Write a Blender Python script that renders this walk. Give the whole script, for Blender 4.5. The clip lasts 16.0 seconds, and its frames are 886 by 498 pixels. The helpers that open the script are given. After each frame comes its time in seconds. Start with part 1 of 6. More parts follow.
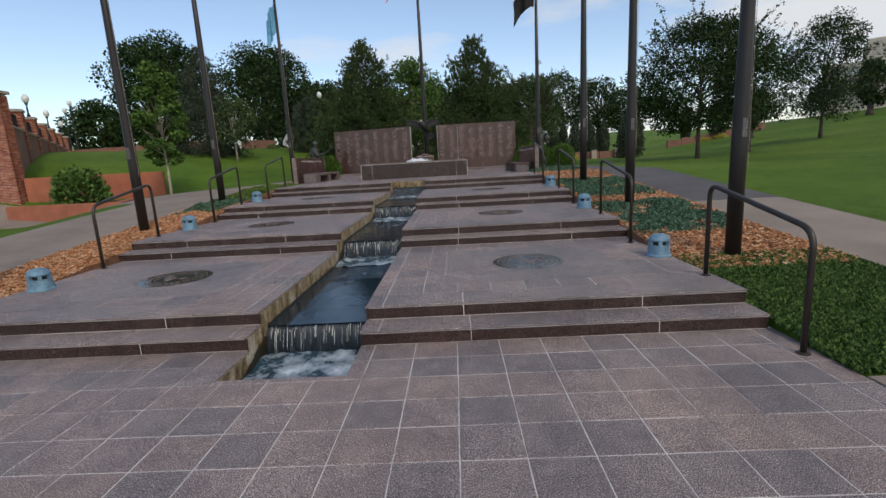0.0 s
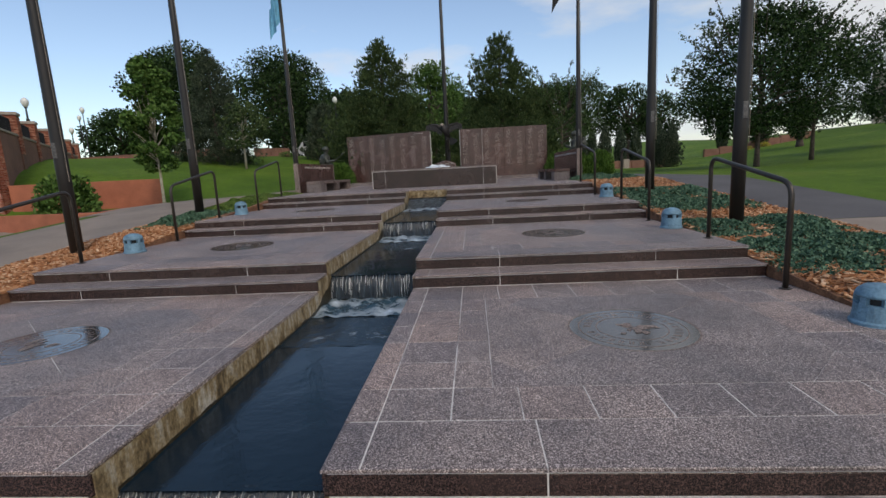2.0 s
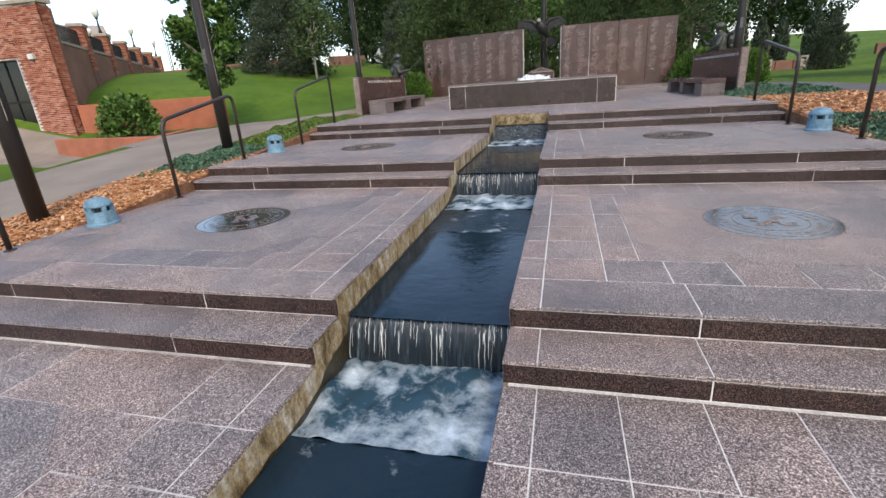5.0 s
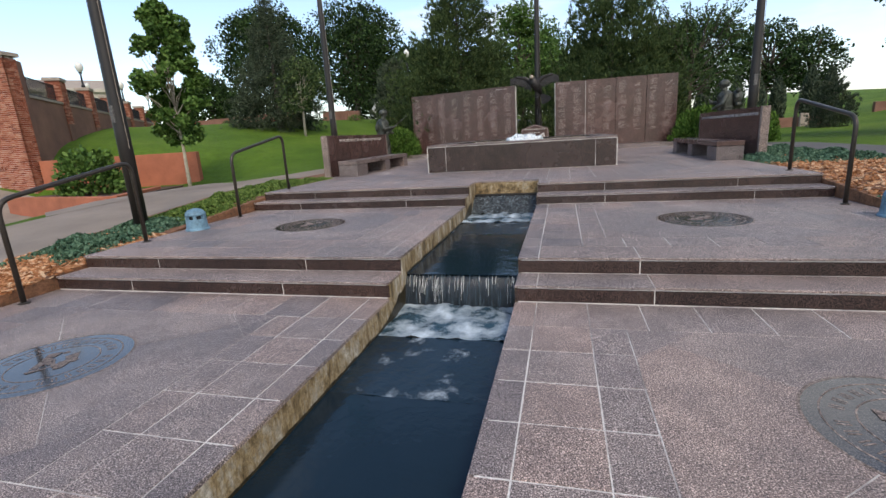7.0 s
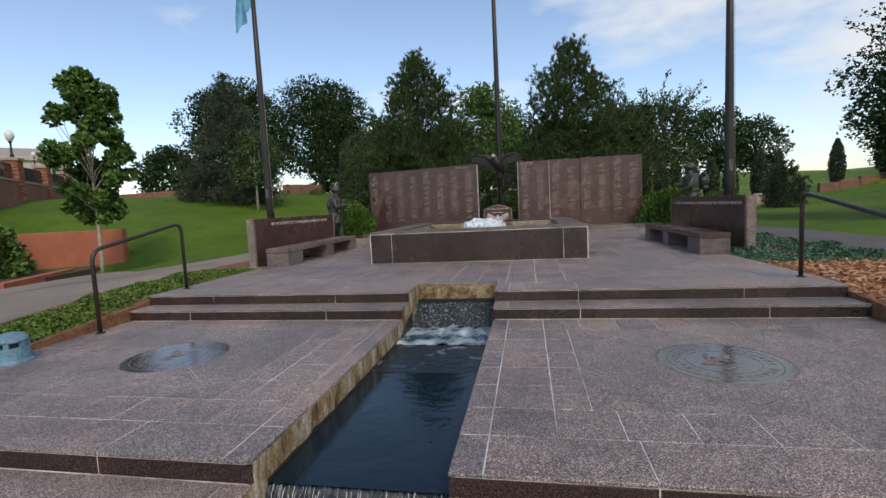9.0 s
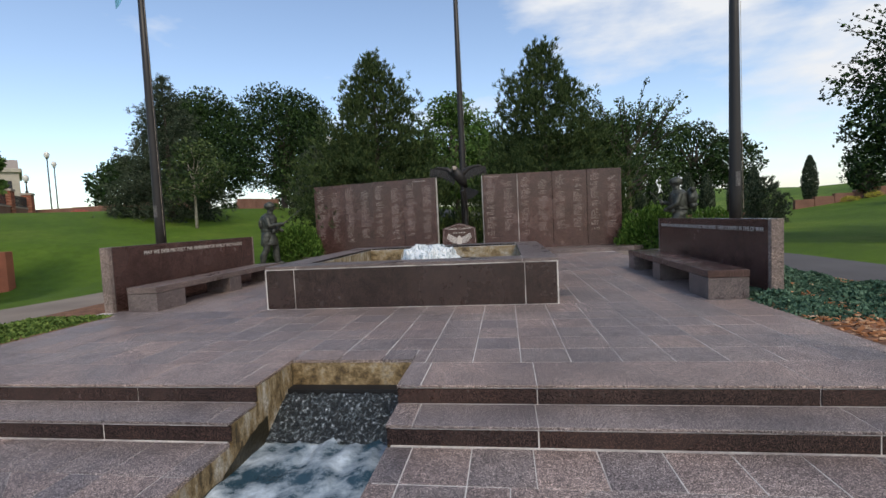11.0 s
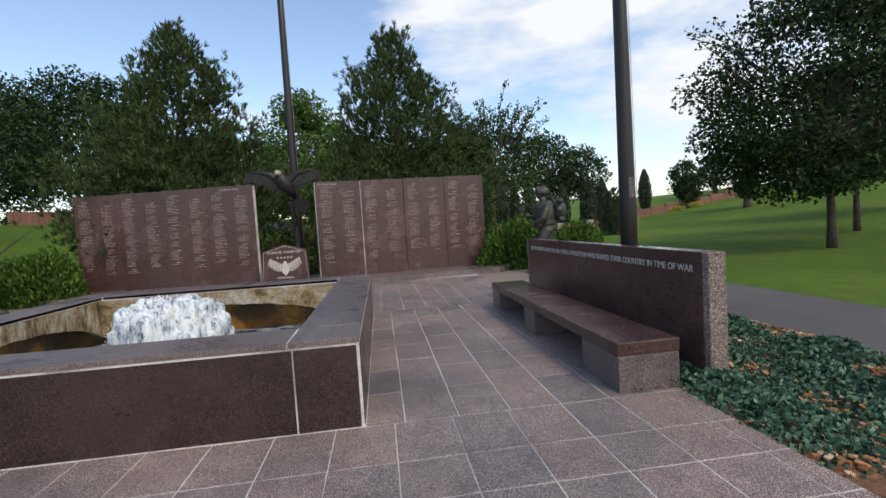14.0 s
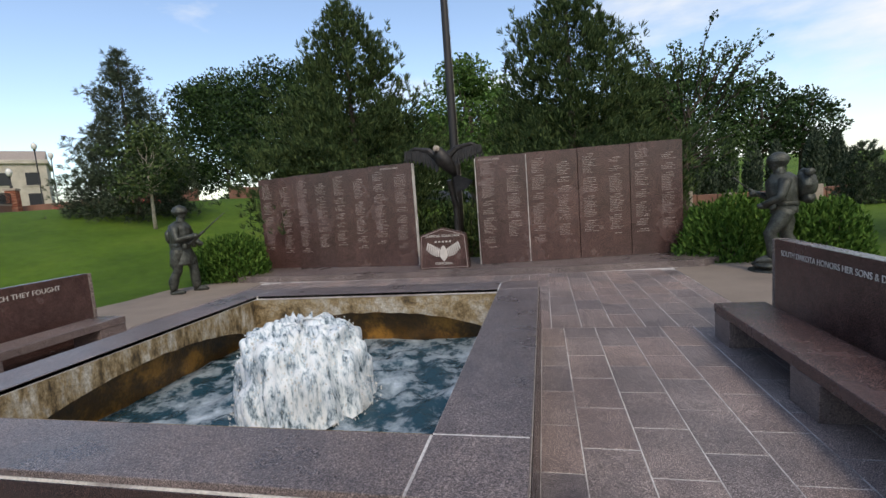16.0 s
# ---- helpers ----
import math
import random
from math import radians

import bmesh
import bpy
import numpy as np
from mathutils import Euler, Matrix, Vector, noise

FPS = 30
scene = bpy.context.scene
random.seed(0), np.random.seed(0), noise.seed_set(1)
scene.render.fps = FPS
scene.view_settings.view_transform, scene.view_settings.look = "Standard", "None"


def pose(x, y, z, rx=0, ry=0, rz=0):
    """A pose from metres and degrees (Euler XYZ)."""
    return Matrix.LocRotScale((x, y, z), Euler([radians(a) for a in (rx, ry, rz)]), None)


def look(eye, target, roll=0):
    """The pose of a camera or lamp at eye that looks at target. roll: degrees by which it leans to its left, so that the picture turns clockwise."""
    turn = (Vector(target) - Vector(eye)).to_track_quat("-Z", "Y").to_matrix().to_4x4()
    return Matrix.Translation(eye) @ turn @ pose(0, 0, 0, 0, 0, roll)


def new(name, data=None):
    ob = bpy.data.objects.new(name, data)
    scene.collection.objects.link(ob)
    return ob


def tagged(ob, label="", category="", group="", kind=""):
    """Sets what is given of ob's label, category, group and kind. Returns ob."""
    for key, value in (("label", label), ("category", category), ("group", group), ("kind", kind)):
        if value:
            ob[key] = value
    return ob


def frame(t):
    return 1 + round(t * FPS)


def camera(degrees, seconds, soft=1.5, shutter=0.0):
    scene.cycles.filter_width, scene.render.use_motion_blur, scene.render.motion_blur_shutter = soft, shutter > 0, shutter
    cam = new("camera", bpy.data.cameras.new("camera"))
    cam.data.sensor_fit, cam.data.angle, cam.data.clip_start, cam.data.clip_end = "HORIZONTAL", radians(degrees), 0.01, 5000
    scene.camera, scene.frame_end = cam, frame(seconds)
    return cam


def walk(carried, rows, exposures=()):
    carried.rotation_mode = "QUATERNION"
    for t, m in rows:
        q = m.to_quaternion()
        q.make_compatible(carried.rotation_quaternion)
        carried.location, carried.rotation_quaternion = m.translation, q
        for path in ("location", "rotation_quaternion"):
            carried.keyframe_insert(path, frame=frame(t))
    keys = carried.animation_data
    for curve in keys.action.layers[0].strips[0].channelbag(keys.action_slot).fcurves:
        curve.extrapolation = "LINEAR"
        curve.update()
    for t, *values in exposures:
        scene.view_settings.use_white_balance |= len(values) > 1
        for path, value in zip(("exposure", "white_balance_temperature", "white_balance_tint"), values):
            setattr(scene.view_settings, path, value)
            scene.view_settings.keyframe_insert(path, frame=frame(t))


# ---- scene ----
cam = camera(87.6, 16.0)
PATH = [
    (0, (0.062, -0.075, 1.755), (-0.003, 1.889, 1.382), -3.2),
    (0.5, (0.06, 0.596, 1.716), (-0.016, 2.566, 1.379), -3.2),
    (1, (0.062, 1.294, 1.664), (-0.014, 3.269, 1.359), -2.9),
    (1.5, (-0.037, 1.991, 1.658), (-0.143, 3.964, 1.349), -2.8),
    (2, (-0.189, 2.703, 1.607), (-0.333, 4.671, 1.283), -3.0),
    (2.5, (-0.341, 3.357, 1.555), (-0.567, 5.305, 1.159), -3.2),
    (3, (-0.498, 3.97, 1.522), (-0.846, 5.874, 1.016), -3.6),
    (3.2, (-0.542, 4.179, 1.526), (-0.95, 6.061, 0.984), -5.0),
    (5.3, (-0.657, 6.117, 1.854), (-1.174, 7.93, 1.185), -3.9),
    (5.5, (-0.649, 6.314, 1.823), (-1.184, 8.126, 1.167), -4.0),
    (6, (-0.689, 6.839, 1.833), (-1.222, 8.675, 1.245), -3.8),
    (6.5, (-0.591, 7.373, 1.874), (-1.114, 9.236, 1.368), -3.7),
    (7, (-0.558, 7.868, 1.969), (-1.058, 9.748, 1.502), -3.6),
    (7.5, (-0.604, 8.432, 2.086), (-1.083, 10.331, 1.677), -3.5),
    (8, (-0.56, 8.859, 2.157), (-1.001, 10.784, 1.839), -3.0),
    (8.5, (-0.496, 9.266, 2.258), (-0.89, 11.213, 2.025), -3.0),
    (8.7, (-0.502, 9.435, 2.244), (-0.884, 11.387, 2.036), -2.9),
    (10.8, (-0.143, 11.977, 2.335), (-0.43, 13.952, 2.211), -3.4),
    (11, (-0.091, 12.247, 2.374), (-0.363, 14.224, 2.252), -2.7),
    (11.5, (-0.039, 12.832, 2.482), (-0.226, 14.821, 2.387), -3.6),
    (12, (0.048, 13.351, 2.586), (-0.011, 15.348, 2.5), -3.4),
    (12.5, (0.277, 13.874, 2.594), (0.366, 15.87, 2.498), -3.7),
    (13, (0.458, 14.444, 2.556), (0.614, 16.436, 2.463), -3.8),
    (13.5, (0.681, 14.948, 2.531), (0.919, 16.931, 2.43), -3.6),
    (14, (0.801, 15.467, 2.551), (1.067, 17.446, 2.442), -3.6),
    (14.5, (0.824, 16.024, 2.681), (1.016, 18.012, 2.565), -3.5),
    (15, (0.883, 16.494, 2.77), (0.9, 18.49, 2.65), -3.6),
    (15.5, (0.788, 16.823, 2.826), (0.607, 18.81, 2.681), -4.1),
    (16, (0.714, 17.1, 2.948), (0.28, 19.04, 2.732), -4.3),
]
EXPOSURE = [(0, -0.15), (0.5, -0.28), (2, -0.20), (2.5, 0.18), (3, 0.52), (5.5, 0.70), (6.5, 0.60), (7.5, 0.18), (8.5, 0.00), (11, 0.05), (12, 0.10), (14, 0.20), (16, 0.18)]
walk(cam, [(t, look(eye, target, roll)) for t, eye, target, roll in PATH], EXPOSURE)

# ---- world, sun, exposure ----
SUN_EL, SUN_AZ = 44.0, 152.0      # degrees; azimuth counted from +y towards +x
world = bpy.data.worlds.new("world")
scene.world = world
world.use_nodes = True
wn, wl = world.node_tree.nodes, world.node_tree.links
wn.clear()
w_out = wn.new("ShaderNodeOutputWorld")
w_bg = wn.new("ShaderNodeBackground")
w_sky = wn.new("ShaderNodeTexSky")
w_sky.sky_type, w_sky.sun_disc = "NISHITA", False
w_sky.sun_elevation, w_sky.sun_rotation = radians(SUN_EL), radians(SUN_AZ)
w_sky.air_density, w_sky.dust_density, w_sky.ozone_density = 1.0, 0.9, 1.1
# clouds: a soft noise over the dome, stretched flat
w_tc = wn.new("ShaderNodeTexCoord")
w_map = wn.new("ShaderNodeMapping")
w_map.inputs["Scale"].default_value = (1.6, 1.6, 4.6)
w_map.inputs["Location"].default_value = (0.35, 0.2, 0.1)
w_noise = wn.new("ShaderNodeTexNoise")
w_noise.inputs["Scale"].default_value = 1.5
w_noise.inputs["Detail"].default_value = 7.0
w_noise.inputs["Roughness"].default_value = 0.55
w_ramp = wn.new("ShaderNodeValToRGB")
w_ramp.color_ramp.elements[0].position, w_ramp.color_ramp.elements[1].position = 0.49, 0.66
w_mix = wn.new("ShaderNodeMixRGB")
w_mix.inputs["Color2"].default_value = (5.5, 5.65, 5.9, 1)
wl.new(w_tc.outputs["Generated"], w_map.inputs["Vector"])
wl.new(w_map.outputs["Vector"], w_noise.inputs["Vector"])
w_sep = wn.new("ShaderNodeSeparateXYZ")
w_east = wn.new("ShaderNodeMath")
w_east.operation, w_east.inputs[1].default_value = "MULTIPLY_ADD", 0.16
wl.new(w_tc.outputs["Generated"], w_sep.inputs["Vector"])
wl.new(w_sep.outputs["X"], w_east.inputs[0])
wl.new(w_noise.outputs["Fac"], w_east.inputs[2])
wl.new(w_east.outputs["Value"], w_ramp.inputs["Fac"])
wl.new(w_ramp.outputs["Color"], w_mix.inputs["Fac"])
w_haze = wn.new("ShaderNodeMixRGB")
w_haze.blend_type = "MULTIPLY"
w_haze.inputs["Fac"].default_value, w_haze.inputs["Color2"].default_value = 1.0, (1.38, 1.32, 1.29, 1)
wl.new(w_sky.outputs["Color"], w_haze.inputs["Color1"])
wl.new(w_haze.outputs["Color"], w_mix.inputs["Color1"])
wl.new(w_mix.outputs["Color"], w_bg.inputs["Color"])
w_bg.inputs["Strength"].default_value = 0.15
wl.new(w_bg.outputs["Background"], w_out.inputs["Surface"])
sun = new("sun", bpy.data.lights.new("sun", "SUN"))
sun.data.energy, sun.data.angle, sun.data.color = 1.55, radians(12), (1.0, 0.88, 0.7)
az, el = radians(SUN_AZ), radians(SUN_EL)
sun_dir = Vector((math.sin(az) * math.cos(el), math.cos(az) * math.cos(el), math.sin(el)))
sun.matrix_world = look(sun_dir * 60, (0, 0, 0))

# ---- materials ----
def material(name, base, rough=0.7, metal=0.0, spec=0.5):
    m = bpy.data.materials.new(name)
    m.use_nodes = True
    b = m.node_tree.nodes["Principled BSDF"]
    b.inputs["Base Color"].default_value = (*base, 1)
    b.inputs["Roughness"].default_value = rough
    b.inputs["Metallic"].default_value = metal
    b.inputs["Specular IOR Level"].default_value = spec
    return m, m.node_tree.nodes, m.node_tree.links, b


def noise_node(n, l, scale, detail=4.0, rough=0.6, stretch=None):
    tc = n.new("ShaderNodeTexCoord")
    tex = n.new("ShaderNodeTexNoise")
    tex.inputs["Scale"].default_value, tex.inputs["Detail"].default_value, tex.inputs["Roughness"].default_value = scale, detail, rough
    if stretch:
        mp = n.new("ShaderNodeMapping")
        mp.inputs["Scale"].default_value = stretch
        l.new(tc.outputs["Object"], mp.inputs["Vector"])
        l.new(mp.outputs["Vector"], tex.inputs["Vector"])
    else:
        geo = n.new("ShaderNodeNewGeometry")
        l.new(geo.outputs["Position"], tex.inputs["Vector"])
    return tex


def ramp_node(n, l, src, stops):
    r = n.new("ShaderNodeValToRGB")
    e = r.color_ramp.elements
    e[0].position, e[0].color = stops[0][0], (*stops[0][1], 1)
    e[1].position, e[1].color = stops[-1][0], (*stops[-1][1], 1)
    for p, c in stops[1:-1]:
        x = e.new(p)
        x.color = (*c, 1)
    l.new(src, r.inputs["Fac"])
    return r


def mix_node(n, l, a, b, fac, kind="MULTIPLY"):
    m = n.new("ShaderNodeMixRGB")
    m.blend_type = kind
    for sock, v in (("Fac", fac), ("Color1", a), ("Color2", b)):
        if isinstance(v, (int, float)):
            m.inputs[sock].default_value = v
        elif isinstance(v, tuple):
            m.inputs[sock].default_value = (*v, 1)
        else:
            l.new(v, m.inputs[sock])
    return m.outputs["Color"]


def bump_node(n, l, b, height, strength, dist=0.01):
    bp = n.new("ShaderNodeBump")
    bp.inputs["Strength"].default_value, bp.inputs["Distance"].default_value = strength, dist
    l.new(height, bp.inputs["Height"])
    l.new(bp.outputs["Normal"], b.inputs["Normal"])


def granite(name, dark, mid, light, rough, vary=0.3, island=False, bump=0.4, grain=150.0, stain=0.35, spec=0.5):
    """Speckled stone: fine crystals, a broad stain, and a shade of its own for each slab."""
    m, n, l, b = material(name, mid, rough, 0, spec)
    fine = noise_node(n, l, grain, 2.0, 0.7)
    speck = ramp_node(n, l, fine.outputs["Fac"], [(0.38, dark), (0.47, tuple(0.72 * c for c in mid)), (0.53, tuple(1.12 * c for c in mid)), (0.63, light)])
    broad = noise_node(n, l, 1.1, 5.0, 0.62)
    tone = ramp_node(n, l, broad.outputs["Fac"], [(0.32, (1 - stain,) * 3), (0.62, (1.05, 1.03, 1.0))])
    col = mix_node(n, l, speck.outputs["Color"], tone.outputs["Color"], 1.0)
    coarse = noise_node(n, l, grain * 0.48, 3.0, 0.75)
    tone3 = ramp_node(n, l, coarse.outputs["Fac"], [(0.36, (0.5,) * 3), (0.48, (0.92,) * 3), (0.54, (1.04,) * 3), (0.66, (1.4, 1.37, 1.35))])
    col = mix_node(n, l, col, tone3.outputs["Color"], 1.0)
    blot = noise_node(n, l, 5.5, 4.0, 0.6)
    tone2 = ramp_node(n, l, blot.outputs["Fac"], [(0.38, (0.84, 0.83, 0.84)), (0.6, (1.04, 1.03, 1.02))])
    col = mix_node(n, l, col, tone2.outputs["Color"], 1.0)
    if vary:
        src = n.new("ShaderNodeNewGeometry").outputs["Random Per Island"] if island else n.new("ShaderNodeObjectInfo").outputs["Random"]
        own = ramp_node(n, l, src, [(0.0, (1 - vary, 1 - vary, 1 - vary * 0.85)), (0.45, (1, 0.98, 0.97)), (0.8, (1.0 + vary * 0.4, 1.0, 0.96)), (1.0, (1.12, 1.02, 0.96))])
        col = mix_node(n, l, col, own.outputs["Color"], 1.0)
    l.new(col, b.inputs["Base Color"])
    rr = ramp_node(n, l, broad.outputs["Fac"], [(0.3, (max(rough - 0.12, 0.05),) * 3), (0.7, (min(rough + 0.1, 1),) * 3)])
    l.new(rr.outputs["Color"], b.inputs["Roughness"])
    bump_node(n, l, b, coarse.outputs["Fac"], bump, 0.006)
    return m


PAVE = ((0.05, 0.04, 0.038), (0.25, 0.203, 0.193), (0.7, 0.62, 0.59))
M_TILE = granite("paving_granite", *PAVE, 0.55, 0.22)
M_TILE_J = granite("paving_granite_joined", *PAVE, 0.55, 0.22, island=True)
M_FIELD = granite("field_granite", (0.055, 0.044, 0.042), (0.255, 0.209, 0.2), (0.7, 0.63, 0.6), 0.55, 0.14)
M_RISER = granite("dark_riser_granite", (0.016, 0.01, 0.0095), (0.045, 0.028, 0.025), (0.12, 0.075, 0.065), 0.25, 0.15)
M_WALL = granite("polished_brown_granite", (0.034, 0.02, 0.018), (0.095, 0.055, 0.05), (0.18, 0.11, 0.1), 0.24, 0.14)
M_SLABEDGE = granite("rough_slab_edge", (0.09, 0.07, 0.06), (0.26, 0.2, 0.175), (0.42, 0.35, 0.31), 0.8, 0.0, bump=0.6, grain=90)
M_COPING = granite("coping_granite", (0.06, 0.05, 0.048), (0.19, 0.155, 0.15), (0.36, 0.31, 0.3), 0.34, 0.12)


def plain(name, base, rough=0.8, metal=0.0, scale=6.0, depth=0.25, bump=0.1, fine=60.0, spec=0.5):
    """A surface with two scales of wear: broad patches and fine grain."""
    m, n, l, b = material(name, base, rough, metal, spec)
    broad, tight = noise_node(n, l, scale, 5.0), noise_node(n, l, fine, 3.0)
    a = ramp_node(n, l, broad.outputs["Fac"], [(0.3, (1 - depth,) * 3), (0.7, (1 + depth * 0.4,) * 3)])
    c = ramp_node(n, l, tight.outputs["Fac"], [(0.3, (1 - depth * 0.7,) * 3), (0.7, (1 + depth * 0.3,) * 3)])
    col = mix_node(n, l, mix_node(n, l, base, a.outputs["Color"], 1.0), c.outputs["Color"], 1.0)
    l.new(col, b.inputs["Base Color"])
    if bump:
        bump_node(n, l, b, tight.outputs["Fac"], bump, 0.01)
    return m


def varied(name, stops, rough=0.85, island=True, spec=0.12):
    """Many small pieces, each with a colour of its own between the stops."""
    m, n, l, b = material(name, stops[0][1], rough, 0, spec)
    src = n.new("ShaderNodeNewGeometry").outputs["Random Per Island"] if island else n.new("ShaderNodeObjectInfo").outputs["Random"]
    r = ramp_node(n, l, src, stops)
    tight = noise_node(n, l, 25.0, 3.0)
    t = ramp_node(n, l, tight.outputs["Fac"], [(0.3, (0.75,) * 3), (0.7, (1.15,) * 3)])
    l.new(mix_node(n, l, r.outputs["Color"], t.outputs["Color"], 1.0), b.inputs["Base Color"])
    return m


M_MORTAR, n, l, b = material("worn_mortar", (0.5, 0.46, 0.42), 0.9)
g1, g2 = noise_node(n, l, 1.3, 5.0, 0.65), noise_node(n, l, 55.0, 3.0)
c1 = ramp_node(n, l, g1.outputs["Fac"], [(0.34, (0.26, 0.23, 0.22)), (0.42, (0.46, 0.42, 0.4)), (0.53, (0.68, 0.64, 0.6))])
c2 = ramp_node(n, l, g2.outputs["Fac"], [(0.3, (0.7,) * 3), (0.7, (1.1,) * 3)])
l.new(mix_node(n, l, c1.outputs["Color"], c2.outputs["Color"], 1.0), b.inputs["Base Color"])
M_CONCRETE = plain("concrete_path", (0.27, 0.215, 0.17), 0.9, scale=0.8, fine=140)
M_ASPHALT = plain("grey_path", (0.1, 0.092, 0.092), 0.9, scale=0.7, fine=160)
M_POLE = plain("dark_bronze_pole", (0.022, 0.018, 0.016), 0.45, 0.15, scale=1.5)
M_RAIL = plain("dark_bronze_rail", (0.06, 0.05, 0.042), 0.4, 0.5)
M_BRONZE = plain("bronze_patina", (0.1, 0.105, 0.09), 0.5, 0.55, scale=9, depth=0.65, bump=0.6, fine=45)
M_EAGLE = plain("dark_eagle_bronze", (0.045, 0.04, 0.038), 0.45, 0.5, scale=7, depth=0.5, bump=0.4)
M_BLUE = plain("verdigris_light_box", (0.17, 0.3, 0.4), 0.65, 0.1, scale=9, depth=0.4)
M_BLACK = plain("black_gap", (0.01, 0.01, 0.011), 0.6)
M_SOIL = plain("soil", (0.09, 0.06, 0.045), 0.95)
M_MULCH = varied("wood_chips", [(0.0, (0.2, 0.075, 0.03)), (0.4, (0.42, 0.19, 0.085)), (0.75, (0.55, 0.3, 0.16)), (1.0, (0.68, 0.47, 0.3))], 0.9)
M_COVER = varied("juniper_groundcover", [(0.0, (0.03, 0.07, 0.042)), (0.5, (0.08, 0.15, 0.095)), (1.0, (0.16, 0.25, 0.16))], 0.75)
M_PINE = varied("pine_needles", [(0.0, (0.018, 0.034, 0.014)), (0.5, (0.05, 0.082, 0.03)), (1.0, (0.12, 0.155, 0.052))], 0.75)
M_SPRUCE = varied("spruce_needles", [(0.0, (0.02, 0.032, 0.02)), (0.5, (0.058, 0.08, 0.05)), (1.0, (0.14, 0.165, 0.105))], 0.75)
M_LEAF = varied("dark_leaves", [(0.0, (0.007, 0.017, 0.005)), (0.5, (0.022, 0.045, 0.013)), (1.0, (0.058, 0.1, 0.028))], 0.6)
M_LEAF_L = varied("locust_leaves", [(0.0, (0.02, 0.042, 0.012)), (0.5, (0.05, 0.09, 0.026)), (1.0, (0.1, 0.15, 0.05))], 0.6)
M_TURF = varied("low_green_cover", [(0.0, (0.022, 0.05, 0.011)), (0.5, (0.066, 0.125, 0.028)), (1.0, (0.15, 0.225, 0.062))], 0.75)
M_COVER_Y = varied("yellow_green_groundcover", [(0.0, (0.035, 0.07, 0.014)), (0.5, (0.1, 0.16, 0.035)), (1.0, (0.2, 0.27, 0.07))], 0.75)
M_LEAF_Y = varied("young_leaves", [(0.0, (0.03, 0.065, 0.015)), (0.5, (0.075, 0.145, 0.03)), (1.0, (0.14, 0.22, 0.055))], 0.6)
M_SHRUB = varied("bright_shrub", [(0.0, (0.02, 0.052, 0.008)), (0.5, (0.058, 0.12, 0.018)), (1.0, (0.12, 0.2, 0.036))], 0.7)
M_BARK = plain("bark", (0.1, 0.075, 0.06), 0.95, scale=8, depth=0.5, bump=0.6, fine=30)
M_PALEBARK = plain("pale_bark", (0.42, 0.37, 0.29), 0.9, scale=6, depth=0.4)
M_TERRACOTTA = plain("terracotta_planter_wall", (0.42, 0.14, 0.075), 0.85, scale=1.5)
M_REDWALL = plain("brown_retaining_wall", (0.26, 0.13, 0.09), 0.9, scale=0.7, depth=0.35)
M_STONECAP = plain("stone_cap", (0.4, 0.33, 0.27), 0.85)
M_IRON = plain("black_iron", (0.015, 0.014, 0.014), 0.5, 0.3)
M_GLOBE, _n, _l, _b = material("frosted_globe", (0.75, 0.73, 0.68), 0.25)
M_PLATE = plain("worn_sticker", (0.14, 0.13, 0.125), 0.6, scale=40, depth=0.7)
M_WHITE = plain("white_paint", (0.7, 0.69, 0.66), 0.7)
M_LIMESTONE = plain("pale_limestone", (0.52, 0.47, 0.39), 0.85, scale=1.0)
M_DARKGLASS, _n, _l, _b = material("dark_window_glass", (0.012, 0.013, 0.015), 0.12, 0, 0.35)
M_CARPAINT, _n, _l, _b = material("silver_car_paint", (0.5, 0.49, 0.46), 0.3, 0.4)
M_TYRE = plain("tyre", (0.02, 0.02, 0.02), 0.85)
M_ENGRAVE = plain("pale_engraving", (0.44, 0.36, 0.33), 0.8)
M_LETTER = plain("worn_letter_paint", (0.62, 0.57, 0.52), 0.75)
M_MEDAL = granite("medallion_stone", (0.03, 0.028, 0.027), (0.075, 0.068, 0.066), (0.14, 0.13, 0.125), 0.13, 0.0, bump=0.03, spec=0.8)

# lawn
M_LAWN, n, l, b = material("lawn", (0.06, 0.15, 0.02), 0.9, 0, 0.2)
g1, g2, g3 = noise_node(n, l, 0.18, 6.0), noise_node(n, l, 3.0, 5.0), noise_node(n, l, 70.0, 3.0, 0.8)
c1 = ramp_node(n, l, g1.outputs["Fac"], [(0.35, (0.066, 0.128, 0.01)), (0.55, (0.1, 0.174, 0.015)), (0.7, (0.145, 0.205, 0.026))])
c2 = ramp_node(n, l, g2.outputs["Fac"], [(0.3, (0.78,) * 3), (0.7, (1.1,) * 3)])
c3 = ramp_node(n, l, g3.outputs["Fac"], [(0.3, (0.62,) * 3), (0.7, (1.25,) * 3)])
l.new(mix_node(n, l, mix_node(n, l, c1.outputs["Color"], c2.outputs["Color"], 1.0), c3.outputs["Color"], 1.0), b.inputs["Base Color"])
bump_node(n, l, b, g3.outputs["Fac"], 0.6, 0.05)

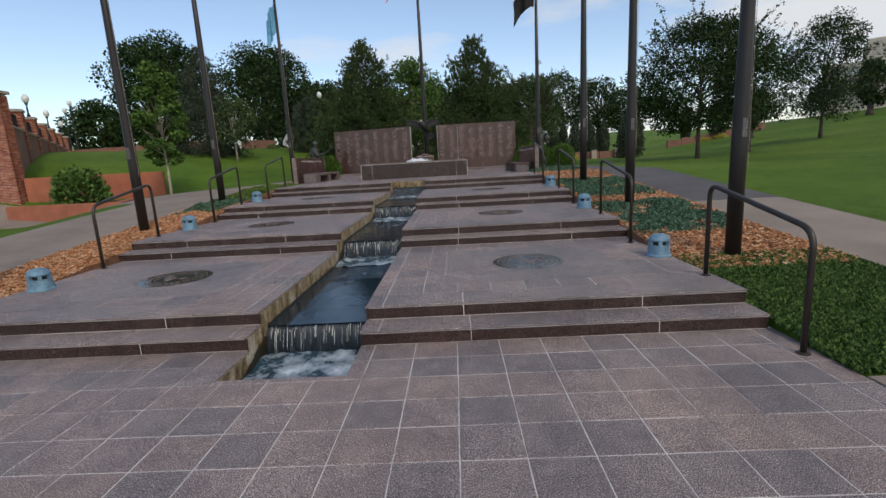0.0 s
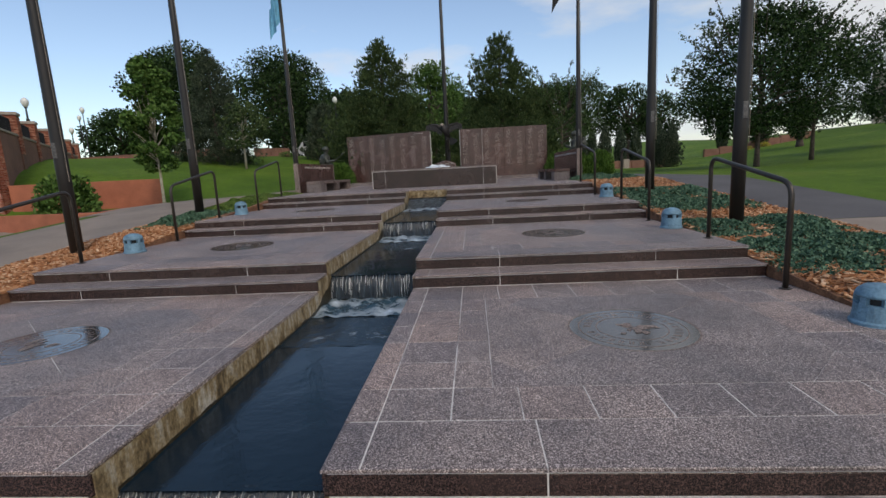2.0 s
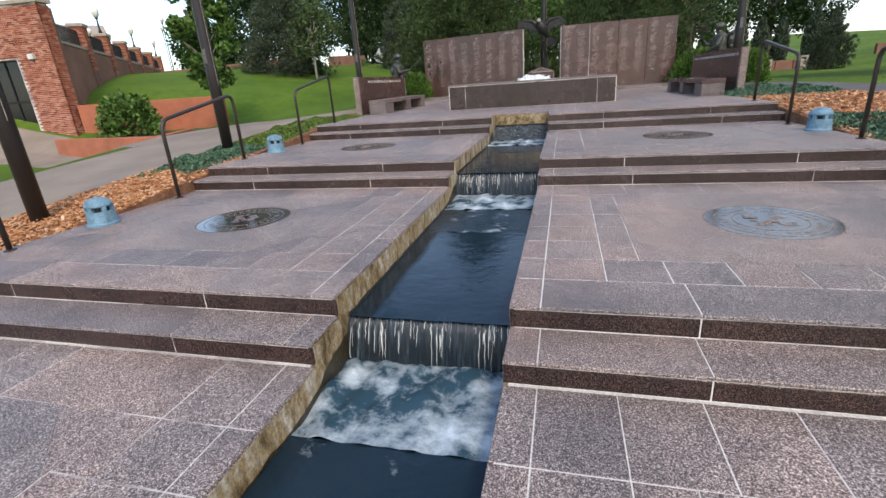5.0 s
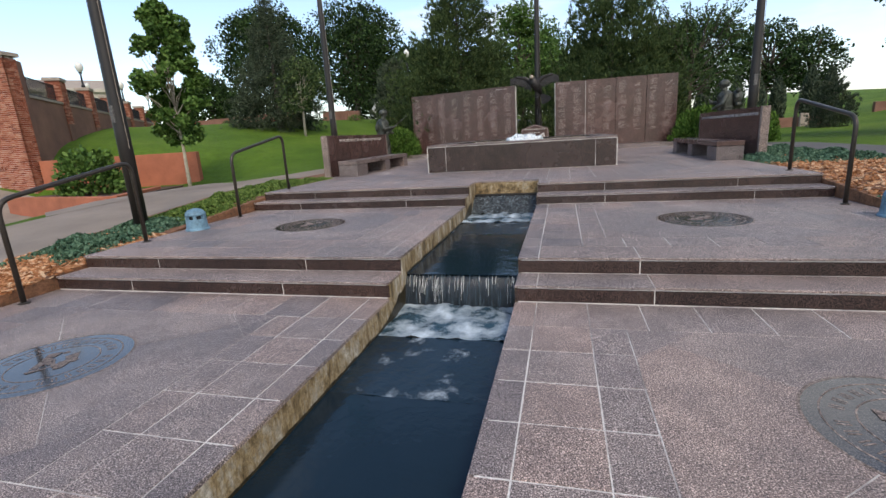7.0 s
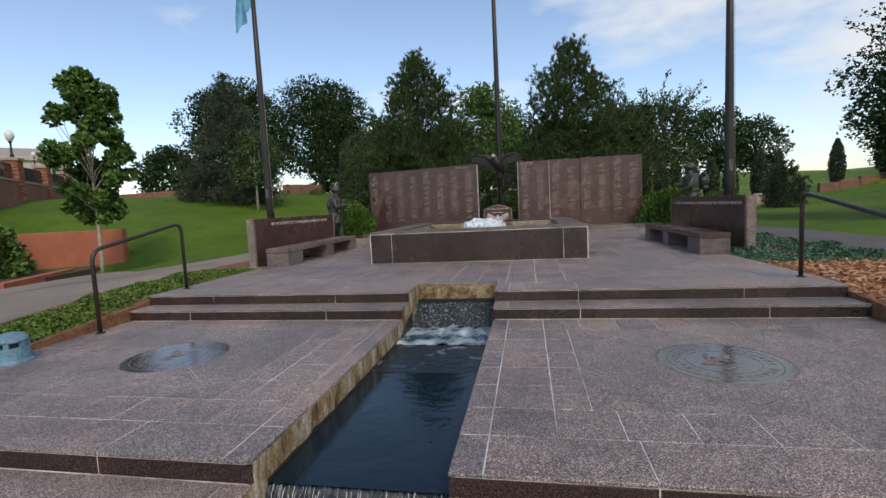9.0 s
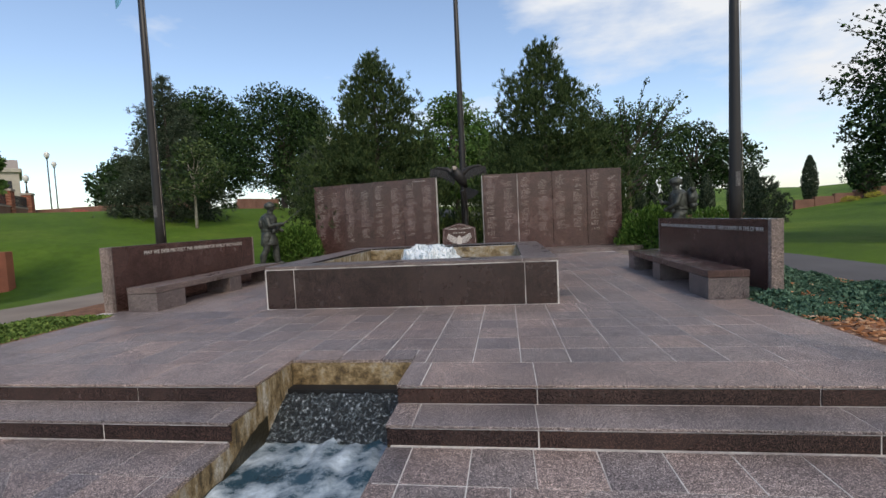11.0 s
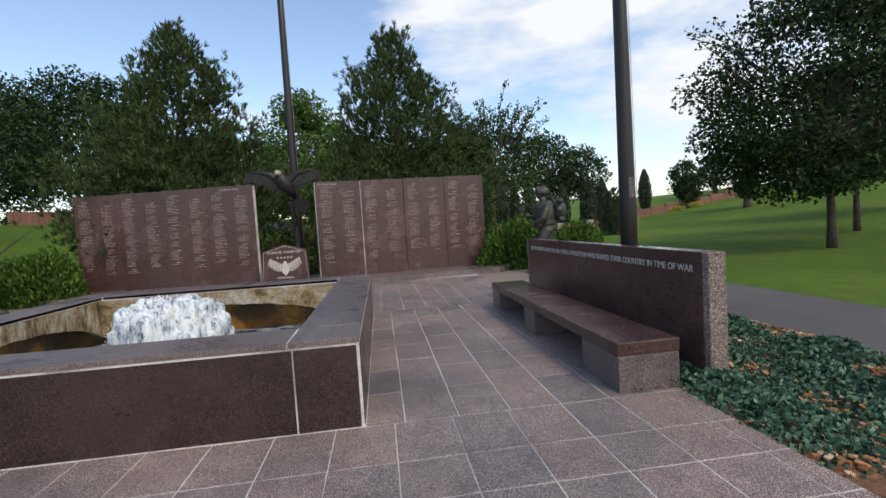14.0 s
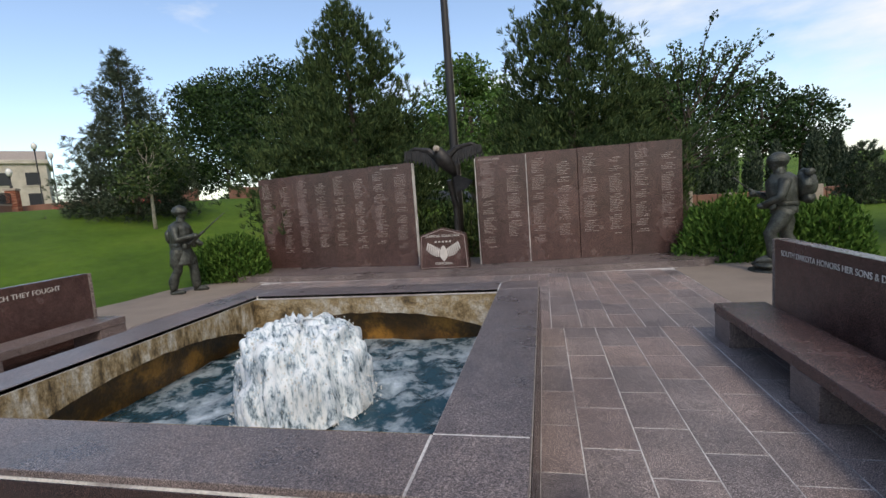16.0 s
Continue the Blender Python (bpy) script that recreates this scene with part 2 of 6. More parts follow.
# channel stone, streaked with mineral deposit that runs down from the lip
M_STAIN, n, l, b = material("mineral_stained_stone", (0.4, 0.3, 0.17), 0.75)
s1, s2 = noise_node(n, l, 2.6, 9.0, 0.74, (1.0, 3.2, 1.1)), noise_node(n, l, 42.0, 4.0, 0.75)
k1 = ramp_node(n, l, s1.outputs["Fac"], [(0.36, (0.045, 0.03, 0.014)), (0.43, (0.17, 0.115, 0.05)), (0.49, (0.31, 0.225, 0.115)), (0.55, (0.37, 0.31, 0.22)), (0.64, (0.55, 0.5, 0.42))])
k2 = ramp_node(n, l, s2.outputs["Fac"], [(0.32, (0.5,) * 3), (0.62, (1.15,) * 3)])
l.new(mix_node(n, l, k1.outputs["Color"], k2.outputs["Color"], 1.0), b.inputs["Base Color"])
bump_node(n, l, b, s2.outputs["Fac"], 0.5, 0.01)

# algae-brown basin inside; the ramp's orange end paints glints of light into the colour
M_ALGAE_GLINT, n, l, b = material("wet_algae_stone_painted_glints", (0.12, 0.07, 0.02), 0.3)
s1, s2 = noise_node(n, l, 1.7, 6.0, 0.7), noise_node(n, l, 30.0, 4.0, 0.7)
k1 = ramp_node(n, l, s1.outputs["Fac"], [(0.32, (0.015, 0.011, 0.006)), (0.5, (0.12, 0.058, 0.01)), (0.62, (0.4, 0.19, 0.03))])
k2 = ramp_node(n, l, s2.outputs["Fac"], [(0.3, (0.6,) * 3), (0.7, (1.2,) * 3)])
l.new(mix_node(n, l, k1.outputs["Color"], k2.outputs["Color"], 1.0), b.inputs["Base Color"])
bump_node(n, l, b, s2.outputs["Fac"], 0.6, 0.01)

# water: dark and glossy, with ripples; white water is churned foam
def water(name, base, rough, scale, strength, foam=0.0):
    m, n, l, b = material(name, base, rough, 0, 0.5)
    b.inputs["IOR"].default_value = 1.33
    w = noise_node(n, l, scale, 5.0, 0.6)
    bump_node(n, l, b, w.outputs["Fac"], strength, 0.05)
    if foam:
        f = noise_node(n, l, 3.2, 9.0, 0.66)
        r = ramp_node(n, l, f.outputs["Fac"], [(0.62 - foam, base), (0.9 - foam, (0.66, 0.74, 0.8))])
        l.new(r.outputs["Color"], b.inputs["Base Color"])
        l.new(ramp_node(n, l, f.outputs["Fac"], [(0.6 - foam, (rough,) * 3), (0.9 - foam, (0.75,) * 3)]).outputs["Color"], b.inputs["Roughness"])
    return m


M_WATER = water("dark_pool_water", (0.006, 0.016, 0.026), 0.05, 7.0, 0.1)
M_FOAM = water("churned_water", (0.025, 0.06, 0.085), 0.15, 10.0, 0.35, 0.2)
M_FOAM_W = water("white_basin_water", (0.02, 0.06, 0.085), 0.12, 10.0, 0.4, 0.17)
M_FOAM_S = water("foam_streaked_water", (0.008, 0.02, 0.032), 0.08, 9.0, 0.3, 0.05)

# falling sheet: dark water with bright threads that run down
M_FALL, n, l, b = material("falling_water", (0.02, 0.04, 0.06), 0.2)
f1 = noise_node(n, l, 1.0, 5.0, 0.65, (55.0, 3.0, 3.5))
r1 = ramp_node(n, l, f1.outputs["Fac"], [(0.52, (0.006, 0.011, 0.016)), (0.64, (0.03, 0.048, 0.06)), (0.8, (0.35, 0.4, 0.44))])
l.new(r1.outputs["Color"], b.inputs["Base Color"])
bump_node(n, l, b, f1.outputs["Fac"], 0.6, 0.03)
M_SPLASH, n, l, b = material("white_splash", (0.8, 0.85, 0.9), 0.5)
f1 = noise_node(n, l, 17.0, 7.0, 0.72, (1.0, 1.0, 0.34))
r1 = ramp_node(n, l, f1.outputs["Fac"], [(0.36, (0.03, 0.055, 0.07)), (0.42, (0.3, 0.38, 0.44)), (0.48, (0.66, 0.73, 0.77)), (0.56, (0.88, 0.91, 0.93))])
l.new(r1.outputs["Color"], b.inputs["Base Color"])
bump_node(n, l, b, f1.outputs["Fac"], 0.9, 0.03)

M_INLET, n, l, b = material("tumbling_inlet_water", (0.3, 0.34, 0.36), 0.35)
f1 = noise_node(n, l, 34.0, 6.0, 0.78, (1.0, 1.0, 0.3))
r1 = ramp_node(n, l, f1.outputs["Fac"], [(0.5, (0.012, 0.015, 0.017)), (0.58, (0.12, 0.15, 0.165)), (0.68, (0.75, 0.79, 0.82))])
l.new(r1.outputs["Color"], b.inputs["Base Color"])
bump_node(n, l, b, f1.outputs["Fac"], 0.9, 0.03)
M_WETROCK = plain("wet_mossy_stone", (0.045, 0.035, 0.016), 0.35, scale=8, depth=0.6, bump=0.6, fine=40)
# brick
M_BRICK = varied("red_brick", [(0.0, (0.2, 0.065, 0.04)), (0.4, (0.34, 0.115, 0.07)), (0.75, (0.42, 0.17, 0.11)), (1.0, (0.47, 0.25, 0.17))], 0.88, island=False)
M_BRICK_J = varied("red_brick_joined", [(0.0, (0.2, 0.065, 0.04)), (0.4, (0.34, 0.115, 0.07)), (0.75, (0.42, 0.17, 0.11)), (1.0, (0.47, 0.25, 0.17))], 0.88)

# ---- mesh tools ----
def finish(name, bm, mat, smooth=False):
    me = bpy.data.meshes.new(name)
    bm.to_mesh(me)
    bm.free()
    if smooth:
        me.polygons.foreach_set("use_smooth", [True] * len(me.polygons))
    for x in (mat if isinstance(mat, (list, tuple)) else [mat]):
        me.materials.append(x)
    return new(name, me)


def part(name, bm, mat, parent, label="", smooth=False):
    ob = finish(name, bm, mat, smooth)
    ob.parent = parent
    if label:
        tagged(ob, label)
    return ob


def thing(name, label, category, group="", at=(0, 0, 0), turn=0, kind=""):
    ob = new(name)
    ob.empty_display_size = 0.1
    ob.matrix_basis = pose(*at, 0, 0, turn)
    return tagged(ob, label, category, group, kind)


def structure(ob, label, category="structure"):
    return tagged(ob, label, category, kind="structure")


def add_box(bm, x0, x1, y0, y1, z0, z1, bevel=0.0, seg=1):
    vs = [bm.verts.new((x, y, z)) for x in (x0, x1) for y in (y0, y1) for z in (z0, z1)]
    fs = [bm.faces.new([vs[i] for i in q]) for q in ((0, 1, 3, 2), (4, 6, 7, 5), (0, 4, 5, 1), (2, 3, 7, 6), (0, 2, 6, 4), (1, 5, 7, 3))]
    if bevel:
        es = list({e for f in fs for e in f.edges})
        bmesh.ops.bevel(bm, geom=es, offset=bevel, segments=seg, affect="EDGES", clamp_overlap=True)


def box_bm(*a, **k):
    bm = bmesh.new()
    add_box(bm, *a, **k)
    return bm


def add_prism(bm, pts, z0, z1, bevel=0.0):
    """An upright prism over a plan, counter-clockwise."""
    lo, hi = [bm.verts.new((x, y, z0)) for x, y in pts], [bm.verts.new((x, y, z1)) for x, y in pts]
    n = len(pts)
    top = bm.faces.new(hi)
    bm.faces.new(lo[::-1])
    for i in range(n):
        bm.faces.new((lo[i], lo[(i + 1) % n], hi[(i + 1) % n], hi[i]))
    if bevel:
        bmesh.ops.bevel(bm, geom=list(top.edges), offset=bevel, segments=1, affect="EDGES", clamp_overlap=True)


def prism_bm(*a, **k):
    bm = bmesh.new()
    add_prism(bm, *a, **k)
    return bm


def add_tube(bm, path, radii, sides=8, caps=True):
    """A tube along points, with a radius for each."""
    pts = [Vector(p) for p in path]
    if isinstance(radii, (int, float)):
        radii = [radii] * len(pts)
    rings, side = [], None
    for i, p in enumerate(pts):
        d = (pts[min(i + 1, len(pts) - 1)] - pts[max(i - 1, 0)]).normalized()
        ref = side if side is not None else (Vector((1, 0, 0)) if abs(d.x) < 0.9 else Vector((0, 1, 0)))
        u = (ref - d * ref.dot(d)).normalized()
        side, v = u, d.cross(u)
        rings.append([bm.verts.new(p + (u * math.cos(a) + v * math.sin(a)) * radii[i]) for a in (2 * math.pi * k / sides for k in range(sides))])
    for a, b2 in zip(rings, rings[1:]):
        for k in range(sides):
            bm.faces.new((a[k], a[(k + 1) % sides], b2[(k + 1) % sides], b2[k]))
    if caps:
        bm.faces.new(rings[0][::-1])
        bm.faces.new(rings[-1])


def tube_bm(*a, **k):
    bm = bmesh.new()
    add_tube(bm, *a, **k)
    return bm


def add_lathe(bm, profile, sides=16, at=(0, 0, 0)):
    """A turned shape from (radius, height) pairs."""
    add_tube(bm, [(at[0], at[1], at[2] + z) for r, z in profile], [max(r, 0.001) for r, z in profile], sides)


def rounded(path, r, steps=5):
    """A path with its inner corners rounded."""
    out = [Vector(path[0])]
    for a, b2, c in zip(path, path[1:], path[2:]):
        a, b2, c = Vector(a), Vector(b2), Vector(c)
        p, q = b2 + (a - b2).normalized() * r, b2 + (c - b2).normalized() * r
        for k in range(steps + 1):
            t = k / steps
            out.append(p * (1 - t) ** 2 + b2 * 2 * t * (1 - t) + q * t * t)
    return out + [Vector(path[-1])]


def add_blob(bm, at, size, seed=0, rough=0.2, sub=2):
    """A lump: an icosphere pushed about by noise."""
    made = bmesh.ops.create_icosphere(bm, subdivisions=sub, radius=1.0)["verts"]
    for v in made:
        k = 1 + rough * noise.noise(v.co * 1.7 + Vector((seed * 3.1, seed * 1.7, 0)))
        v.co = Vector((v.co.x * size[0] * k + at[0], v.co.y * size[1] * k + at[1], v.co.z * size[2] * k + at[2]))


def smoothstep(a, b2, x):
    t = min(max((x - a) / (b2 - a), 0.0), 1.0)
    return t * t * (3 - 2 * t)

# ---- ground ----
RISE, TREAD, PLAZA = 0.145, 0.36, 1.16
FLIGHT = [4.585, 8.3, 11.96, 15.56]             # y of each flight's upper edge
MID = -1.5                                        # axis of the memorial
CH_L, CH_R = -2.085, -0.95                        # channel sides
END_L, END_R = -6.04, 3.02                        # ends of the steps
CH_Y0, CH_Y1 = 3.59, 16.2                         # channel foot and head
BASIN = (-3.69, 0.61, 18.7, 23.15)                # plan of the fountain basin
PLINTH_Y = 27.3                                   # front of the name walls' plinth


def ground_z(x, y):
    z = -0.02 + 1.12 * min(max((y - 3.4) / 13.0, 0.0), 1.0)
    # the hill rises behind the planters; before the brick building the ground lies low
    brow = y - (24 + 0.443 * (min(x, -13.9) + 13.9))
    z += 2.9 * smoothstep(0, 1, ((-x - 11) + 0.75 * (y - 20)) / 30) * smoothstep(-4, 5, brow)
    z -= 1.1 * smoothstep(-9.6, -18.0, x) * smoothstep(6, -1, brow) * smoothstep(-12, 8, y)
    z += 4.4 * smoothstep(15, 60, x) * smoothstep(-20, 25, y)
    far = math.hypot(x, y - 15)
    z += 0.12 * noise.noise((x * 0.07, y * 0.07, 0.0)) * smoothstep(14, 30, far)
    return z


def axis_lines(lo, hi, keep):
    fine = list(np.arange(lo, hi, 0.6))
    mid = [lo - 2.2 * k for k in range(1, 22)] + [hi + 2.2 * k for k in range(1, 22)]
    far = [s * d for d in (80, 110, 160, 240, 400, 900, 2000) for s in (-1, 1)]
    out = sorted(fine + mid + far)
    return sorted([v for v in out if all(abs(v - k) > 0.06 for k in keep)] + list(keep))


gx, gy = axis_lines(-14.0, 12.0, (-6.12, -6.065, 3.035, 3.09)), axis_lines(-6.0, 30.0, (-5.0, -4.95, 28.1, 28.15))
gv, gf = [], []
for yy in gy:
    for xx in gx:
        under = -6.07 < xx < 3.04 and -4.98 < yy < 28.12
        gv.append((xx, yy, -1.2 if under else ground_z(xx, yy)))
nx = len(gx)
for j in range(len(gy) - 1):
    for i in range(nx - 1):
        gf.append((j * nx + i, j * nx + i + 1, (j + 1) * nx + i + 1, (j + 1) * nx + i))
gm = bpy.data.meshes.new("ground")
gm.from_pydata(gv, [], gf)
gm.polygons.foreach_set("use_smooth", [True] * len(gm.polygons))
gm.materials.append(M_LAWN)
ground = structure(new("ground", gm), "mown green lawn rising in gentle slopes", "lawn")


def ribbon(name, centre, widths, mat, label, lift=0.03, category="path"):
    """A path laid on the ground: a strip with thickness along a line of plan points."""
    bm = bmesh.new()
    pts = [Vector((p[0], p[1], 0)) for p in centre]
    dense, wid = [], []
    for i in range(len(pts) - 1):
        k = max(int((pts[i + 1] - pts[i]).length / 0.6), 1)
        for s in range(k):
            dense.append(pts[i].lerp(pts[i + 1], s / k))
            wid.append(widths[i] + (widths[i + 1] - widths[i]) * s / k)
    dense.append(pts[-1]), wid.append(widths[-1])
    rows = []
    for i, p in enumerate(dense):
        d = (dense[min(i + 1, len(dense) - 1)] - dense[max(i - 1, 0)]).normalized()
        side = Vector((d.y, -d.x, 0))
        row = []
        for s in (-0.5, -0.25, 0, 0.25, 0.5):
            q = p + side * wid[i] * s
            row.append(bm.verts.new((q.x, q.y, ground_z(q.x, q.y) + lift)))
        for s in (0.5, -0.5):
            q = p + side * wid[i] * s
            row.append(bm.verts.new((q.x, q.y, ground_z(q.x, q.y) - 0.12)))
        rows.append(row)
    for a, b2 in zip(rows, rows[1:]):
        for k in range(7):
            bm.faces.new((a[k], a[(k + 1) % 7], b2[(k + 1) % 7], b2[k]))
    bmesh.ops.recalc_face_normals(bm, faces=bm.faces)
    return structure(finish(name, bm, mat), label, category)


def bend(points, r, steps=8):
    return [(p.x, p.y) for p in rounded([(x, y, 0) for x, y in points], r, steps)]


path_l = bend([(-8.95, -40), (-8.95, 12.0), (-8.25, 20.0), (-8.25, 25.2), (-6.9, 27.0)], 1.6)
near_r = [(6.15, -40), (6.15, 10.2)]
ribbon("path_east", near_r, [1.95, 1.95], M_CONCRETE, "pale concrete footpath beside the memorial beds")
path_r = bend([(6.15, 10.22), (6.15, 25.9), (4.6, 27.6)], 1.6)
ribbon("path_north_east", path_r, [1.95] * len(path_r), M_ASPHALT, "dark grey asphalt footpath beside the upper plaza")
ribbon("path_west", path_l, [3.2 if p[1] < 13 else max(1.75, 3.2 - 0.2 * (p[1] - 13)) for p in path_l], M_CONCRETE, "pale concrete footpath below the lawn slope")
ribbon("path_cross", [(-30, 0.6), (-9.2, 0.6)], [3.0, 3.0], M_CONCRETE, "pale concrete footpath to the brick building", 0.04)


# ---- paving ----
TILE_MESH = {}


def tile_mesh(w, d, h=0.03, mat=None, chamfer=0.004):
    """A slab with chamfered top edges, its top at z = 0; alike slabs share one mesh."""
    key = (round(w, 3), round(d, 3), round(h, 3), mat.name)
    if key not in TILE_MESH:
        me = bpy.data.meshes.new("tile")
        x, y, c = w / 2, d / 2, chamfer
        v = [(-x, -y, -h), (x, -y, -h), (x, y, -h), (-x, y, -h), (-x, -y, -c), (x, -y, -c), (x, y, -c), (-x, y, -c),
             (-x + c, -y + c, 0), (x - c, -y + c, 0), (x - c, y - c, 0), (-x + c, y - c, 0)]
        f = [(0, 1, 5, 4), (1, 2, 6, 5), (2, 3, 7, 6), (3, 0, 4, 7), (4, 5, 9, 8), (5, 6, 10, 9), (6, 7, 11, 10), (7, 4, 8, 11), (8, 9, 10, 11)]
        me.from_pydata(v, [], f)
        me.materials.append(mat)
        TILE_MESH[key] = me
    return TILE_MESH[key]


JOINTGAP = 0.006
rng = random.Random(4)


def lay_tile(parent, x0, x1, y0, y1, z, mat=None, name="paving_slab", h=0.03):
    mat = mat or M_TILE
    g = JOINTGAP / 2
    ob = new(name, tile_mesh(x1 - x0 - 2 * g, y1 - y0 - 2 * g, h, mat))
    ob.location = ((x0 + x1) / 2, (y0 + y1) / 2, z + rng.uniform(-0.0012, 0.0012))
    ob.parent = parent
    return ob


def joined_tiles(name, rects, z, parent, label):
    v, f = [], []
    for x0, x1, y0, y1 in rects:
        g, c, k = JOINTGAP / 2, 0.004, len(v)
        a, b2, d, e = x0 + g, x1 - g, y0 + g, y1 - g
        v += [(a, d, z - 0.03), (b2, d, z - 0.03), (b2, e, z - 0.03), (a, e, z - 0.03), (a, d, z - c), (b2, d, z - c), (b2, e, z - c), (a, e, z - c),
              (a + c, d + c, z), (b2 - c, d + c, z), (b2 - c, e - c, z), (a + c, e - c, z)]
        f += [tuple(k + i for i in q) for q in ((0, 1, 5, 4), (1, 2, 6, 5), (2, 3, 7, 6), (3, 0, 4, 7), (4, 5, 9, 8), (5, 6, 10, 9), (6, 7, 11, 10), (7, 4, 8, 11), (8, 9, 10, 11))]
    me = bpy.data.meshes.new(name)
    me.from_pydata(v, [], f)
    me.materials.append(M_TILE_J)
    ob = new(name, me)
    ob.parent = parent
    return tagged(ob, label, kind="stuff")


def mirror_x(x):
    return CH_L + CH_R - x


def flip(rects, left):
    return [(mirror_x(b2), mirror_x(a), c, d) for a, b2, c, d in rects] if left else rects


def cut_out(r, hole):
    """What is left of a rectangle round a hole, as rectangles."""
    a, b2, c, d = r
    p, q, u, v = hole
    if b2 <= p or a >= q or d <= u or c >= v:
        out = [r]
    else:
        out = [(a, p, c, d), (q, b2, c, d), (max(a, p), min(b2, q), c, u), (max(a, p), min(b2, q), v, d)]
    return [o for o in out if o[1] - o[0] > 0.03 and o[3] - o[2] > 0.03]


# front plaza
plaza_front = structure(thing("floor_front_plaza", "mauve granite paving with pale joints before the steps", "paving"), "mauve granite paving with pale joints before the steps", "paving")
bm = bmesh.new()
add_box(bm, -6.1, CH_L - 0.032, -5, 4.3, -0.5, -0.003)
add_box(bm, CH_R + 0.032, 3.06, -5, 4.3, -0.5, -0.003)
add_box(bm, CH_L - 0.032, CH_R + 0.032, -5, CH_Y0 - 0.032, -0.5, -0.003)
part("mortar_bed", bm, M_MORTAR, plaza_front)
TX = 0.405
xs = [-6.1] + [0.01 + TX * k for k in range(-15, 8)] + [3.06]
near, rest = [], []
ys = [4.24] + [3.88 - 0.372 * k for k in range(0, 24)]
for j in range(len(ys) - 1):
    for i in range(len(xs) - 1):
        a, b2, c, d = xs[i], xs[i + 1], ys[j + 1], ys[j]
        for r in cut_out((a, b2, c, d), (CH_L, CH_R, CH_Y0, 30.0)):
            (near if c > 0.2 else rest).append(r)
near = near[:300]
JOIN_FRONT, NEAR_FRONT = rest, near


# ---- terraces ----
def arc(cx, cy, r, a0, a1, n=14):
    return [(cx + r * math.cos(radians(a0 + (a1 - a0) * k / n)), cy + r * math.sin(radians(a0 + (a1 - a0) * k / n))) for k in range(n + 1)]


MED_R = 0.5
TERRACES = []
for k in range(3):
    TERRACES.append((FLIGHT[k], FLIGHT[k + 1] - TREAD - 0.01, 2 * RISE * (k + 1)))


def terrace_side(parent, y0, y1, z, left):
    """One half of a terrace: border slabs beside the channel, rows front and back, and the eight-sided field round the medallion."""
    xs1 = [CH_R, -0.765, -0.365, -0.12]
    xs2 = [2.2, 2.6, END_R]
    cy = y0 + 1.8
    hx, hy = 1.16, 1.0
    fy0, fy1 = cy - hy, cy + hy
    rects = []
    # the front nosing row is laid with the steps; this is the paving behind it
    r0 = y0 + 0.42
    for grp in (xs1, xs2):
        rows = [fy0 + 2 * hy * q / 5 for q in range(6)]
        for j in range(len(rows) - 1):
            for i in range(len(grp) - 1):
                rects.append((grp[i], grp[i + 1], rows[j], rows[j + 1]))
    cols = [CH_R, -0.765] + [-0.365 + 0.395 * q for q in range(8)] + [END_R]
    for a, b2 in zip(cols, cols[1:]):
        rects.append((a, b2, r0, fy0))
        rects.append((a, b2, fy1, y1))
    for r in flip(rects, left):
        if r[3] - r[2] > 0.03:
            lay_tile(parent, *r, z)
    # field: four pieces about the circle, split along the diagonals, chamfered corners
    cx = mirror_x(1.04) if left else 1.04
    g = JOINTGAP / 2
    sx, sy, ch = hx - g, hy - g, 0.44
    mx, my = sx - ch / 2, sy - ch / 2
    corners = [(mx, -my), (mx, my), (-mx, my), (-mx, -my)]
    ends = [[(sx, -sy + ch), (sx, sy - ch)], [(sx - ch, sy), (-sx + ch, sy)], [(-sx, sy - ch), (-sx, -sy + ch)], [(-sx + ch, -sy), (sx - ch, -sy)]]
    for q in range(4):
        c0, c1 = corners[q], corners[(q + 1) % 4]
        a0, a1 = math.degrees(math.atan2(c0[1], c0[0])), math.degrees(math.atan2(c1[1], c1[0]))
        if a1 < a0:
            a1 += 360
        inner = arc(0, 0, MED_R + g, a1 - 0.5, a0 + 0.5)
        mid = Vector(((ends[q][0][0] + ends[q][1][0]) / 2, (ends[q][0][1] + ends[q][1][1]) / 2)).normalized() * g
        poly = [(c0[0] + mid.x * 0.7, c0[1] + mid.y * 0.7)] + ends[q] + [(c1[0] + mid.x * 0.7, c1[1] + mid.y * 0.7)] + inner
        part("field_slab", prism_bm([(cx + x, cy + y) for x, y in poly], z - 0.03, z), M_FIELD, parent)
        u, v = (1 if q in (0, 1) else -1), (1 if q in (1, 2) else -1)
        tri = [(u * sx, v * (sy - ch + 2 * g)), (u * sx, v * sy), (u * (sx - ch + 2 * g), v * sy)]
        if u * v < 0:
            tri = tri[::-1]
        part("corner_slab", prism_bm([(cx + x, cy + y) for x, y in tri], z - 0.03, z), M_TILE, parent)
    return cx, cy


def step_row(parent, y, z, depth, left, joints):
    """Tread slabs with a proud nosing, and the polished risers under them."""
    xs = [CH_R] + joints + [END_R]
    xs_small = sorted(xs + [CH_R + 0.185])
    for a, b2 in zip(xs_small, xs_small[1:]):
        r = flip([(a, b2, y, y + depth)], left)[0]
        lay_tile(parent, r[0], r[1], r[2], r[3], z, name="tread_slab", h=0.019)
    for a, b2 in zip(xs, xs[1:]):
        r = flip([(a, b2, y, y)], left)[0]
        part("riser_slab", box_bm(r[0] + 0.004, r[1] - 0.004, y + 0.012, y + 0.05, z - RISE + 0.001, z - 0.031, bevel=0.003), M_RISER, parent)


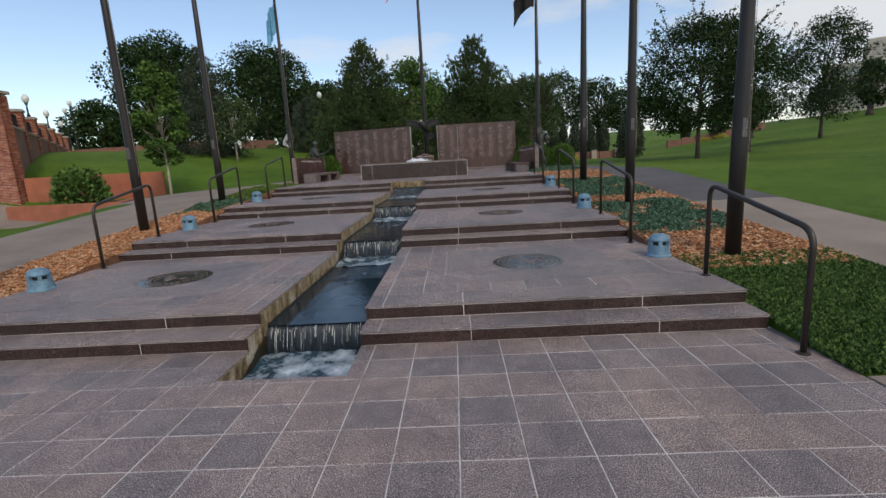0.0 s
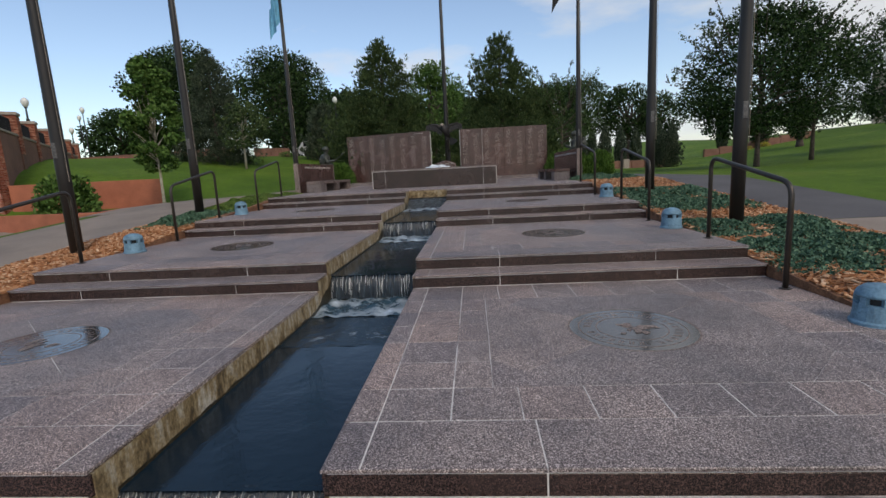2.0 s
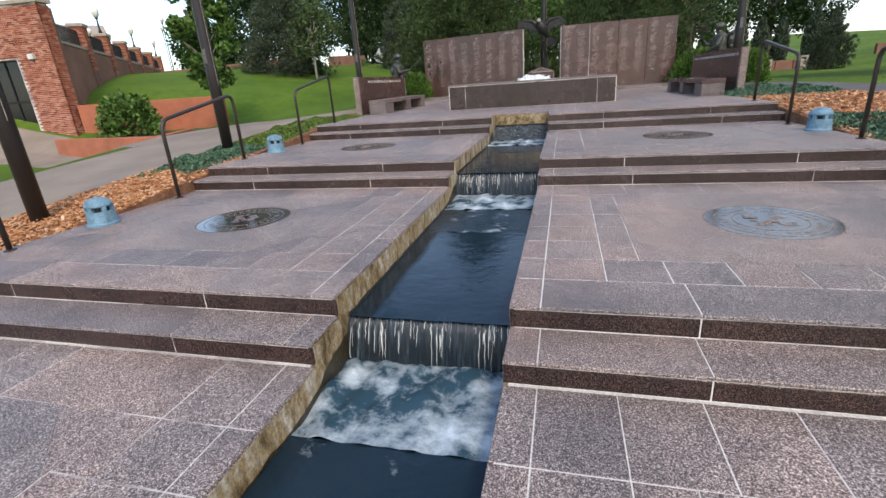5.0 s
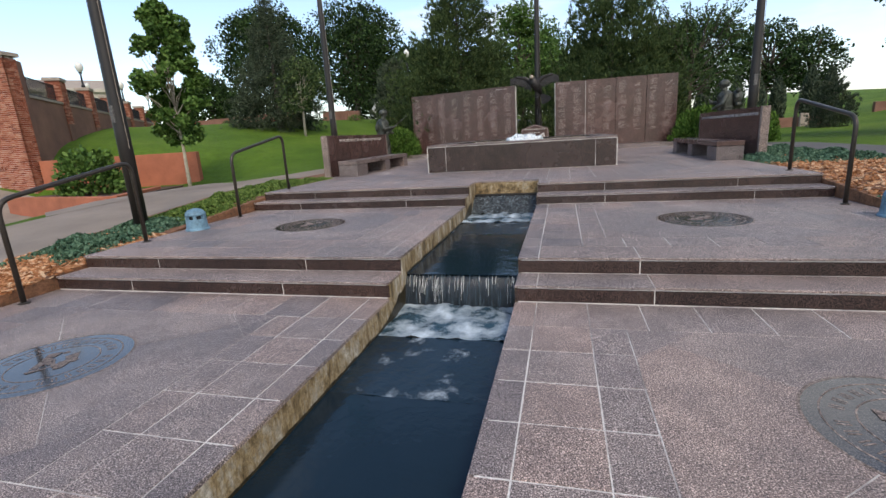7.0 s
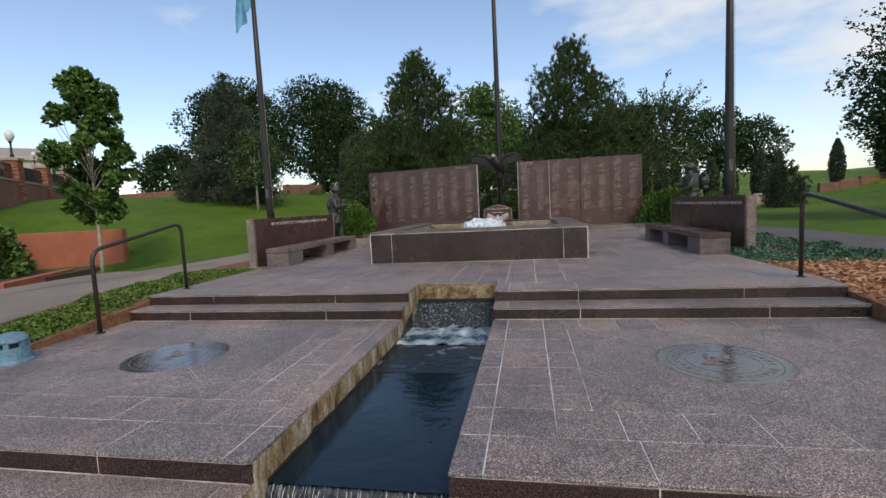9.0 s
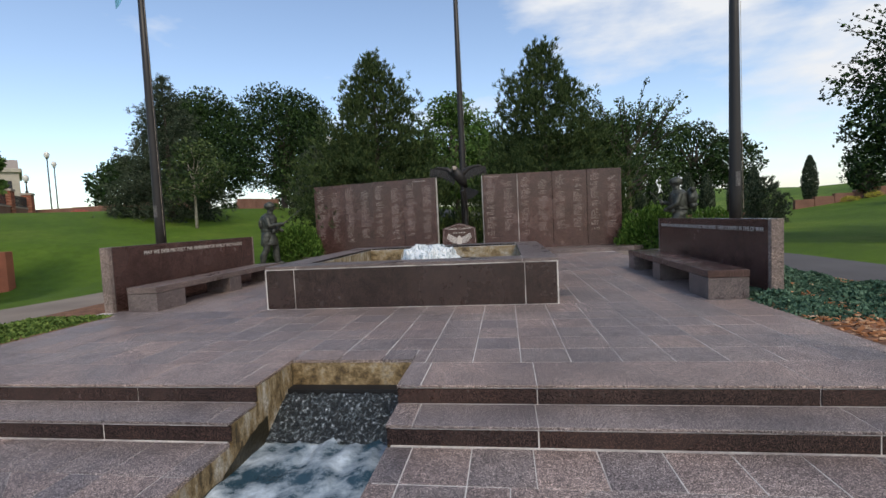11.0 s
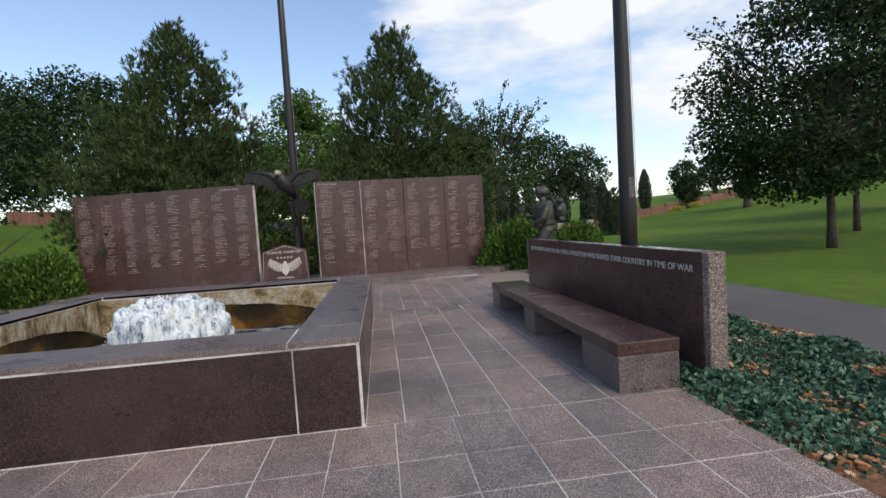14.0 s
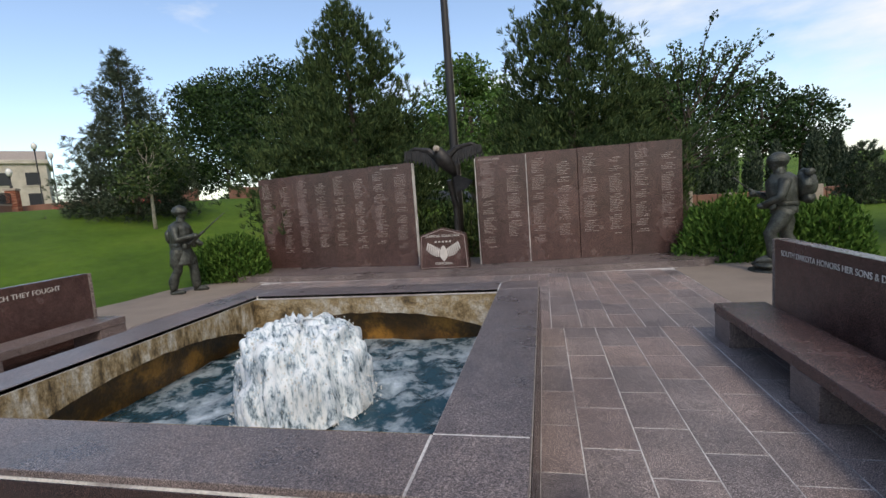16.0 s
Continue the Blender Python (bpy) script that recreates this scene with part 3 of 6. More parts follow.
MEDALS = []
for k in range(4):
    yu, z0 = FLIGHT[k], 2 * RISE * k
    yl = yu - TREAD
    last = k == 3
    y1 = 27.9 if last else FLIGHT[k + 1] - TREAD - 0.005
    label = "granite terrace with two broad steps and dark polished risers"
    t = thing("floor_upper_plaza" if last else "terrace_%d" % (k + 1), label, "terrace")
    structure(t, "granite upper plaza reached by two broad steps" if last else label, "terrace")
    for left in (False, True):
        bm = bmesh.new()
        a, b2 = (END_L + 0.004, CH_L - 0.03) if left else (CH_R + 0.03, END_R - 0.004)
        add_box(bm, a, b2, yl + 0.0155, yu + 0.05, z0 - 0.6, z0 + RISE - 0.004)
        part("step_core", bm, M_MORTAR, t)
        if not last:
            bm = box_bm(a, b2, yu + 0.0155, y1 + 0.3, z0 - 0.6, z0 + 2 * RISE - 0.003)
            part("mortar_bed", bm, M_MORTAR, t)
        shift = 0.08 if k % 2 else 0.0
        step_row(t, yl, z0 + RISE, TREAD + 0.01, left, [0.15 - shift, 1.98 + shift])
        step_row(t, yu, z0 + 2 * RISE, 0.54 if last else 0.42, left, [0.09, 1.955])
        if not last:
            MEDALS.append((*terrace_side(t, yu, y1, z0 + 2 * RISE, left), z0 + 2 * RISE))
    TERRACES.append(t)
upper = TERRACES[-1]
bm = bmesh.new()
add_box(bm, END_L + 0.004, CH_L - 0.03, 15.58, 18.75, 0.4, PLAZA - 0.003)
add_box(bm, CH_R + 0.03, END_R - 0.004, 15.58, 18.75, 0.4, PLAZA - 0.003)
add_box(bm, END_L + 0.004, -3.6, 18.75, 22.9, 0.4, PLAZA - 0.003)
add_box(bm, 0.53, END_R - 0.004, 18.75, 22.9, 0.4, PLAZA - 0.003)
add_box(bm, END_L + 0.004, END_R - 0.004, 22.9, 28.4, 0.4, PLAZA - 0.003)
add_box(bm, CH_L - 0.03, CH_R + 0.03, CH_Y1 + 0.15, 18.75, 0.4, PLAZA - 0.003)
add_box(bm, END_R - 0.004, 3.5, 18.5, 28.4, 0.4, PLAZA - 0.003)
add_box(bm, -6.5, END_L + 0.004, 18.5, 28.4, 0.4, PLAZA - 0.003)
part("mortar_bed", bm, M_MORTAR, upper)
near, rest = [], []


def lay_columns(xs, cuts, stagger):
    """Slabs in columns; with stagger, every other column is shifted along."""
    for i, (a, b2) in enumerate(zip(xs, xs[1:])):
        sh = stagger if i % 2 else 0.0
        cc = [cuts[0]] + [c + sh for c in cuts[1:-1]] + [cuts[-1]]
        for c, d in zip(cc, cc[1:]):
            for r in cut_out((a, b2, c, d), (CH_L, CH_R, 10.0, CH_Y1)):
                for q in cut_out(r, (BASIN[0] + 0.05, BASIN[1] - 0.05, BASIN[2] + 0.05, BASIN[3] - 0.05)):
                    (near if c < 22.0 and a > -3.4 and len(near) < 300 else rest).append(q)


lay_columns([END_L] + [-0.005 + 0.41 * k for k in range(-14, 8)] + [END_R], [16.1 + 0.41 * k for k in range(6)] + [18.7], 0.0)
lay_columns([END_L] + [mirror_x(0.89 + 0.387 * k) for k in range(5, -1, -1)] + [BASIN[0]], [18.7 + 0.62 * k for k in range(7)] + [BASIN[3]], 0.31)
lay_columns([BASIN[1]] + [0.89 + 0.387 * k for k in range(6)] + [END_R], [18.7 + 0.62 * k for k in range(7)] + [BASIN[3]], 0.31)
lay_columns([END_L] + [-0.04 + 0.387 * k for k in range(-15, 8)] + [END_R], [BASIN[3] + 0.62 * k for k in range(7)] + [PLINTH_Y], 0.31)
for a, b2 in ((END_R, 3.28), (-6.28, END_L)):
    yy = 18.5
    while yy < 27.0:
        rest.append((a, b2, yy, yy + 0.62))
        yy += 0.62
NEAR_UP, REST_UP = near, rest

# ---- channel ----
channel = structure(thing("water_channel", "stepped water channel with ochre mineral-stained stone sides", "water channel"), "stepped water channel with ochre mineral-stained stone sides", "water channel")
levels = [(CH_Y0, FLIGHT[0], 0.0)] + [(FLIGHT[i], FLIGHT[i + 1], 2 * RISE * (i + 1)) for i in range(3)] + [(FLIGHT[3], CH_Y1, PLAZA)]


def side_wall(x_in, x_out):
    """The lining of one side, its top following the terraces and steps."""
    prof = [(CH_Y0 - 0.0, -0.7)]
    prof.append((CH_Y0, -0.002))
    for k2, yu in enumerate(FLIGHT):
        z0 = 2 * RISE * k2
        prof += [(yu - TREAD + 0.03, z0 - 0.002), (yu - TREAD + 0.03, z0 + RISE - 0.002), (yu + 0.03, z0 + RISE - 0.002), (yu + 0.03, z0 + 2 * RISE - 0.002)]
    prof += [(CH_Y1, PLAZA - 0.002), (CH_Y1, -0.7)]
    bm = bmesh.new()
    # cut finely along y so that the face can be uneven
    A, B = [bm.verts.new((x_in, y, z - 0.026 if z > -0.5 else z)) for y, z in prof], [bm.verts.new((x_out, y, z - 0.026 if z > -0.5 else z)) for y, z in prof]
    bm.faces.new(A), bm.faces.new(B[::-1])
    for i in range(len(prof)):
        q = (i + 1) % len(prof)
        bm.faces.new((A[i], B[i], B[q], A[q]))
    bmesh.ops.recalc_face_normals(bm, faces=bm.faces)
    return bm


part("side_lining", side_wall(CH_L, CH_L - 0.032), M_STAIN, channel)
part("side_lining", side_wall(CH_R, CH_R + 0.032), M_STAIN, channel)
part("foot_lining", box_bm(CH_L - 0.03, CH_R + 0.03, CH_Y0 - 0.03, CH_Y0, -0.7, -0.028), M_STAIN, channel)
part("head_lining", box_bm(CH_L - 0.14, CH_R + 0.14, CH_Y1, CH_Y1 + 0.15, 0.4, PLAZA - 0.028), M_STAIN, channel)
part("head_slot", box_bm(CH_L, CH_R, CH_Y1 - 0.12, CH_Y1 - 0.002, 0.5, 0.93), M_BLACK, channel)
part("channel_bed", box_bm(CH_L - 0.1, CH_R + 0.1, CH_Y0 - 0.1, CH_Y1, -0.75, -0.65), M_BLACK, channel)
POOL = [0.0 - 0.21] + [2 * RISE * (k + 1) - 0.215 for k in range(3)]
WEIR = [f + 0.15 for f in FLIGHT]


def sheet(x0, x1, y0, y1, z, nx, ny, amp, seed):
    bm = bmesh.new()
    rows = [[bm.verts.new((x0 + (x1 - x0) * i / nx, y0 + (y1 - y0) * q / ny, z + amp * noise.noise((i * 9.1 / nx + seed, q * 0.9 * (y1 - y0) * 4 / ny, seed)))) for i in range(nx + 1)] for q in range(ny + 1)]
    for a, b2 in zip(rows, rows[1:]):
        for i in range(nx):
            bm.faces.new((a[i], a[i + 1], b2[i + 1], b2[i]))
    return bm


for k in range(4):
    y0 = CH_Y0 if k == 0 else WEIR[k - 1]
    y1 = WEIR[k]
    z = POOL[k]
    ch, stx = (0.85, 1.75) if k else (0.95, 1.16)
    if k:
        part("pool_water", sheet(CH_L, CH_R, y0, y1 - stx, z, 10, 24, 0.004, k), M_WATER, channel, smooth=True)
    part("foam_streaks", sheet(CH_L, CH_R, y1 - stx, y1 - ch, z + 0.001, 14, 14, 0.008, k + 5), M_FOAM_S, channel, smooth=True)
    part("churned_water", sheet(CH_L, CH_R, y1 - ch, y1, z + 0.003, 30, 26, 0.04, k + 9), M_FOAM, channel, "white churned water under the fall", smooth=True)


def wet_edge(x, out, k):
    """Ragged dark wet stone at the waterline, reaching higher beside a fall."""
    bm = bmesh.new()
    y0 = CH_Y0 if k == 0 else WEIR[k - 1]
    y1, z = WEIR[k], POOL[k]
    n = int((y1 - y0) / 0.035)
    top, low = [], []
    for i in range(n + 1):
        y = y0 + (y1 - y0) * i / n
        near_fall = smoothstep(0.75, 0.05, y1 - y)
        h = 0.022 + 0.02 * noise.noise((y * 6, k, out)) + 0.012 * noise.noise((y * 22, k, out)) + near_fall * (0.17 + 0.06 * noise.noise((y * 9, k, 7)))
        top.append(bm.verts.new((x + out * 0.004, y, z + max(h, 0.008))))
        low.append(bm.verts.new((x + out * 0.006, y, z - 0.05)))
    for i in range(n):
        bm.faces.new((low[i], low[i + 1], top[i + 1], top[i]))
    part("wet_edge", bm, M_WETROCK, channel, "dark wet mossy edge at the waterline")


for k in range(4):
    wet_edge(CH_L, 1, k)
    wet_edge(CH_R, -1, k)
tr = random.Random(6)
for k in range(3):
    bm = bmesh.new()
    top, bot = POOL[k + 1], POOL[k] + 0.005
    n = 60
    cols = []

    def fall_at(x, u):
        w = 0.018 * noise.noise((x * 21, k, 0.3)) + 0.008 * noise.noise((x * 60, k, 1.3))
        return (x, WEIR[k] + 0.04 - 0.14 * u ** 0.8 + w * (0.2 + u), top - (top - bot) * u ** 1.7)
    for i in range(n + 1):
        x = CH_L + (CH_R - CH_L) * i / n
        cols.append([bm.verts.new(fall_at(x, s / 8)) for s in range(9)])
    for a, b2 in zip(cols, cols[1:]):
        for s in range(8):
            bm.faces.new((a[s], a[s + 1], b2[s + 1], b2[s]))
    part("water_fall", bm, M_FALL, channel, "clear dark sheet of falling water", smooth=True)
    bm = bmesh.new()
    for q in range(40):
        x = tr.uniform(CH_L + 0.02, CH_R - 0.02)
        u0 = tr.uniform(0.1, 0.45)
        u1 = min(u0 + tr.uniform(0.2, 0.75), 1.0)
        m = 6
        pts = []
        for s in range(m + 1):
            p = fall_at(x + tr.uniform(-0.004, 0.004), u0 + (u1 - u0) * s / m)
            pts.append((p[0], p[1] - 0.006, p[2]))
        r = tr.uniform(0.0007, 0.0028)
        add_tube(bm, pts, [r * 0.4] + [r * tr.uniform(0.7, 1.3) for _ in range(m - 1)] + [r * 0.3], 4)
    part("water_threads", bm, M_WHITE, channel, "bright threads of falling water")
# tumbling inlet at the head
bm = bmesh.new()
n = 40
rows = []
for s in range(22):
    u = s / 21
    rows.append([bm.verts.new((CH_L + (CH_R - CH_L) * i / n, CH_Y1 - 0.14 - 0.42 * u, 0.9 - (0.9 - POOL[3]) * u ** 1.1 + 0.03 * noise.noise((i * 0.55, s * 0.6, 4.0)))) for i in range(n + 1)])
for a, b2 in zip(rows, rows[1:]):
    for i in range(n):
        bm.faces.new((a[i], a[i + 1], b2[i + 1], b2[i]))
bmesh.ops.recalc_face_normals(bm, faces=bm.faces)
part("inlet_cascade", bm, M_INLET, channel, "tumbling white inlet cascade", smooth=True)

# ---- fountain basin ----
BX0, BX1, BY0, BY1 = BASIN
BTOP = 1.803
COPE = 0.49
basin = thing("fountain_basin", "square fountain basin of dark polished granite with broad coping", "fountain")
bi = (BX0 + COPE, BX1 - COPE, BY0 + COPE, BY1 - COPE)
for a, b2, c, d in ((BX0, BX1, BY0, BY0 + 0.12), (BX0, BX1, BY1 - 0.12, BY1), (BX0, BX0 + 0.12, BY0 + 0.12, BY1 - 0.12), (BX1 - 0.12, BX1, BY0 + 0.12, BY1 - 0.12)):
    part("basin_core", box_bm(a + 0.006, b2 - 0.006, c + 0.006, d - 0.006, PLAZA - 0.3, BTOP - 0.053), M_MORTAR, basin)
# cladding panels with pale joints: long middle panel, a short one at each end
for y, out in ((BY0, -1), (BY1, 1)):
    for a, b2 in ((BX0 + 0.02, BX0 + 0.46), (BX0 + 0.46, BX1 - 0.46), (BX1 - 0.46, BX1 - 0.02)):
        part("front_panel", box_bm(a + 0.006, b2 - 0.006, min(y, y - out * 0.03), max(y, y - out * 0.03), PLAZA + 0.006, BTOP - 0.055, bevel=0.003), M_RISER, basin)
for x, out in ((BX0, -1), (BX1, 1)):
    for a, b2 in ((BY0 + 0.034, BY0 + 0.46), (BY0 + 0.46, BY1 - 0.46), (BY1 - 0.46, BY1 - 0.034)):
        part("side_panel", box_bm(min(x, x - out * 0.03), max(x, x - out * 0.03), a + 0.006, b2 - 0.006, PLAZA + 0.006, BTOP - 0.055, bevel=0.003), M_RISER, basin)
C2 = COPE - 0.006
for a, b2, c, d in ((BX0 + 0.014, BX1 - 0.014, BY0 + 0.014, BY0 + C2), (BX0 + 0.014, BX1 - 0.014, BY1 - C2, BY1 - 0.014), (BX0 + 0.014, BX0 + C2, BY0 + C2, BY1 - C2), (BX1 - C2, BX1 - 0.014, BY0 + C2, BY1 - C2)):
    part("pale_joint", box_bm(a, b2, c, d, BTOP - 0.052, BTOP - 0.003), M_MORTAR, basin, "pale mortar joint")
G = 0.006
for a, b2, c, d in ((BX0, BX0 + COPE, BY0, BY0 + COPE), (BX1 - COPE, BX1, BY0, BY0 + COPE), (BX0, BX0 + COPE, BY1 - COPE, BY1), (BX1 - COPE, BX1, BY1 - COPE, BY1),
                    (BX0 + COPE, BX1 - COPE, BY0, BY0 + COPE), (BX0 + COPE, BX1 - COPE, BY1 - COPE, BY1), (BX0, BX0 + COPE, BY0 + COPE, BY1 - COPE), (BX1 - COPE, BX1, BY0 + COPE, BY1 - COPE)):
    part("coping_slab", box_bm(a + G, b2 - G, c + G, d - G, BTOP - 0.04, BTOP, bevel=0.004), M_COPING, basin)
# lining: pale crusted upper band, dark wet lower part
bcx, bcy = (bi[0] + bi[1]) / 2, (bi[2] + bi[3]) / 2
HALF = (bi[1] - bi[0]) / 2 + 0.004
n = 64
for side_no in range(4):
    # crusted upper wall whose lower edge is an uneven arch over the recess behind it
    bm = bmesh.new()
    ca, sa = math.cos(side_no * math.pi / 2), math.sin(side_no * math.pi / 2)
    hi, lo, back = [], [], []
    for k in range(61):
        t = -1 + 2 * k / 60
        zl = 1.12 + 0.44 * math.sqrt(max(1 - (t * 0.97) ** 2, 0)) + 0.018 * noise.noise((t * 9, side_no, 0)) + 0.012 * noise.noise((t * 30, side_no, 3))
        for lst, inn, z in ((hi, 0.0, BTOP - 0.041), (lo, 0.012 * noise.noise((t * 14, 5, side_no)), zl), (back, -0.1, zl + 0.02)):
            x, y = HALF * t, HALF - inn
            lst.append(bm.verts.new((bcx + x * ca - y * sa, bcy + x * sa + y * ca, z)))
    for k in range(60):
        bm.faces.new((hi[k], hi[k + 1], lo[k + 1], lo[k]))
        bm.faces.new((lo[k], lo[k + 1], back[k + 1], back[k]))
    part("crusted_wall", bm, M_STAIN, basin, "pale lime-crusted inner wall with arched foot")
bm = bmesh.new()
ringb, ringc = [], []
for k in range(n):
    a = 2 * math.pi * k / n
    ca, sa = math.cos(a), math.sin(a)
    q8 = (ca ** 8 + sa ** 8) ** -0.125
    rr = (HALF + 0.3) * q8 + 0.02 * noise.noise((ca * 4, sa * 4, 0))
    ringb.append(bm.verts.new((bcx + ca * (rr - 0.12), bcy + sa * (rr - 0.12), 1.7)))
    ringc.append(bm.verts.new((bcx + ca * rr, bcy + sa * rr, 0.9)))
for k in range(n):
    bm.faces.new((ringb[k], ringb[(k + 1) % n], ringc[(k + 1) % n], ringc[k]))
part("bowl", bm, M_ALGAE_GLINT, basin, "round wet brown algae-stained bowl with painted-in orange glints", smooth=True)
bm = bmesh.new()
rows = []
for q in range(40):
    r = (HALF + 0.28) * q / 39
    sq = [1 + (q / 39) ** 2 * ((math.cos(2 * math.pi * k / n) ** 8 + math.sin(2 * math.pi * k / n) ** 8) ** -0.125 - 1) for k in range(n)]
    rows.append([bm.verts.new((bcx + r * sq[k] * math.cos(2 * math.pi * k / n), bcy + r * sq[k] * math.sin(2 * math.pi * k / n), 1.12 + (0.04 + 0.06 * (1 - q / 39)) * noise.noise((r * 5 * math.cos(2 * math.pi * k / n), r * 5 * math.sin(2 * math.pi * k / n), 2)))) for k in range(n)])
for a, b2 in zip(rows[1:], rows[2:]):
    for k in range(n):
        bm.faces.new((a[k], a[(k + 1) % n], b2[(k + 1) % n], b2[k]))
part("bowl_water", bm, M_FOAM_W, basin, "churned white and blue water", smooth=True)
# the jet: a broad dome of white water
fountain_jet = thing("fountain_jet", "white dome of bubbling fountain water", "fountain water")
bm = bmesh.new()
jx, jy, jz, jr = bcx - 0.02, bcy - 0.02, 1.12, 0.6
n, m2 = 96, 44
rows = []
for q in range(m2 + 1):
    u = q / m2
    row = []
    for k in range(n):
        a = 2 * math.pi * k / n
        rad = jr * 1.06 * u ** 0.5
        zz = 0.76 * (1 - u ** 2.9)
        nn = 0.07 * noise.noise((math.cos(a) * 5, math.sin(a) * 5, u * 6)) + 0.05 * noise.noise((math.cos(a) * 13, math.sin(a) * 13, u * 3)) + 0.03 * noise.noise((math.cos(a) * 34, math.sin(a) * 34, u * 5))
        row.append(bm.verts.new((jx + (rad + nn) * math.cos(a), jy + (rad + nn) * math.sin(a), jz + zz + nn * 1.1)))
    rows.append(row)
for a, b2 in zip(rows, rows[1:]):
    for k in range(n):
        bm.faces.new((a[k], a[(k + 1) % n], b2[(k + 1) % n], b2[k]))
bmesh.ops.remove_doubles(bm, verts=bm.verts, dist=0.0005)
bmesh.ops.recalc_face_normals(bm, faces=bm.faces)
part("water_dome", bm, M_SPLASH, fountain_jet, smooth=True)
bm = bmesh.new()
dr = random.Random(8)
for _ in range(1100):
    a, u = dr.uniform(0, 2 * math.pi), dr.uniform(0.4, 1.1)
    r = jr * 1.06 * u ** 0.5 + dr.uniform(-0.02, 0.05)
    s = dr.uniform(0.004, 0.011)
    c = (jx + r * math.cos(a), jy + r * math.sin(a), jz + 0.76 * max(1 - u ** 2.9, 0) + dr.uniform(0.0, 0.05))
    vs = [bm.verts.new((c[0] + s * x, c[1] + s * y, c[2] + s * 1.3 * z)) for x, y, z in ((1, 0, 0), (-0.5, 0.8, 0), (-0.5, -0.8, 0), (0, 0, 1), (0, 0, -1))]
    for p, q, w in ((0, 1, 3), (1, 2, 3), (2, 0, 3), (1, 0, 4), (2, 1, 4), (0, 2, 4)):
        bm.faces.new((vs[p], vs[q], vs[w]))
tagged(part("water_spray", bm, M_WHITE, fountain_jet), kind="stuff")


# ---- name walls ----
def lettering(parent, text, size, at, rot, mat, name="lettering", depth=0.002, align="LEFT", length=0.0):
    cu = bpy.data.curves.new(name, "FONT")
    cu.body, cu.size, cu.align_x, cu.extrude = text, size, align, depth
    ob = new(name, cu)
    dg = bpy.context.evaluated_depsgraph_get()
    me = bpy.data.meshes.new_from_object(ob.evaluated_get(dg))
    bpy.data.objects.remove(ob)
    squeeze = length / (max(v.co.x for v in me.vertices) - min(v.co.x for v in me.vertices)) if length else 1.0
    me.materials.clear()
    me.materials.append(mat)
    ob = new(name, me)
    ob.matrix_basis = pose(*at, *rot) @ Matrix.Diagonal((squeeze, 1, 1, 1))
    ob.parent = parent
    return ob


WALL_TOP, WALL_FOOT = 3.88, 1.3
plinth = structure(finish("step_wall_plinth", prism_bm([(-7.5, 27.95), (-7.2, 27.62), (-4.2, PLINTH_Y + 0.03), (1.2, PLINTH_Y), (3.9, 27.5), (4.3, 27.85), (4.3, 29.4), (-7.5, 29.6)], 0.7, WALL_FOOT, bevel=0.004), M_COPING), "low granite plinth under the name walls", "plinth")


def name_wall(start, end, step, panels, seed, label, dip):
    """Tall slabs side by side on a line in plan, each a step before the last, with columns of engraved lines."""
    span = math.hypot(end[0] - start[0], end[1] - start[1])
    w = thing("name_wall", label, "memorial wall", "granite name walls", at=(start[0], start[1], 0), turn=math.degrees(math.atan2(end[1] - start[1], end[0] - start[0])))
    x0, x1, y0, y1 = 0.0, span, 0.5 * step * panels, -0.5 * step * panels
    r = random.Random(seed)
    for k in range(panels):
        a, b2 = x0 + (x1 - x0) * k / panels, x0 + (x1 - x0) * (k + 1) / panels
        ya = y0 + (y1 - y0) * (k + 0.5) / panels
        top = WALL_TOP + dip * (k - (panels - 1) / 2)
        slab = part("slab", box_bm(a + 0.004, b2 - 0.004, ya, ya + 0.16, WALL_FOOT, top, bevel=0.006), M_WALL, w)
        cols = 2
        bm = bmesh.new()
        for c in range(cols):
            cx = a + (b2 - a) * (c + 0.5) / cols
            z = top - 0.16 - (0.12 if c else 0.0)
            lines = 0
            while z > WALL_FOOT + 0.3 + 0.3 * r.random():
                head = lines == 0
                if head:
                    lines = -r.randint(3, 13)
                wd = (0.16 if head else 0.24) * r.uniform(0.6, 1.15) * (b2 - a)
                x = cx - (wd / 2 if head else 0.15 * (b2 - a))
                end = x + wd
                while x < end:
                    lw = r.uniform(0.008, 0.02)
                    hh = (0.0095 if head else 0.006) * r.uniform(0.8, 1.1)
                    add_box(bm, x, min(x + lw, end), ya - 0.0015, ya + 0.001, z - hh, z + hh)
                    x += lw + r.uniform(0.008, 0.018)
                z -= 0.05 if head else 0.038
                lines += 1
                if lines == 0:
                    z -= r.uniform(0.025, 0.09)
        part("engraved_names", bm, M_ENGRAVE, slab, "rows of small pale engraved lines")
    return w


wall_w = name_wall((-7.25, 28.98), (-2.46, 28.42), 0.05, 4, 3, "four-slab brown granite wall engraved with names", 0.012)
wall_e = name_wall((-0.81, 28.08), (3.87, 28.78), 0.006, 4, 5, "brown granite wall of flush slabs engraved with names", 0.012)
LW, LE = 4.822, 4.732
lettering(wall_w, "KOREAN WAR", 0.075, (LW - 0.85, -0.079, WALL_TOP - 0.1), (90, 0, 0), M_ENGRAVE, "heading")
lettering(wall_e, "VIETNAM WAR", 0.075, (0.06, 0.01, WALL_TOP - 0.12), (90, 0, 0), M_ENGRAVE, "heading")
part("pale_edge", box_bm(LW + 0.003, LW + 0.022, -0.04, 0.08, WALL_FOOT, WALL_TOP + 0.0), M_MORTAR, wall_w, "pale mortar edge")
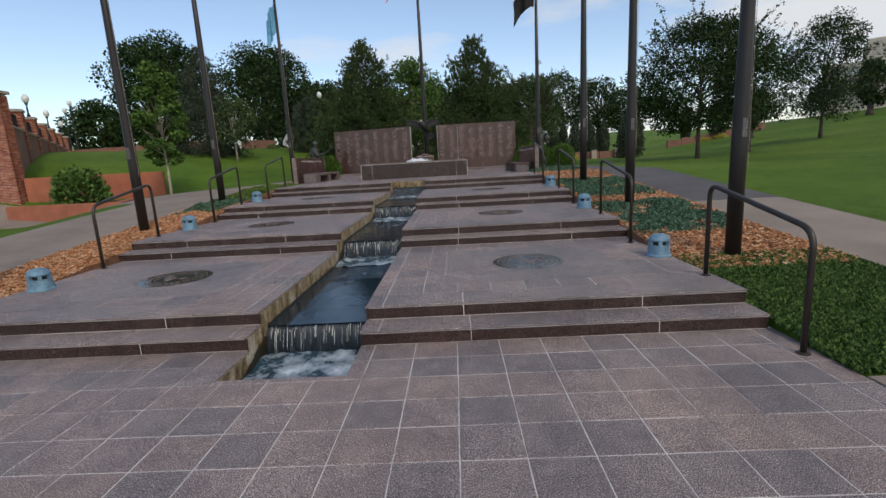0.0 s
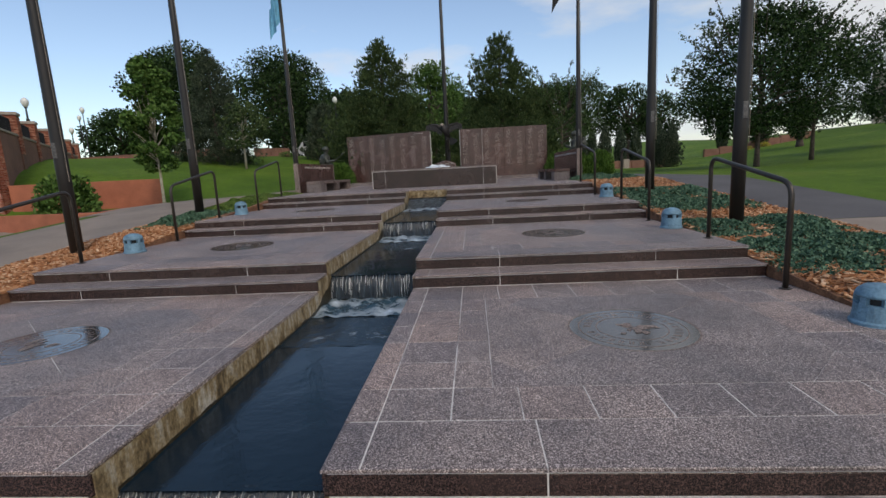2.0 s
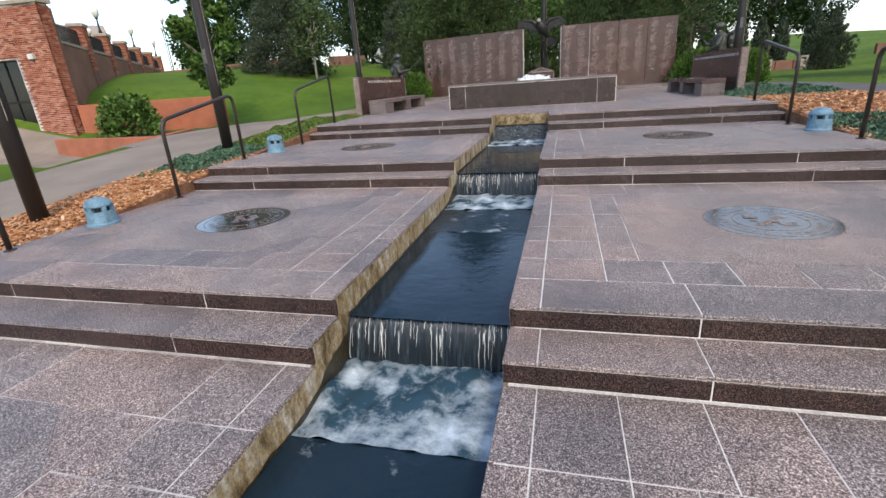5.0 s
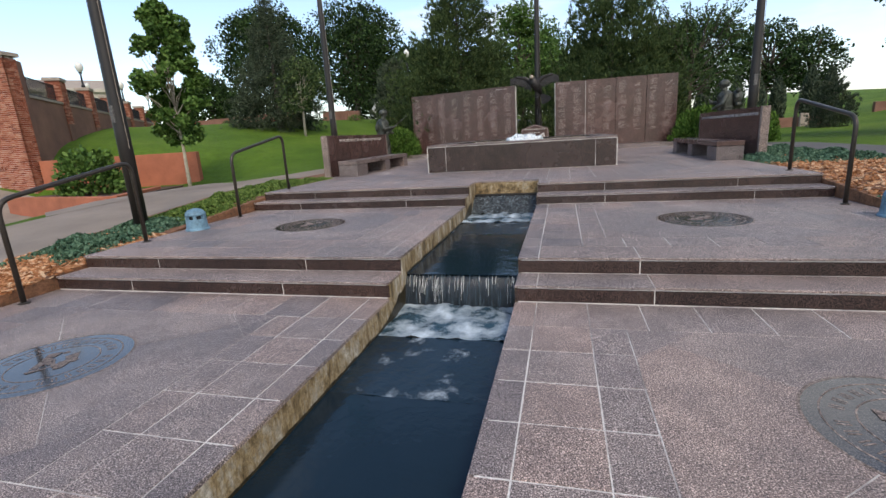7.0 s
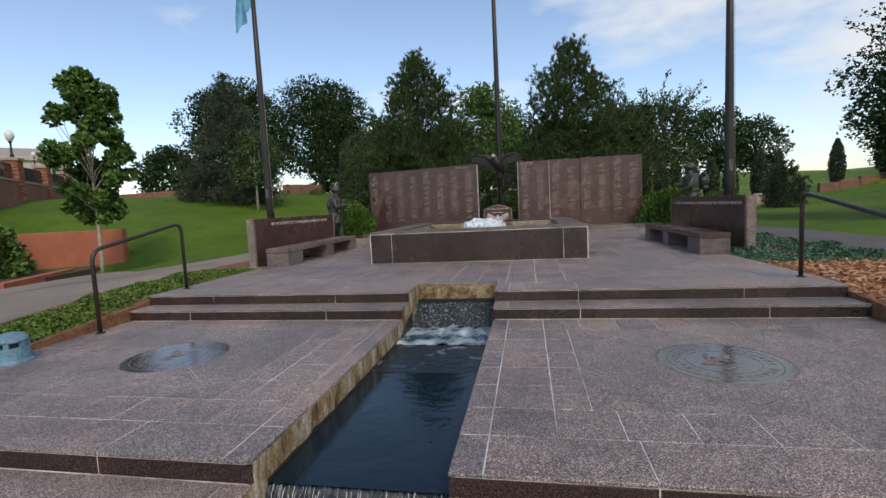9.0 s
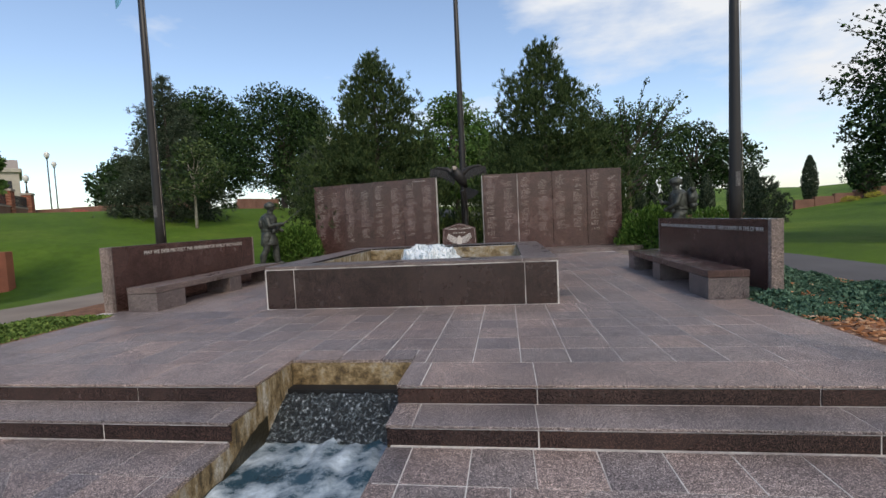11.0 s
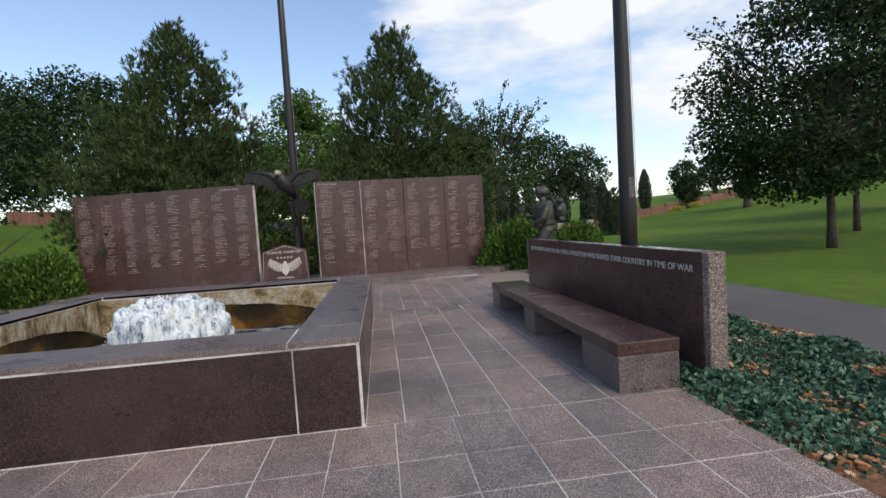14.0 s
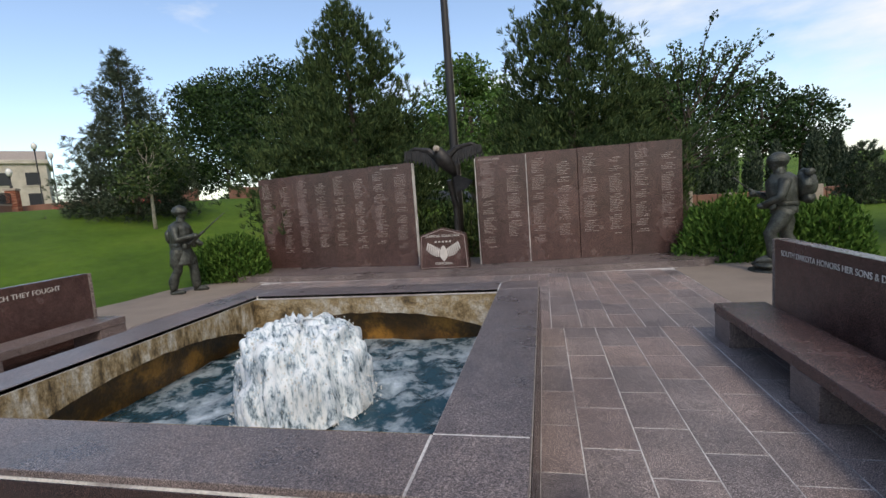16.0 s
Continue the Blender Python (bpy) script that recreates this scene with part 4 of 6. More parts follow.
part("pale_edge", box_bm(-0.024, -0.003, 0.05, 0.17, WALL_FOOT, WALL_TOP - 0.04), M_MORTAR, wall_e, "pale mortar edge")
part("pale_joint", box_bm(LE / 4 - 0.012, LE / 4 + 0.012, 0.006, 0.04, WALL_FOOT, WALL_TOP - 0.04), M_MORTAR, wall_e, "pale mortar joint")

# ---- pentagon stone ----
stone = thing("memorial_stone", "five-sided brown granite stone with carved eagle emblem", "memorial stone", at=(-1.64, 27.66, WALL_FOOT))
bm = bmesh.new()
pent = [(-0.6, 0.0), (0.6, 0.0), (0.55, 0.84), (0.0, 1.02), (-0.55, 0.84)]
pent = [(x * 1.0, z * 0.96) for x, z in pent]
f, k2 = [bm.verts.new((x, 0, z)) for x, z in pent], [bm.verts.new((x, 0.22, z)) for x, z in pent]
bm.faces.new(f), bm.faces.new(k2[::-1])
for i in range(5):
    bm.faces.new((f[i], k2[i], k2[(i + 1) % 5], f[(i + 1) % 5]))
bmesh.ops.recalc_face_normals(bm, faces=bm.faces)
bmesh.ops.bevel(bm, geom=list(bm.edges), offset=0.01, segments=1, affect="EDGES")
part("stone_block", bm, M_WALL, stone)
bm = bmesh.new()
for i in range(5):
    (xa, za), (xb, zb) = pent[i], pent[(i + 1) % 5]
    c = 0.93
    add_tube(bm, [(xa * c, -0.002, (za - 0.45) * c + 0.45), (xb * c, -0.002, (zb - 0.45) * c + 0.45)], 0.006, 4)
part("border_line", bm, M_ENGRAVE, stone)
def plate(bm, pts, y0, y1):
    """An upright plate over an outline in x and z."""
    f, k = [bm.verts.new((x, y0, z)) for x, z in pts], [bm.verts.new((x, y1, z)) for x, z in pts]
    bm.faces.new(f), bm.faces.new(k[::-1])
    for i in range(len(pts)):
        q = (i + 1) % len(pts)
        bm.faces.new((f[i], k[i], k[q], f[q]))


bm = bmesh.new()
for s in (-1, 1):
    for k in range(8):
        u = k / 7
        xa, za = s * (0.06 + 0.29 * u), 0.47 + 0.16 * u
        xb, zb = s * (0.09 + 0.31 * u), 0.3 + 0.17 * u - 0.06 * math.sin(u * 3.1)
        plate(bm, [(xa - 0.018, za), (xb - 0.014, zb), (xb + 0.014, zb - 0.01), (xa + 0.018, za)], -0.004 - 0.0005 * k, 0.001)
plate(bm, [(-0.045, 0.52), (-0.09, 0.38), (-0.075, 0.26), (0.0, 0.18), (0.075, 0.26), (0.09, 0.38), (0.045, 0.52), (0.0, 0.56)], -0.009, 0.001)
for v in range(5):
    plate(bm, [(-0.19 + v * 0.085, 0.63), (-0.15 + v * 0.085, 0.63), (-0.15 + v * 0.085, 0.665), (-0.19 + v * 0.085, 0.665)], -0.004, 0.001)
bmesh.ops.recalc_face_normals(bm, faces=bm.faces)
part("carved_eagle", bm, M_LETTER, stone, "pale carved spread eagle emblem")
lettering(stone, "FLAMING", 0.084, (-0.06, -0.004, 0.755), (90, 0, 0), M_LETTER, "lettering", align="RIGHT")
lettering(stone, "FOUNTAIN", 0.084, (-0.02, -0.004, 0.755), (90, 0, 0), M_LETTER, "lettering", align="LEFT")
lettering(stone, "MEMORIAL", 0.088, (0, -0.004, 0.1), (90, 0, 0), M_LETTER, "lettering", align="CENTER")


# ---- inscribed slabs and benches ----
def inscribed_slab(text, left, label):
    s = thing("inscribed_slab", label, "memorial slab", "inscribed slabs behind the benches")
    xa, xb = (3.3, 3.45) if not left else (-6.45, -6.3)
    ye = 22.9 if left else 23.1
    part("slab_body", box_bm(xa, xb, 18.8, ye, PLAZA - 0.05, 2.2, bevel=0.004), M_WALL, s)
    part("rough_end", box_bm(xa - 0.002, xb + 0.004, 18.72, 18.797, PLAZA - 0.05, 2.198, bevel=0.008), M_SLABEDGE, s, "rough-sawn speckled end")
    part("rough_end", box_bm(xa - 0.002, xb + 0.004, ye + 0.003, ye + 0.06, PLAZA - 0.05, 2.198, bevel=0.008), M_SLABEDGE, s, "rough-sawn speckled end")
    if left:
        lettering(s, text, 0.1, (xb + 0.002, 19.45, 2.03), (90, 0, 90), M_LETTER, length=3.0)
    else:
        lettering(s, text, 0.085, (xa - 0.002, 22.95, 2.03), (90, 0, -90), M_LETTER, length=4.05)
    return s


inscribed_slab("SOUTH DAKOTA HONORS HER SONS & DAUGHTERS WHO SERVED THEIR COUNTRY IN TIME OF WAR", False, "brown polished granite slab inscribed in pale capitals")
inscribed_slab("MAY WE EVER PROTECT THE FREEDOMS FOR WHICH THEY FOUGHT", True, "reddish brown granite slab inscribed in pale capitals")


def bench(left):
    b = thing("granite_bench", "long polished granite bench on block legs", "bench", "granite benches")
    x0, x1 = (2.54, 3.06) if not left else (-6.06, -5.54)
    y0, y1, h = 18.75, 22.75, PLAZA + 0.39
    part("seat", box_bm(x0, x1, y0, y1, h - 0.1, h, bevel=0.006), M_WALL if not left else M_COPING, b)
    for ya, yb in ((y0 + 0.005, y0 + 0.66), (20.7, 21.1), (y1 - 0.42, y1 - 0.005)):
        part("block_leg", box_bm(x0 + 0.006, x1 - 0.006, ya, yb, PLAZA, h - 0.106, bevel=0.005), M_COPING, b)
    part("base_slab", box_bm(x1 + 0.004, (3.296 if not left else -5.6) if not left else x1 + 0.03, y0 + 0.1, y1 + 0.4, PLAZA, PLAZA + 0.03) if not left else box_bm(-6.296, x0 - 0.004, y0 + 0.1, y1 + 0.4, PLAZA, PLAZA + 0.03), M_RISER, b)
    return b


bench(False)
bench(True)


# ---- rails, light boxes, poles ----
def handrail(x, y, zlo, zhi):
    r = thing("handrail", "dark bronze tubular handrail beside the steps", "handrail", "step handrails", at=(x, y, zlo))
    L, dz = 1.56, zhi - zlo
    pth = rounded([(0, 0, -0.02), (0, 0, 1.05), (0, L, 1.05 + dz), (0, L, dz - 0.02)], 0.16, 6)
    part("tube", tube_bm(pth, 0.026, 10), M_RAIL, r, smooth=True)
    for y, z in ((0, 0), (L, dz)):
        bm = bmesh.new()
        add_lathe(bm, [(0.055, 0), (0.055, 0.008), (0.035, 0.016)], 12, (0, y, z))
        part("base_collar", bm, M_RAIL, r)


for k, (xr, xl, yf) in enumerate(((2.92, -5.92, 3.65), (2.87, -5.93, 7.4), (2.9, -5.91, 11.15), (2.83, -5.88, 14.58))):
    for x in (xr, xl):
        handrail(x, yf, 2 * RISE * k, 2 * RISE * (k + 1))


def light_box(x, y, z, turn):
    b = thing("path_light", "weathered blue domed path light with slots", "light fixture", "blue path lights", at=(x, y, z), turn=turn)
    bm = bmesh.new()
    add_lathe(bm, [(0.165, 0), (0.165, 0.02), (0.15, 0.035), (0.14, 0.16)], 24)
    part("base_ring", bm, M_BLUE, b, smooth=False)
    bm = bmesh.new()
    add_lathe(bm, [(0.105, 0.158), (0.105, 0.215)], 16)
    part("dark_slot", bm, M_BLACK, b)
    for a in range(0, 360, 60):
        bm = box_bm(0.1, 0.142, -0.022, 0.022, 0.158, 0.216)
        p = part("slot_post", bm, M_BLUE, b)
        p.rotation_euler = (0, 0, radians(a + 15))
    bm = bmesh.new()
    add_lathe(bm, [(0.142, 0.214), (0.14, 0.235), (0.125, 0.27), (0.09, 0.3), (0.03, 0.315)], 24)
    part("dome", bm, M_BLUE, b, smooth=True)


for k in range(3):
    light_box(2.87, (6.35, 10.12, 13.7)[k], 2 * RISE * (k + 1), 10 * k)
    light_box(-5.8, (6.06, 9.87, 13.51)[k], 2 * RISE * (k + 1), 25 * k)


def flagpole(x, y, h, z=None, thick=0.1):
    z = ground_z(x, y) - 0.06 if z is None else z
    p = thing("flagpole", "tall tapered dark bronze flagpole", "flagpole", "flagpoles along the memorial", at=(x, y, z))
    part("shaft", tube_bm([(0, 0, 0), (0, 0, 1.6), (0, 0, h * 0.5), (0, 0, h)], [thick, thick * 0.97, thick * 0.75, thick * 0.42], 20), M_POLE, p, smooth=True)
    bm = bmesh.new()
    add_lathe(bm, [(thick * 2.1, 0), (thick * 2.1, 0.03), (thick * 1.3, 0.06), (thick * 1.05, 0.1)], 20)
    part("flash_collar", bm, M_POLE, p)
    part("access_plate", box_bm(-0.035, 0.035, -thick - 0.006, -thick + 0.03, 1.68, 1.92, bevel=0.004), M_PLATE, p, "small worn sticker plate")
    bm = bmesh.new()
    bmesh.ops.create_uvsphere(bm, u_segments=12, v_segments=8, radius=0.09, matrix=Matrix.Translation((0, 0, h + 0.06)))
    part("finial", bm, M_POLE, p, smooth=True)
    part("halyard", tube_bm([(thick * 1.1, -0.03, 1.3), (thick * 0.6, -0.02, h - 0.1)], 0.004, 4), M_STONECAP, p)
    return p


for x, y in ((3.83, 6.25), (3.86, 10.15), (3.8, 13.6), (3.78, 20.7)):
    flagpole(x, y, 8.7)
for x, y in ((-6.88, 6.3), (-6.88, 9.95), (-6.87, 13.56), (-7.21, 21.0)):
    flagpole(x, y, 8.7)
flagpole(-1.62, 29.9, 14.0, thick=0.13)

# ---- plants ----
def leaf_mesh(name, pts, dirs, sizes, aspect, mat, fold=0.0):
    """Many small four-cornered leaves at points, each along its own direction."""
    rs = np.random.RandomState(len(pts))
    pts, dirs = np.asarray(pts, float), np.asarray(dirs, float)
    dirs /= np.linalg.norm(dirs, axis=1, keepdims=True) + 1e-9
    rnd = rs.normal(size=pts.shape)
    side = np.cross(dirs, rnd)
    side /= np.linalg.norm(side, axis=1, keepdims=True) + 1e-9
    s = np.asarray(sizes, float)[:, None]
    a, b2 = pts - dirs * s * 0.5, pts + dirs * s * 0.5
    c, d = pts + side * s * aspect * 0.5, pts - side * s * aspect * 0.5
    v = np.stack([a, c, b2, d], 1).reshape(-1, 3)
    f = np.arange(len(v)).reshape(-1, 4)
    me = bpy.data.meshes.new(name)
    me.from_pydata(v.tolist(), [], f.tolist())
    me.materials.append(mat)
    return me


def clumps(rs, centres, radii, per, squash=0.8, out=0.6):
    """Leaf places and directions in shells round clump centres."""
    P, D = [], []
    for c, r in zip(centres, radii):
        n = max(int(per * r * r), 12)
        d = rs.normal(size=(n, 3))
        d /= np.linalg.norm(d, axis=1, keepdims=True)
        rad = r * rs.uniform(0.45, 1.05, size=(n, 1)) ** 0.7
        p = d * rad
        p[:, 2] *= squash
        P.append(p + np.asarray(c))
        D.append(d * out + rs.normal(size=(n, 3)) * 0.5)
    return np.concatenate(P), np.concatenate(D)


def limb(bm, a, b2, r0, r1, rs, bends=4, wob=0.08):
    a, b2 = Vector(a), Vector(b2)
    L = (b2 - a).length
    pts = [a.lerp(b2, i / bends) + Vector(rs.normal(size=3) * wob * L * (0 < i < bends) * 0.5) for i in range(bends + 1)]
    add_tube(bm, pts, [r0 + (r1 - r0) * i / bends for i in range(bends + 1)], 6)


def broad_tree(x, y, h, w, trunk_h, mat, bark, label, seed, leaf=0.28, per=60, nclump=60, r=0.16, squash=0.85, group="", name="broadleaf_tree", open_top=0.0, lean=0.0, shoots=0):
    rs = np.random.RandomState(seed)
    t = thing(name, label, "tree", group, at=(x, y, ground_z(x, y) - 0.05))
    bm = bmesh.new()
    top = (lean, 0, h * 0.72)
    add_tube(bm, [(0, 0, 0), (lean * 0.1, 0, trunk_h * 0.5), (lean * 0.3, 0.02, trunk_h), (lean * 0.7, 0, h * 0.55), top], [r * 1.25, r, r * 0.85, r * 0.5, r * 0.15], 9)
    centres, radii = [], []
    for i in range(nclump):
        u = (i + rs.uniform(0, 1)) / nclump
        zc = trunk_h + (h - trunk_h) * (0.06 + 0.9 * u)
        prof = math.sin(math.pi * min(max(0.14 + 0.8 * u, 0), 1)) ** 0.75
        a = rs.uniform(0, 2 * math.pi)
        rr = w / 2 * prof * rs.uniform(0.25, 0.95) ** 0.5
        centres.append((rr * math.cos(a) + lean * u, rr * math.sin(a), zc))
        radii.append(w * rs.uniform(0.1, 0.18))
        if i % 3 == 0:
            limb(bm, (lean * 0.3, 0, trunk_h + (zc - trunk_h) * 0.45), centres[-1], r * 0.35, r * 0.06, rs)
    P, D = clumps(rs, centres, radii, per, squash)
    # long feathered shoots that stand out of the crown
    for q in range(shoots):
        a, el = rs.uniform(0, 2 * math.pi), rs.uniform(0.35, 1.2)
        root = np.array((0.25 * w * math.cos(a), 0.25 * w * math.sin(a), trunk_h + (h - trunk_h) * rs.uniform(0.45, 0.8)))
        L = w * rs.uniform(0.3, 0.5)
        tip = root + L * np.array((math.cos(a) * math.cos(el), math.sin(a) * math.cos(el), math.sin(el) * 0.9))
        add_tube(bm, [tuple(root), tuple((root + tip) / 2 + (0, 0, 0.08 * L)), tuple(tip)], [0.03, 0.018, 0.005], 5)
        s = rs.uniform(0.2, 1.0, (46, 1))
        P = np.concatenate([P, root + (tip - root) * s + np.array((0, 0, 1)) * 0.32 * L * s * (1 - s) + rs.normal(size=(46, 3)) * 0.07])
        D = np.concatenate([D, np.tile((tip - root) / L, (46, 1)) + rs.normal(size=(46, 3)) * 0.7])
    part("trunk", bm, bark, t, smooth=True)
    ob = new("crown", leaf_mesh("crown", P, D, rs.uniform(0.6, 1.3, len(P)) * leaf, 0.62, mat))
    ob.parent = t
    return t


def pine_tree(x, y, h, w, label, seed, mat, bark, base=0.06, leaf=0.34, tiers=26, name="pine_tree", ragged=0.25, power=0.8, per=16, rise=0.9, droop=0.0):
    """A conifer: whorls of drooping limbs with needle tufts."""
    rs = np.random.RandomState(seed)
    t = thing(name, label, "tree", at=(x, y, ground_z(x, y) - 0.05))
    bm = bmesh.new()
    add_tube(bm, [(0, 0, 0), (0.03, 0, h * 0.5), (0, 0, h * 0.97)], [0.02 * h, 0.012 * h, 0.003 * h], 8)
    P, D, S = [], [], []
    for k in range(tiers):
        u = k / (tiers - 1)
        z = h * (base + (0.98 - base) * u)
        R = w / 2 * (1 - u) ** power * rs.uniform(1 - ragged, 1 + ragged * 0.4) + 0.1
        if u < 0.12:
            R *= 0.75 + 2.0 * u
        nb = max(int(6 + 9 * (1 - u)), 5)
        a0 = rs.uniform(0, 6.28)
        for q in range(nb):
            a = a0 + 2 * math.pi * q / nb + rs.normal() * 0.22
            L = R * rs.uniform(0.7, 1.12)
            dz = L * (0.32 * u + 0.05 - droop + rs.normal() * 0.1)
            end = np.array((L * math.cos(a), L * math.sin(a), dz))
            if q % 2 == 0:
                add_tube(bm, [(0, 0, z), tuple(end * 0.85 + (0, 0, z))], [0.012 + 0.006 * (1 - u) * h / 8, 0.004], 4)
            m = max(int(per * (0.5 + L) * 0.3), 6)
            s = rs.uniform(0.15, 0.85, size=(m, 1))
            P.append(end * s + np.array((0, 0, z)) + rs.normal(size=(m, 3)) * 0.04 * w * (0.4 + 0.6 * (1 - u)))
            D.append(np.tile(end / (L + 1e-6), (m, 1)) + rs.normal(size=(m, 3)) * 0.6)
            S.append(np.full(m, leaf * 1.1))
            # tufts of needles that turn up at the ends of the twigs
            tufts = max(int(per * (0.5 + L) / 6.5), 2)
            for s in rs.uniform(0.35, 1.0, tufts) ** 0.7:
                c = end * s + np.array((0, 0, z)) + rs.normal(size=3) * 0.04 * w * (0.4 + 0.6 * (1 - u))
                d = end / (L + 1e-6) * 0.5 + np.array((0, 0, rise)) + rs.normal(size=(15, 3)) * 0.42
                d /= np.linalg.norm(d, axis=1, keepdims=True)
                ln = leaf * rs.uniform(0.8, 1.25, size=(15, 1))
                P.append(c + d * ln * rs.uniform(0.3, 0.9, size=(15, 1)))
                D.append(d)
                S.append(ln[:, 0])
    part("trunk", bm, bark, t)
    P, D = np.concatenate(P), np.concatenate(D)
    ob = new("crown", leaf_mesh("crown", P, D, np.concatenate(S), 0.16, mat))
    ob.parent = t
    return t


def shrub(x, y, w, d, h, label, seed, mat, leaf=0.1, per=900, name="shrub", z=None, up=0.7, aspect=0.35):
    rs = np.random.RandomState(seed)
    t = thing(name, label, "shrub", at=(x, y, ground_z(x, y) - 0.03 if z is None else z))
    bm = bmesh.new()
    for q in range(9):
        a = 2 * math.pi * q / 9
        limb(bm, (0, 0, 0), (w * 0.3 * math.cos(a), d * 0.3 * math.sin(a), h * 0.7), 0.025, 0.006, rs)
    part("stems", bm, M_BARK, t)
    n = int(per * w * h) + 200
    dv = rs.normal(size=(n, 3))
    dv /= np.linalg.norm(dv, axis=1, keepdims=True)
    dv[:, 2] = np.abs(dv[:, 2]) ** 0.8
    rad = rs.uniform(0.6, 1.04, size=(n, 1))
    lump = np.array([1 + 0.18 * noise.noise((float(v[0]) * 2.2 + seed, float(v[1]) * 2.2, float(v[2]) * 2.2)) for v in dv])[:, None]
    P = dv * rad * lump * np.array((w / 2, d / 2, h * 0.97)) + np.array((0, 0, 0.03))
    D = dv * 0.6 + np.array((0, 0, up)) + rs.normal(size=(n, 3)) * 0.45
    ob = new("foliage", leaf_mesh("foliage", P, D, rs.uniform(0.6, 1.3, n) * leaf, aspect, mat))
    ob.parent = t
    return t


# two great pines behind the name walls
pine_tree(-5.75, 32.8, 8.6, 8.0, "dense dark green pine behind the name wall", 11, M_PINE, M_BARK, 0.1, power=0.7, per=62, leaf=0.19, tiers=26, ragged=0.3)
pine_tree(1.7, 33.0, 8.6, 8.0, "dense dark green pine with a pointed top", 12, M_PINE, M_BARK, 0.08, power=0.7, per=62, leaf=0.19, tiers=26, ragged=0.3)

def far_trees(rows, seed0, mat, label, leaf=0.3, per=52, bole=0.16):
    for k, (x, y, h, w) in enumerate(rows):
        broad_tree(x, y, h, w, h * bole, mat, M_BARK, label, seed0 + k, leaf, per, 110, 0.3, group="broadleaf trees beyond the lawn")


# behind the walls
broad_tree(-3.6, 47, 9.0, 6.6, 1.6, M_LEAF_Y, M_BARK, "leafy green tree standing between two pines", 21, 0.22, 240, 90, 0.22)
broad_tree(6.2, 37, 6.6, 5.2, 1.9, M_LEAF_L, M_BARK, "airy green locust tree with open branches", 22, 0.13, 190, 60, 0.14, squash=0.6, shoots=60)
pine_tree(4.6, 36.6, 5.6, 3.2, "dark green pine beside the locust tree", 14, M_PINE, M_BARK, 0.05, power=0.6, per=36, leaf=0.24)
# west: young maple, small tree, spruce and the tall row
broad_tree(-13.4, 21.7, 6.3, 1.95, 1.55, M_LEAF_Y, M_PALEBARK, "young maple tree with pale trunk on the lawn", 23, 0.16, 2200, 85, 0.06, name="maple_tree")
broad_tree(-15.7, 34.0, 4.4, 3.3, 1.4, M_PINE, M_PALEBARK, "small dull green tree on the lawn slope", 24, 0.16, 240, 70, 0.07, name="small_tree")
pine_tree(-18.9, 36.4, 7.9, 7.0, "broad grey-green spruce reaching to the ground", 15, M_SPRUCE, M_BARK, 0.02, power=0.9, name="spruce_tree", per=60, leaf=0.2, tiers=17, ragged=0.16, rise=0.15, droop=0.12)
far_trees([(-21.6, 55.5, 11.4, 11), (-14.6, 63, 8.5, 7.5)], 40, M_LEAF, "large dark green broadleaf tree beyond the slope", 0.28, 80)
far_trees([(-58, 96, 24.5, 20), (-60, 80, 10.5, 10), (-35, 92, 19, 12), (-24, 84, 12, 11), (-13, 86, 11, 11), (-4, 88, 11, 11), (4, 88, 11, 10)], 46, M_LEAF, "great dark green broadleaf tree far beyond the slope", 0.55, 34)
pine_tree(-13.2, 44, 4.6, 4.2, "round dark juniper at the top of the slope", 16, M_SPRUCE, M_BARK, 0.02, power=0.5, name="juniper_tree", per=14)
pine_tree(-9.6, 40, 4.2, 3.6, "dark green pine behind the name wall", 17, M_PINE, M_BARK, 0.02, power=0.6, per=16)
# east
broad_tree(14.2, 27.6, 7.6, 7.2, 1.6, M_LEAF, M_BARK, "spreading dark elm on the lawn", 25, 0.14, 250, 120, 0.12, name="elm_tree", squash=0.5, shoots=22)
broad_tree(19.3, 31.2, 6.6, 5.2, 1.7, M_LEAF, M_BARK, "dark green elm with a spreading crown", 26, 0.14, 260, 70, 0.11, name="elm_tree", squash=0.6, shoots=18)
broad_tree(27.0, 35.4, 8.4, 5.4, 1.4, M_LEAF, M_BARK, "upright dark green tree on the rising lawn", 27, 0.15, 300, 90, 0.12, name="elm_tree")
far_trees([(10.0, 62, 9.5, 8), (14.5, 66, 10.5, 8), (19.5, 64, 10.0, 7), (24.0, 66, 8.6, 6), (6.0, 60, 8, 6)], 60, M_LEAF, "large dark green broadleaf tree beyond the garden", 0.3, 60, 0.33)
far_trees([(37, 66, 5.0, 4), (44, 70, 5.0, 4.5), (52, 66, 5.5, 6), (33, 60, 3.6, 2.6), (62, 60, 6, 6)], 70, M_LEAF, "small round tree on the far hill", 0.3, 60)
far_trees([(31, 50, 4.6, 2.2), (42, 49, 5.4, 3.0), (50, 54, 6.0, 3.4)], 80, M_LEAF, "young tree planted on the rising lawn", 0.24, 200)
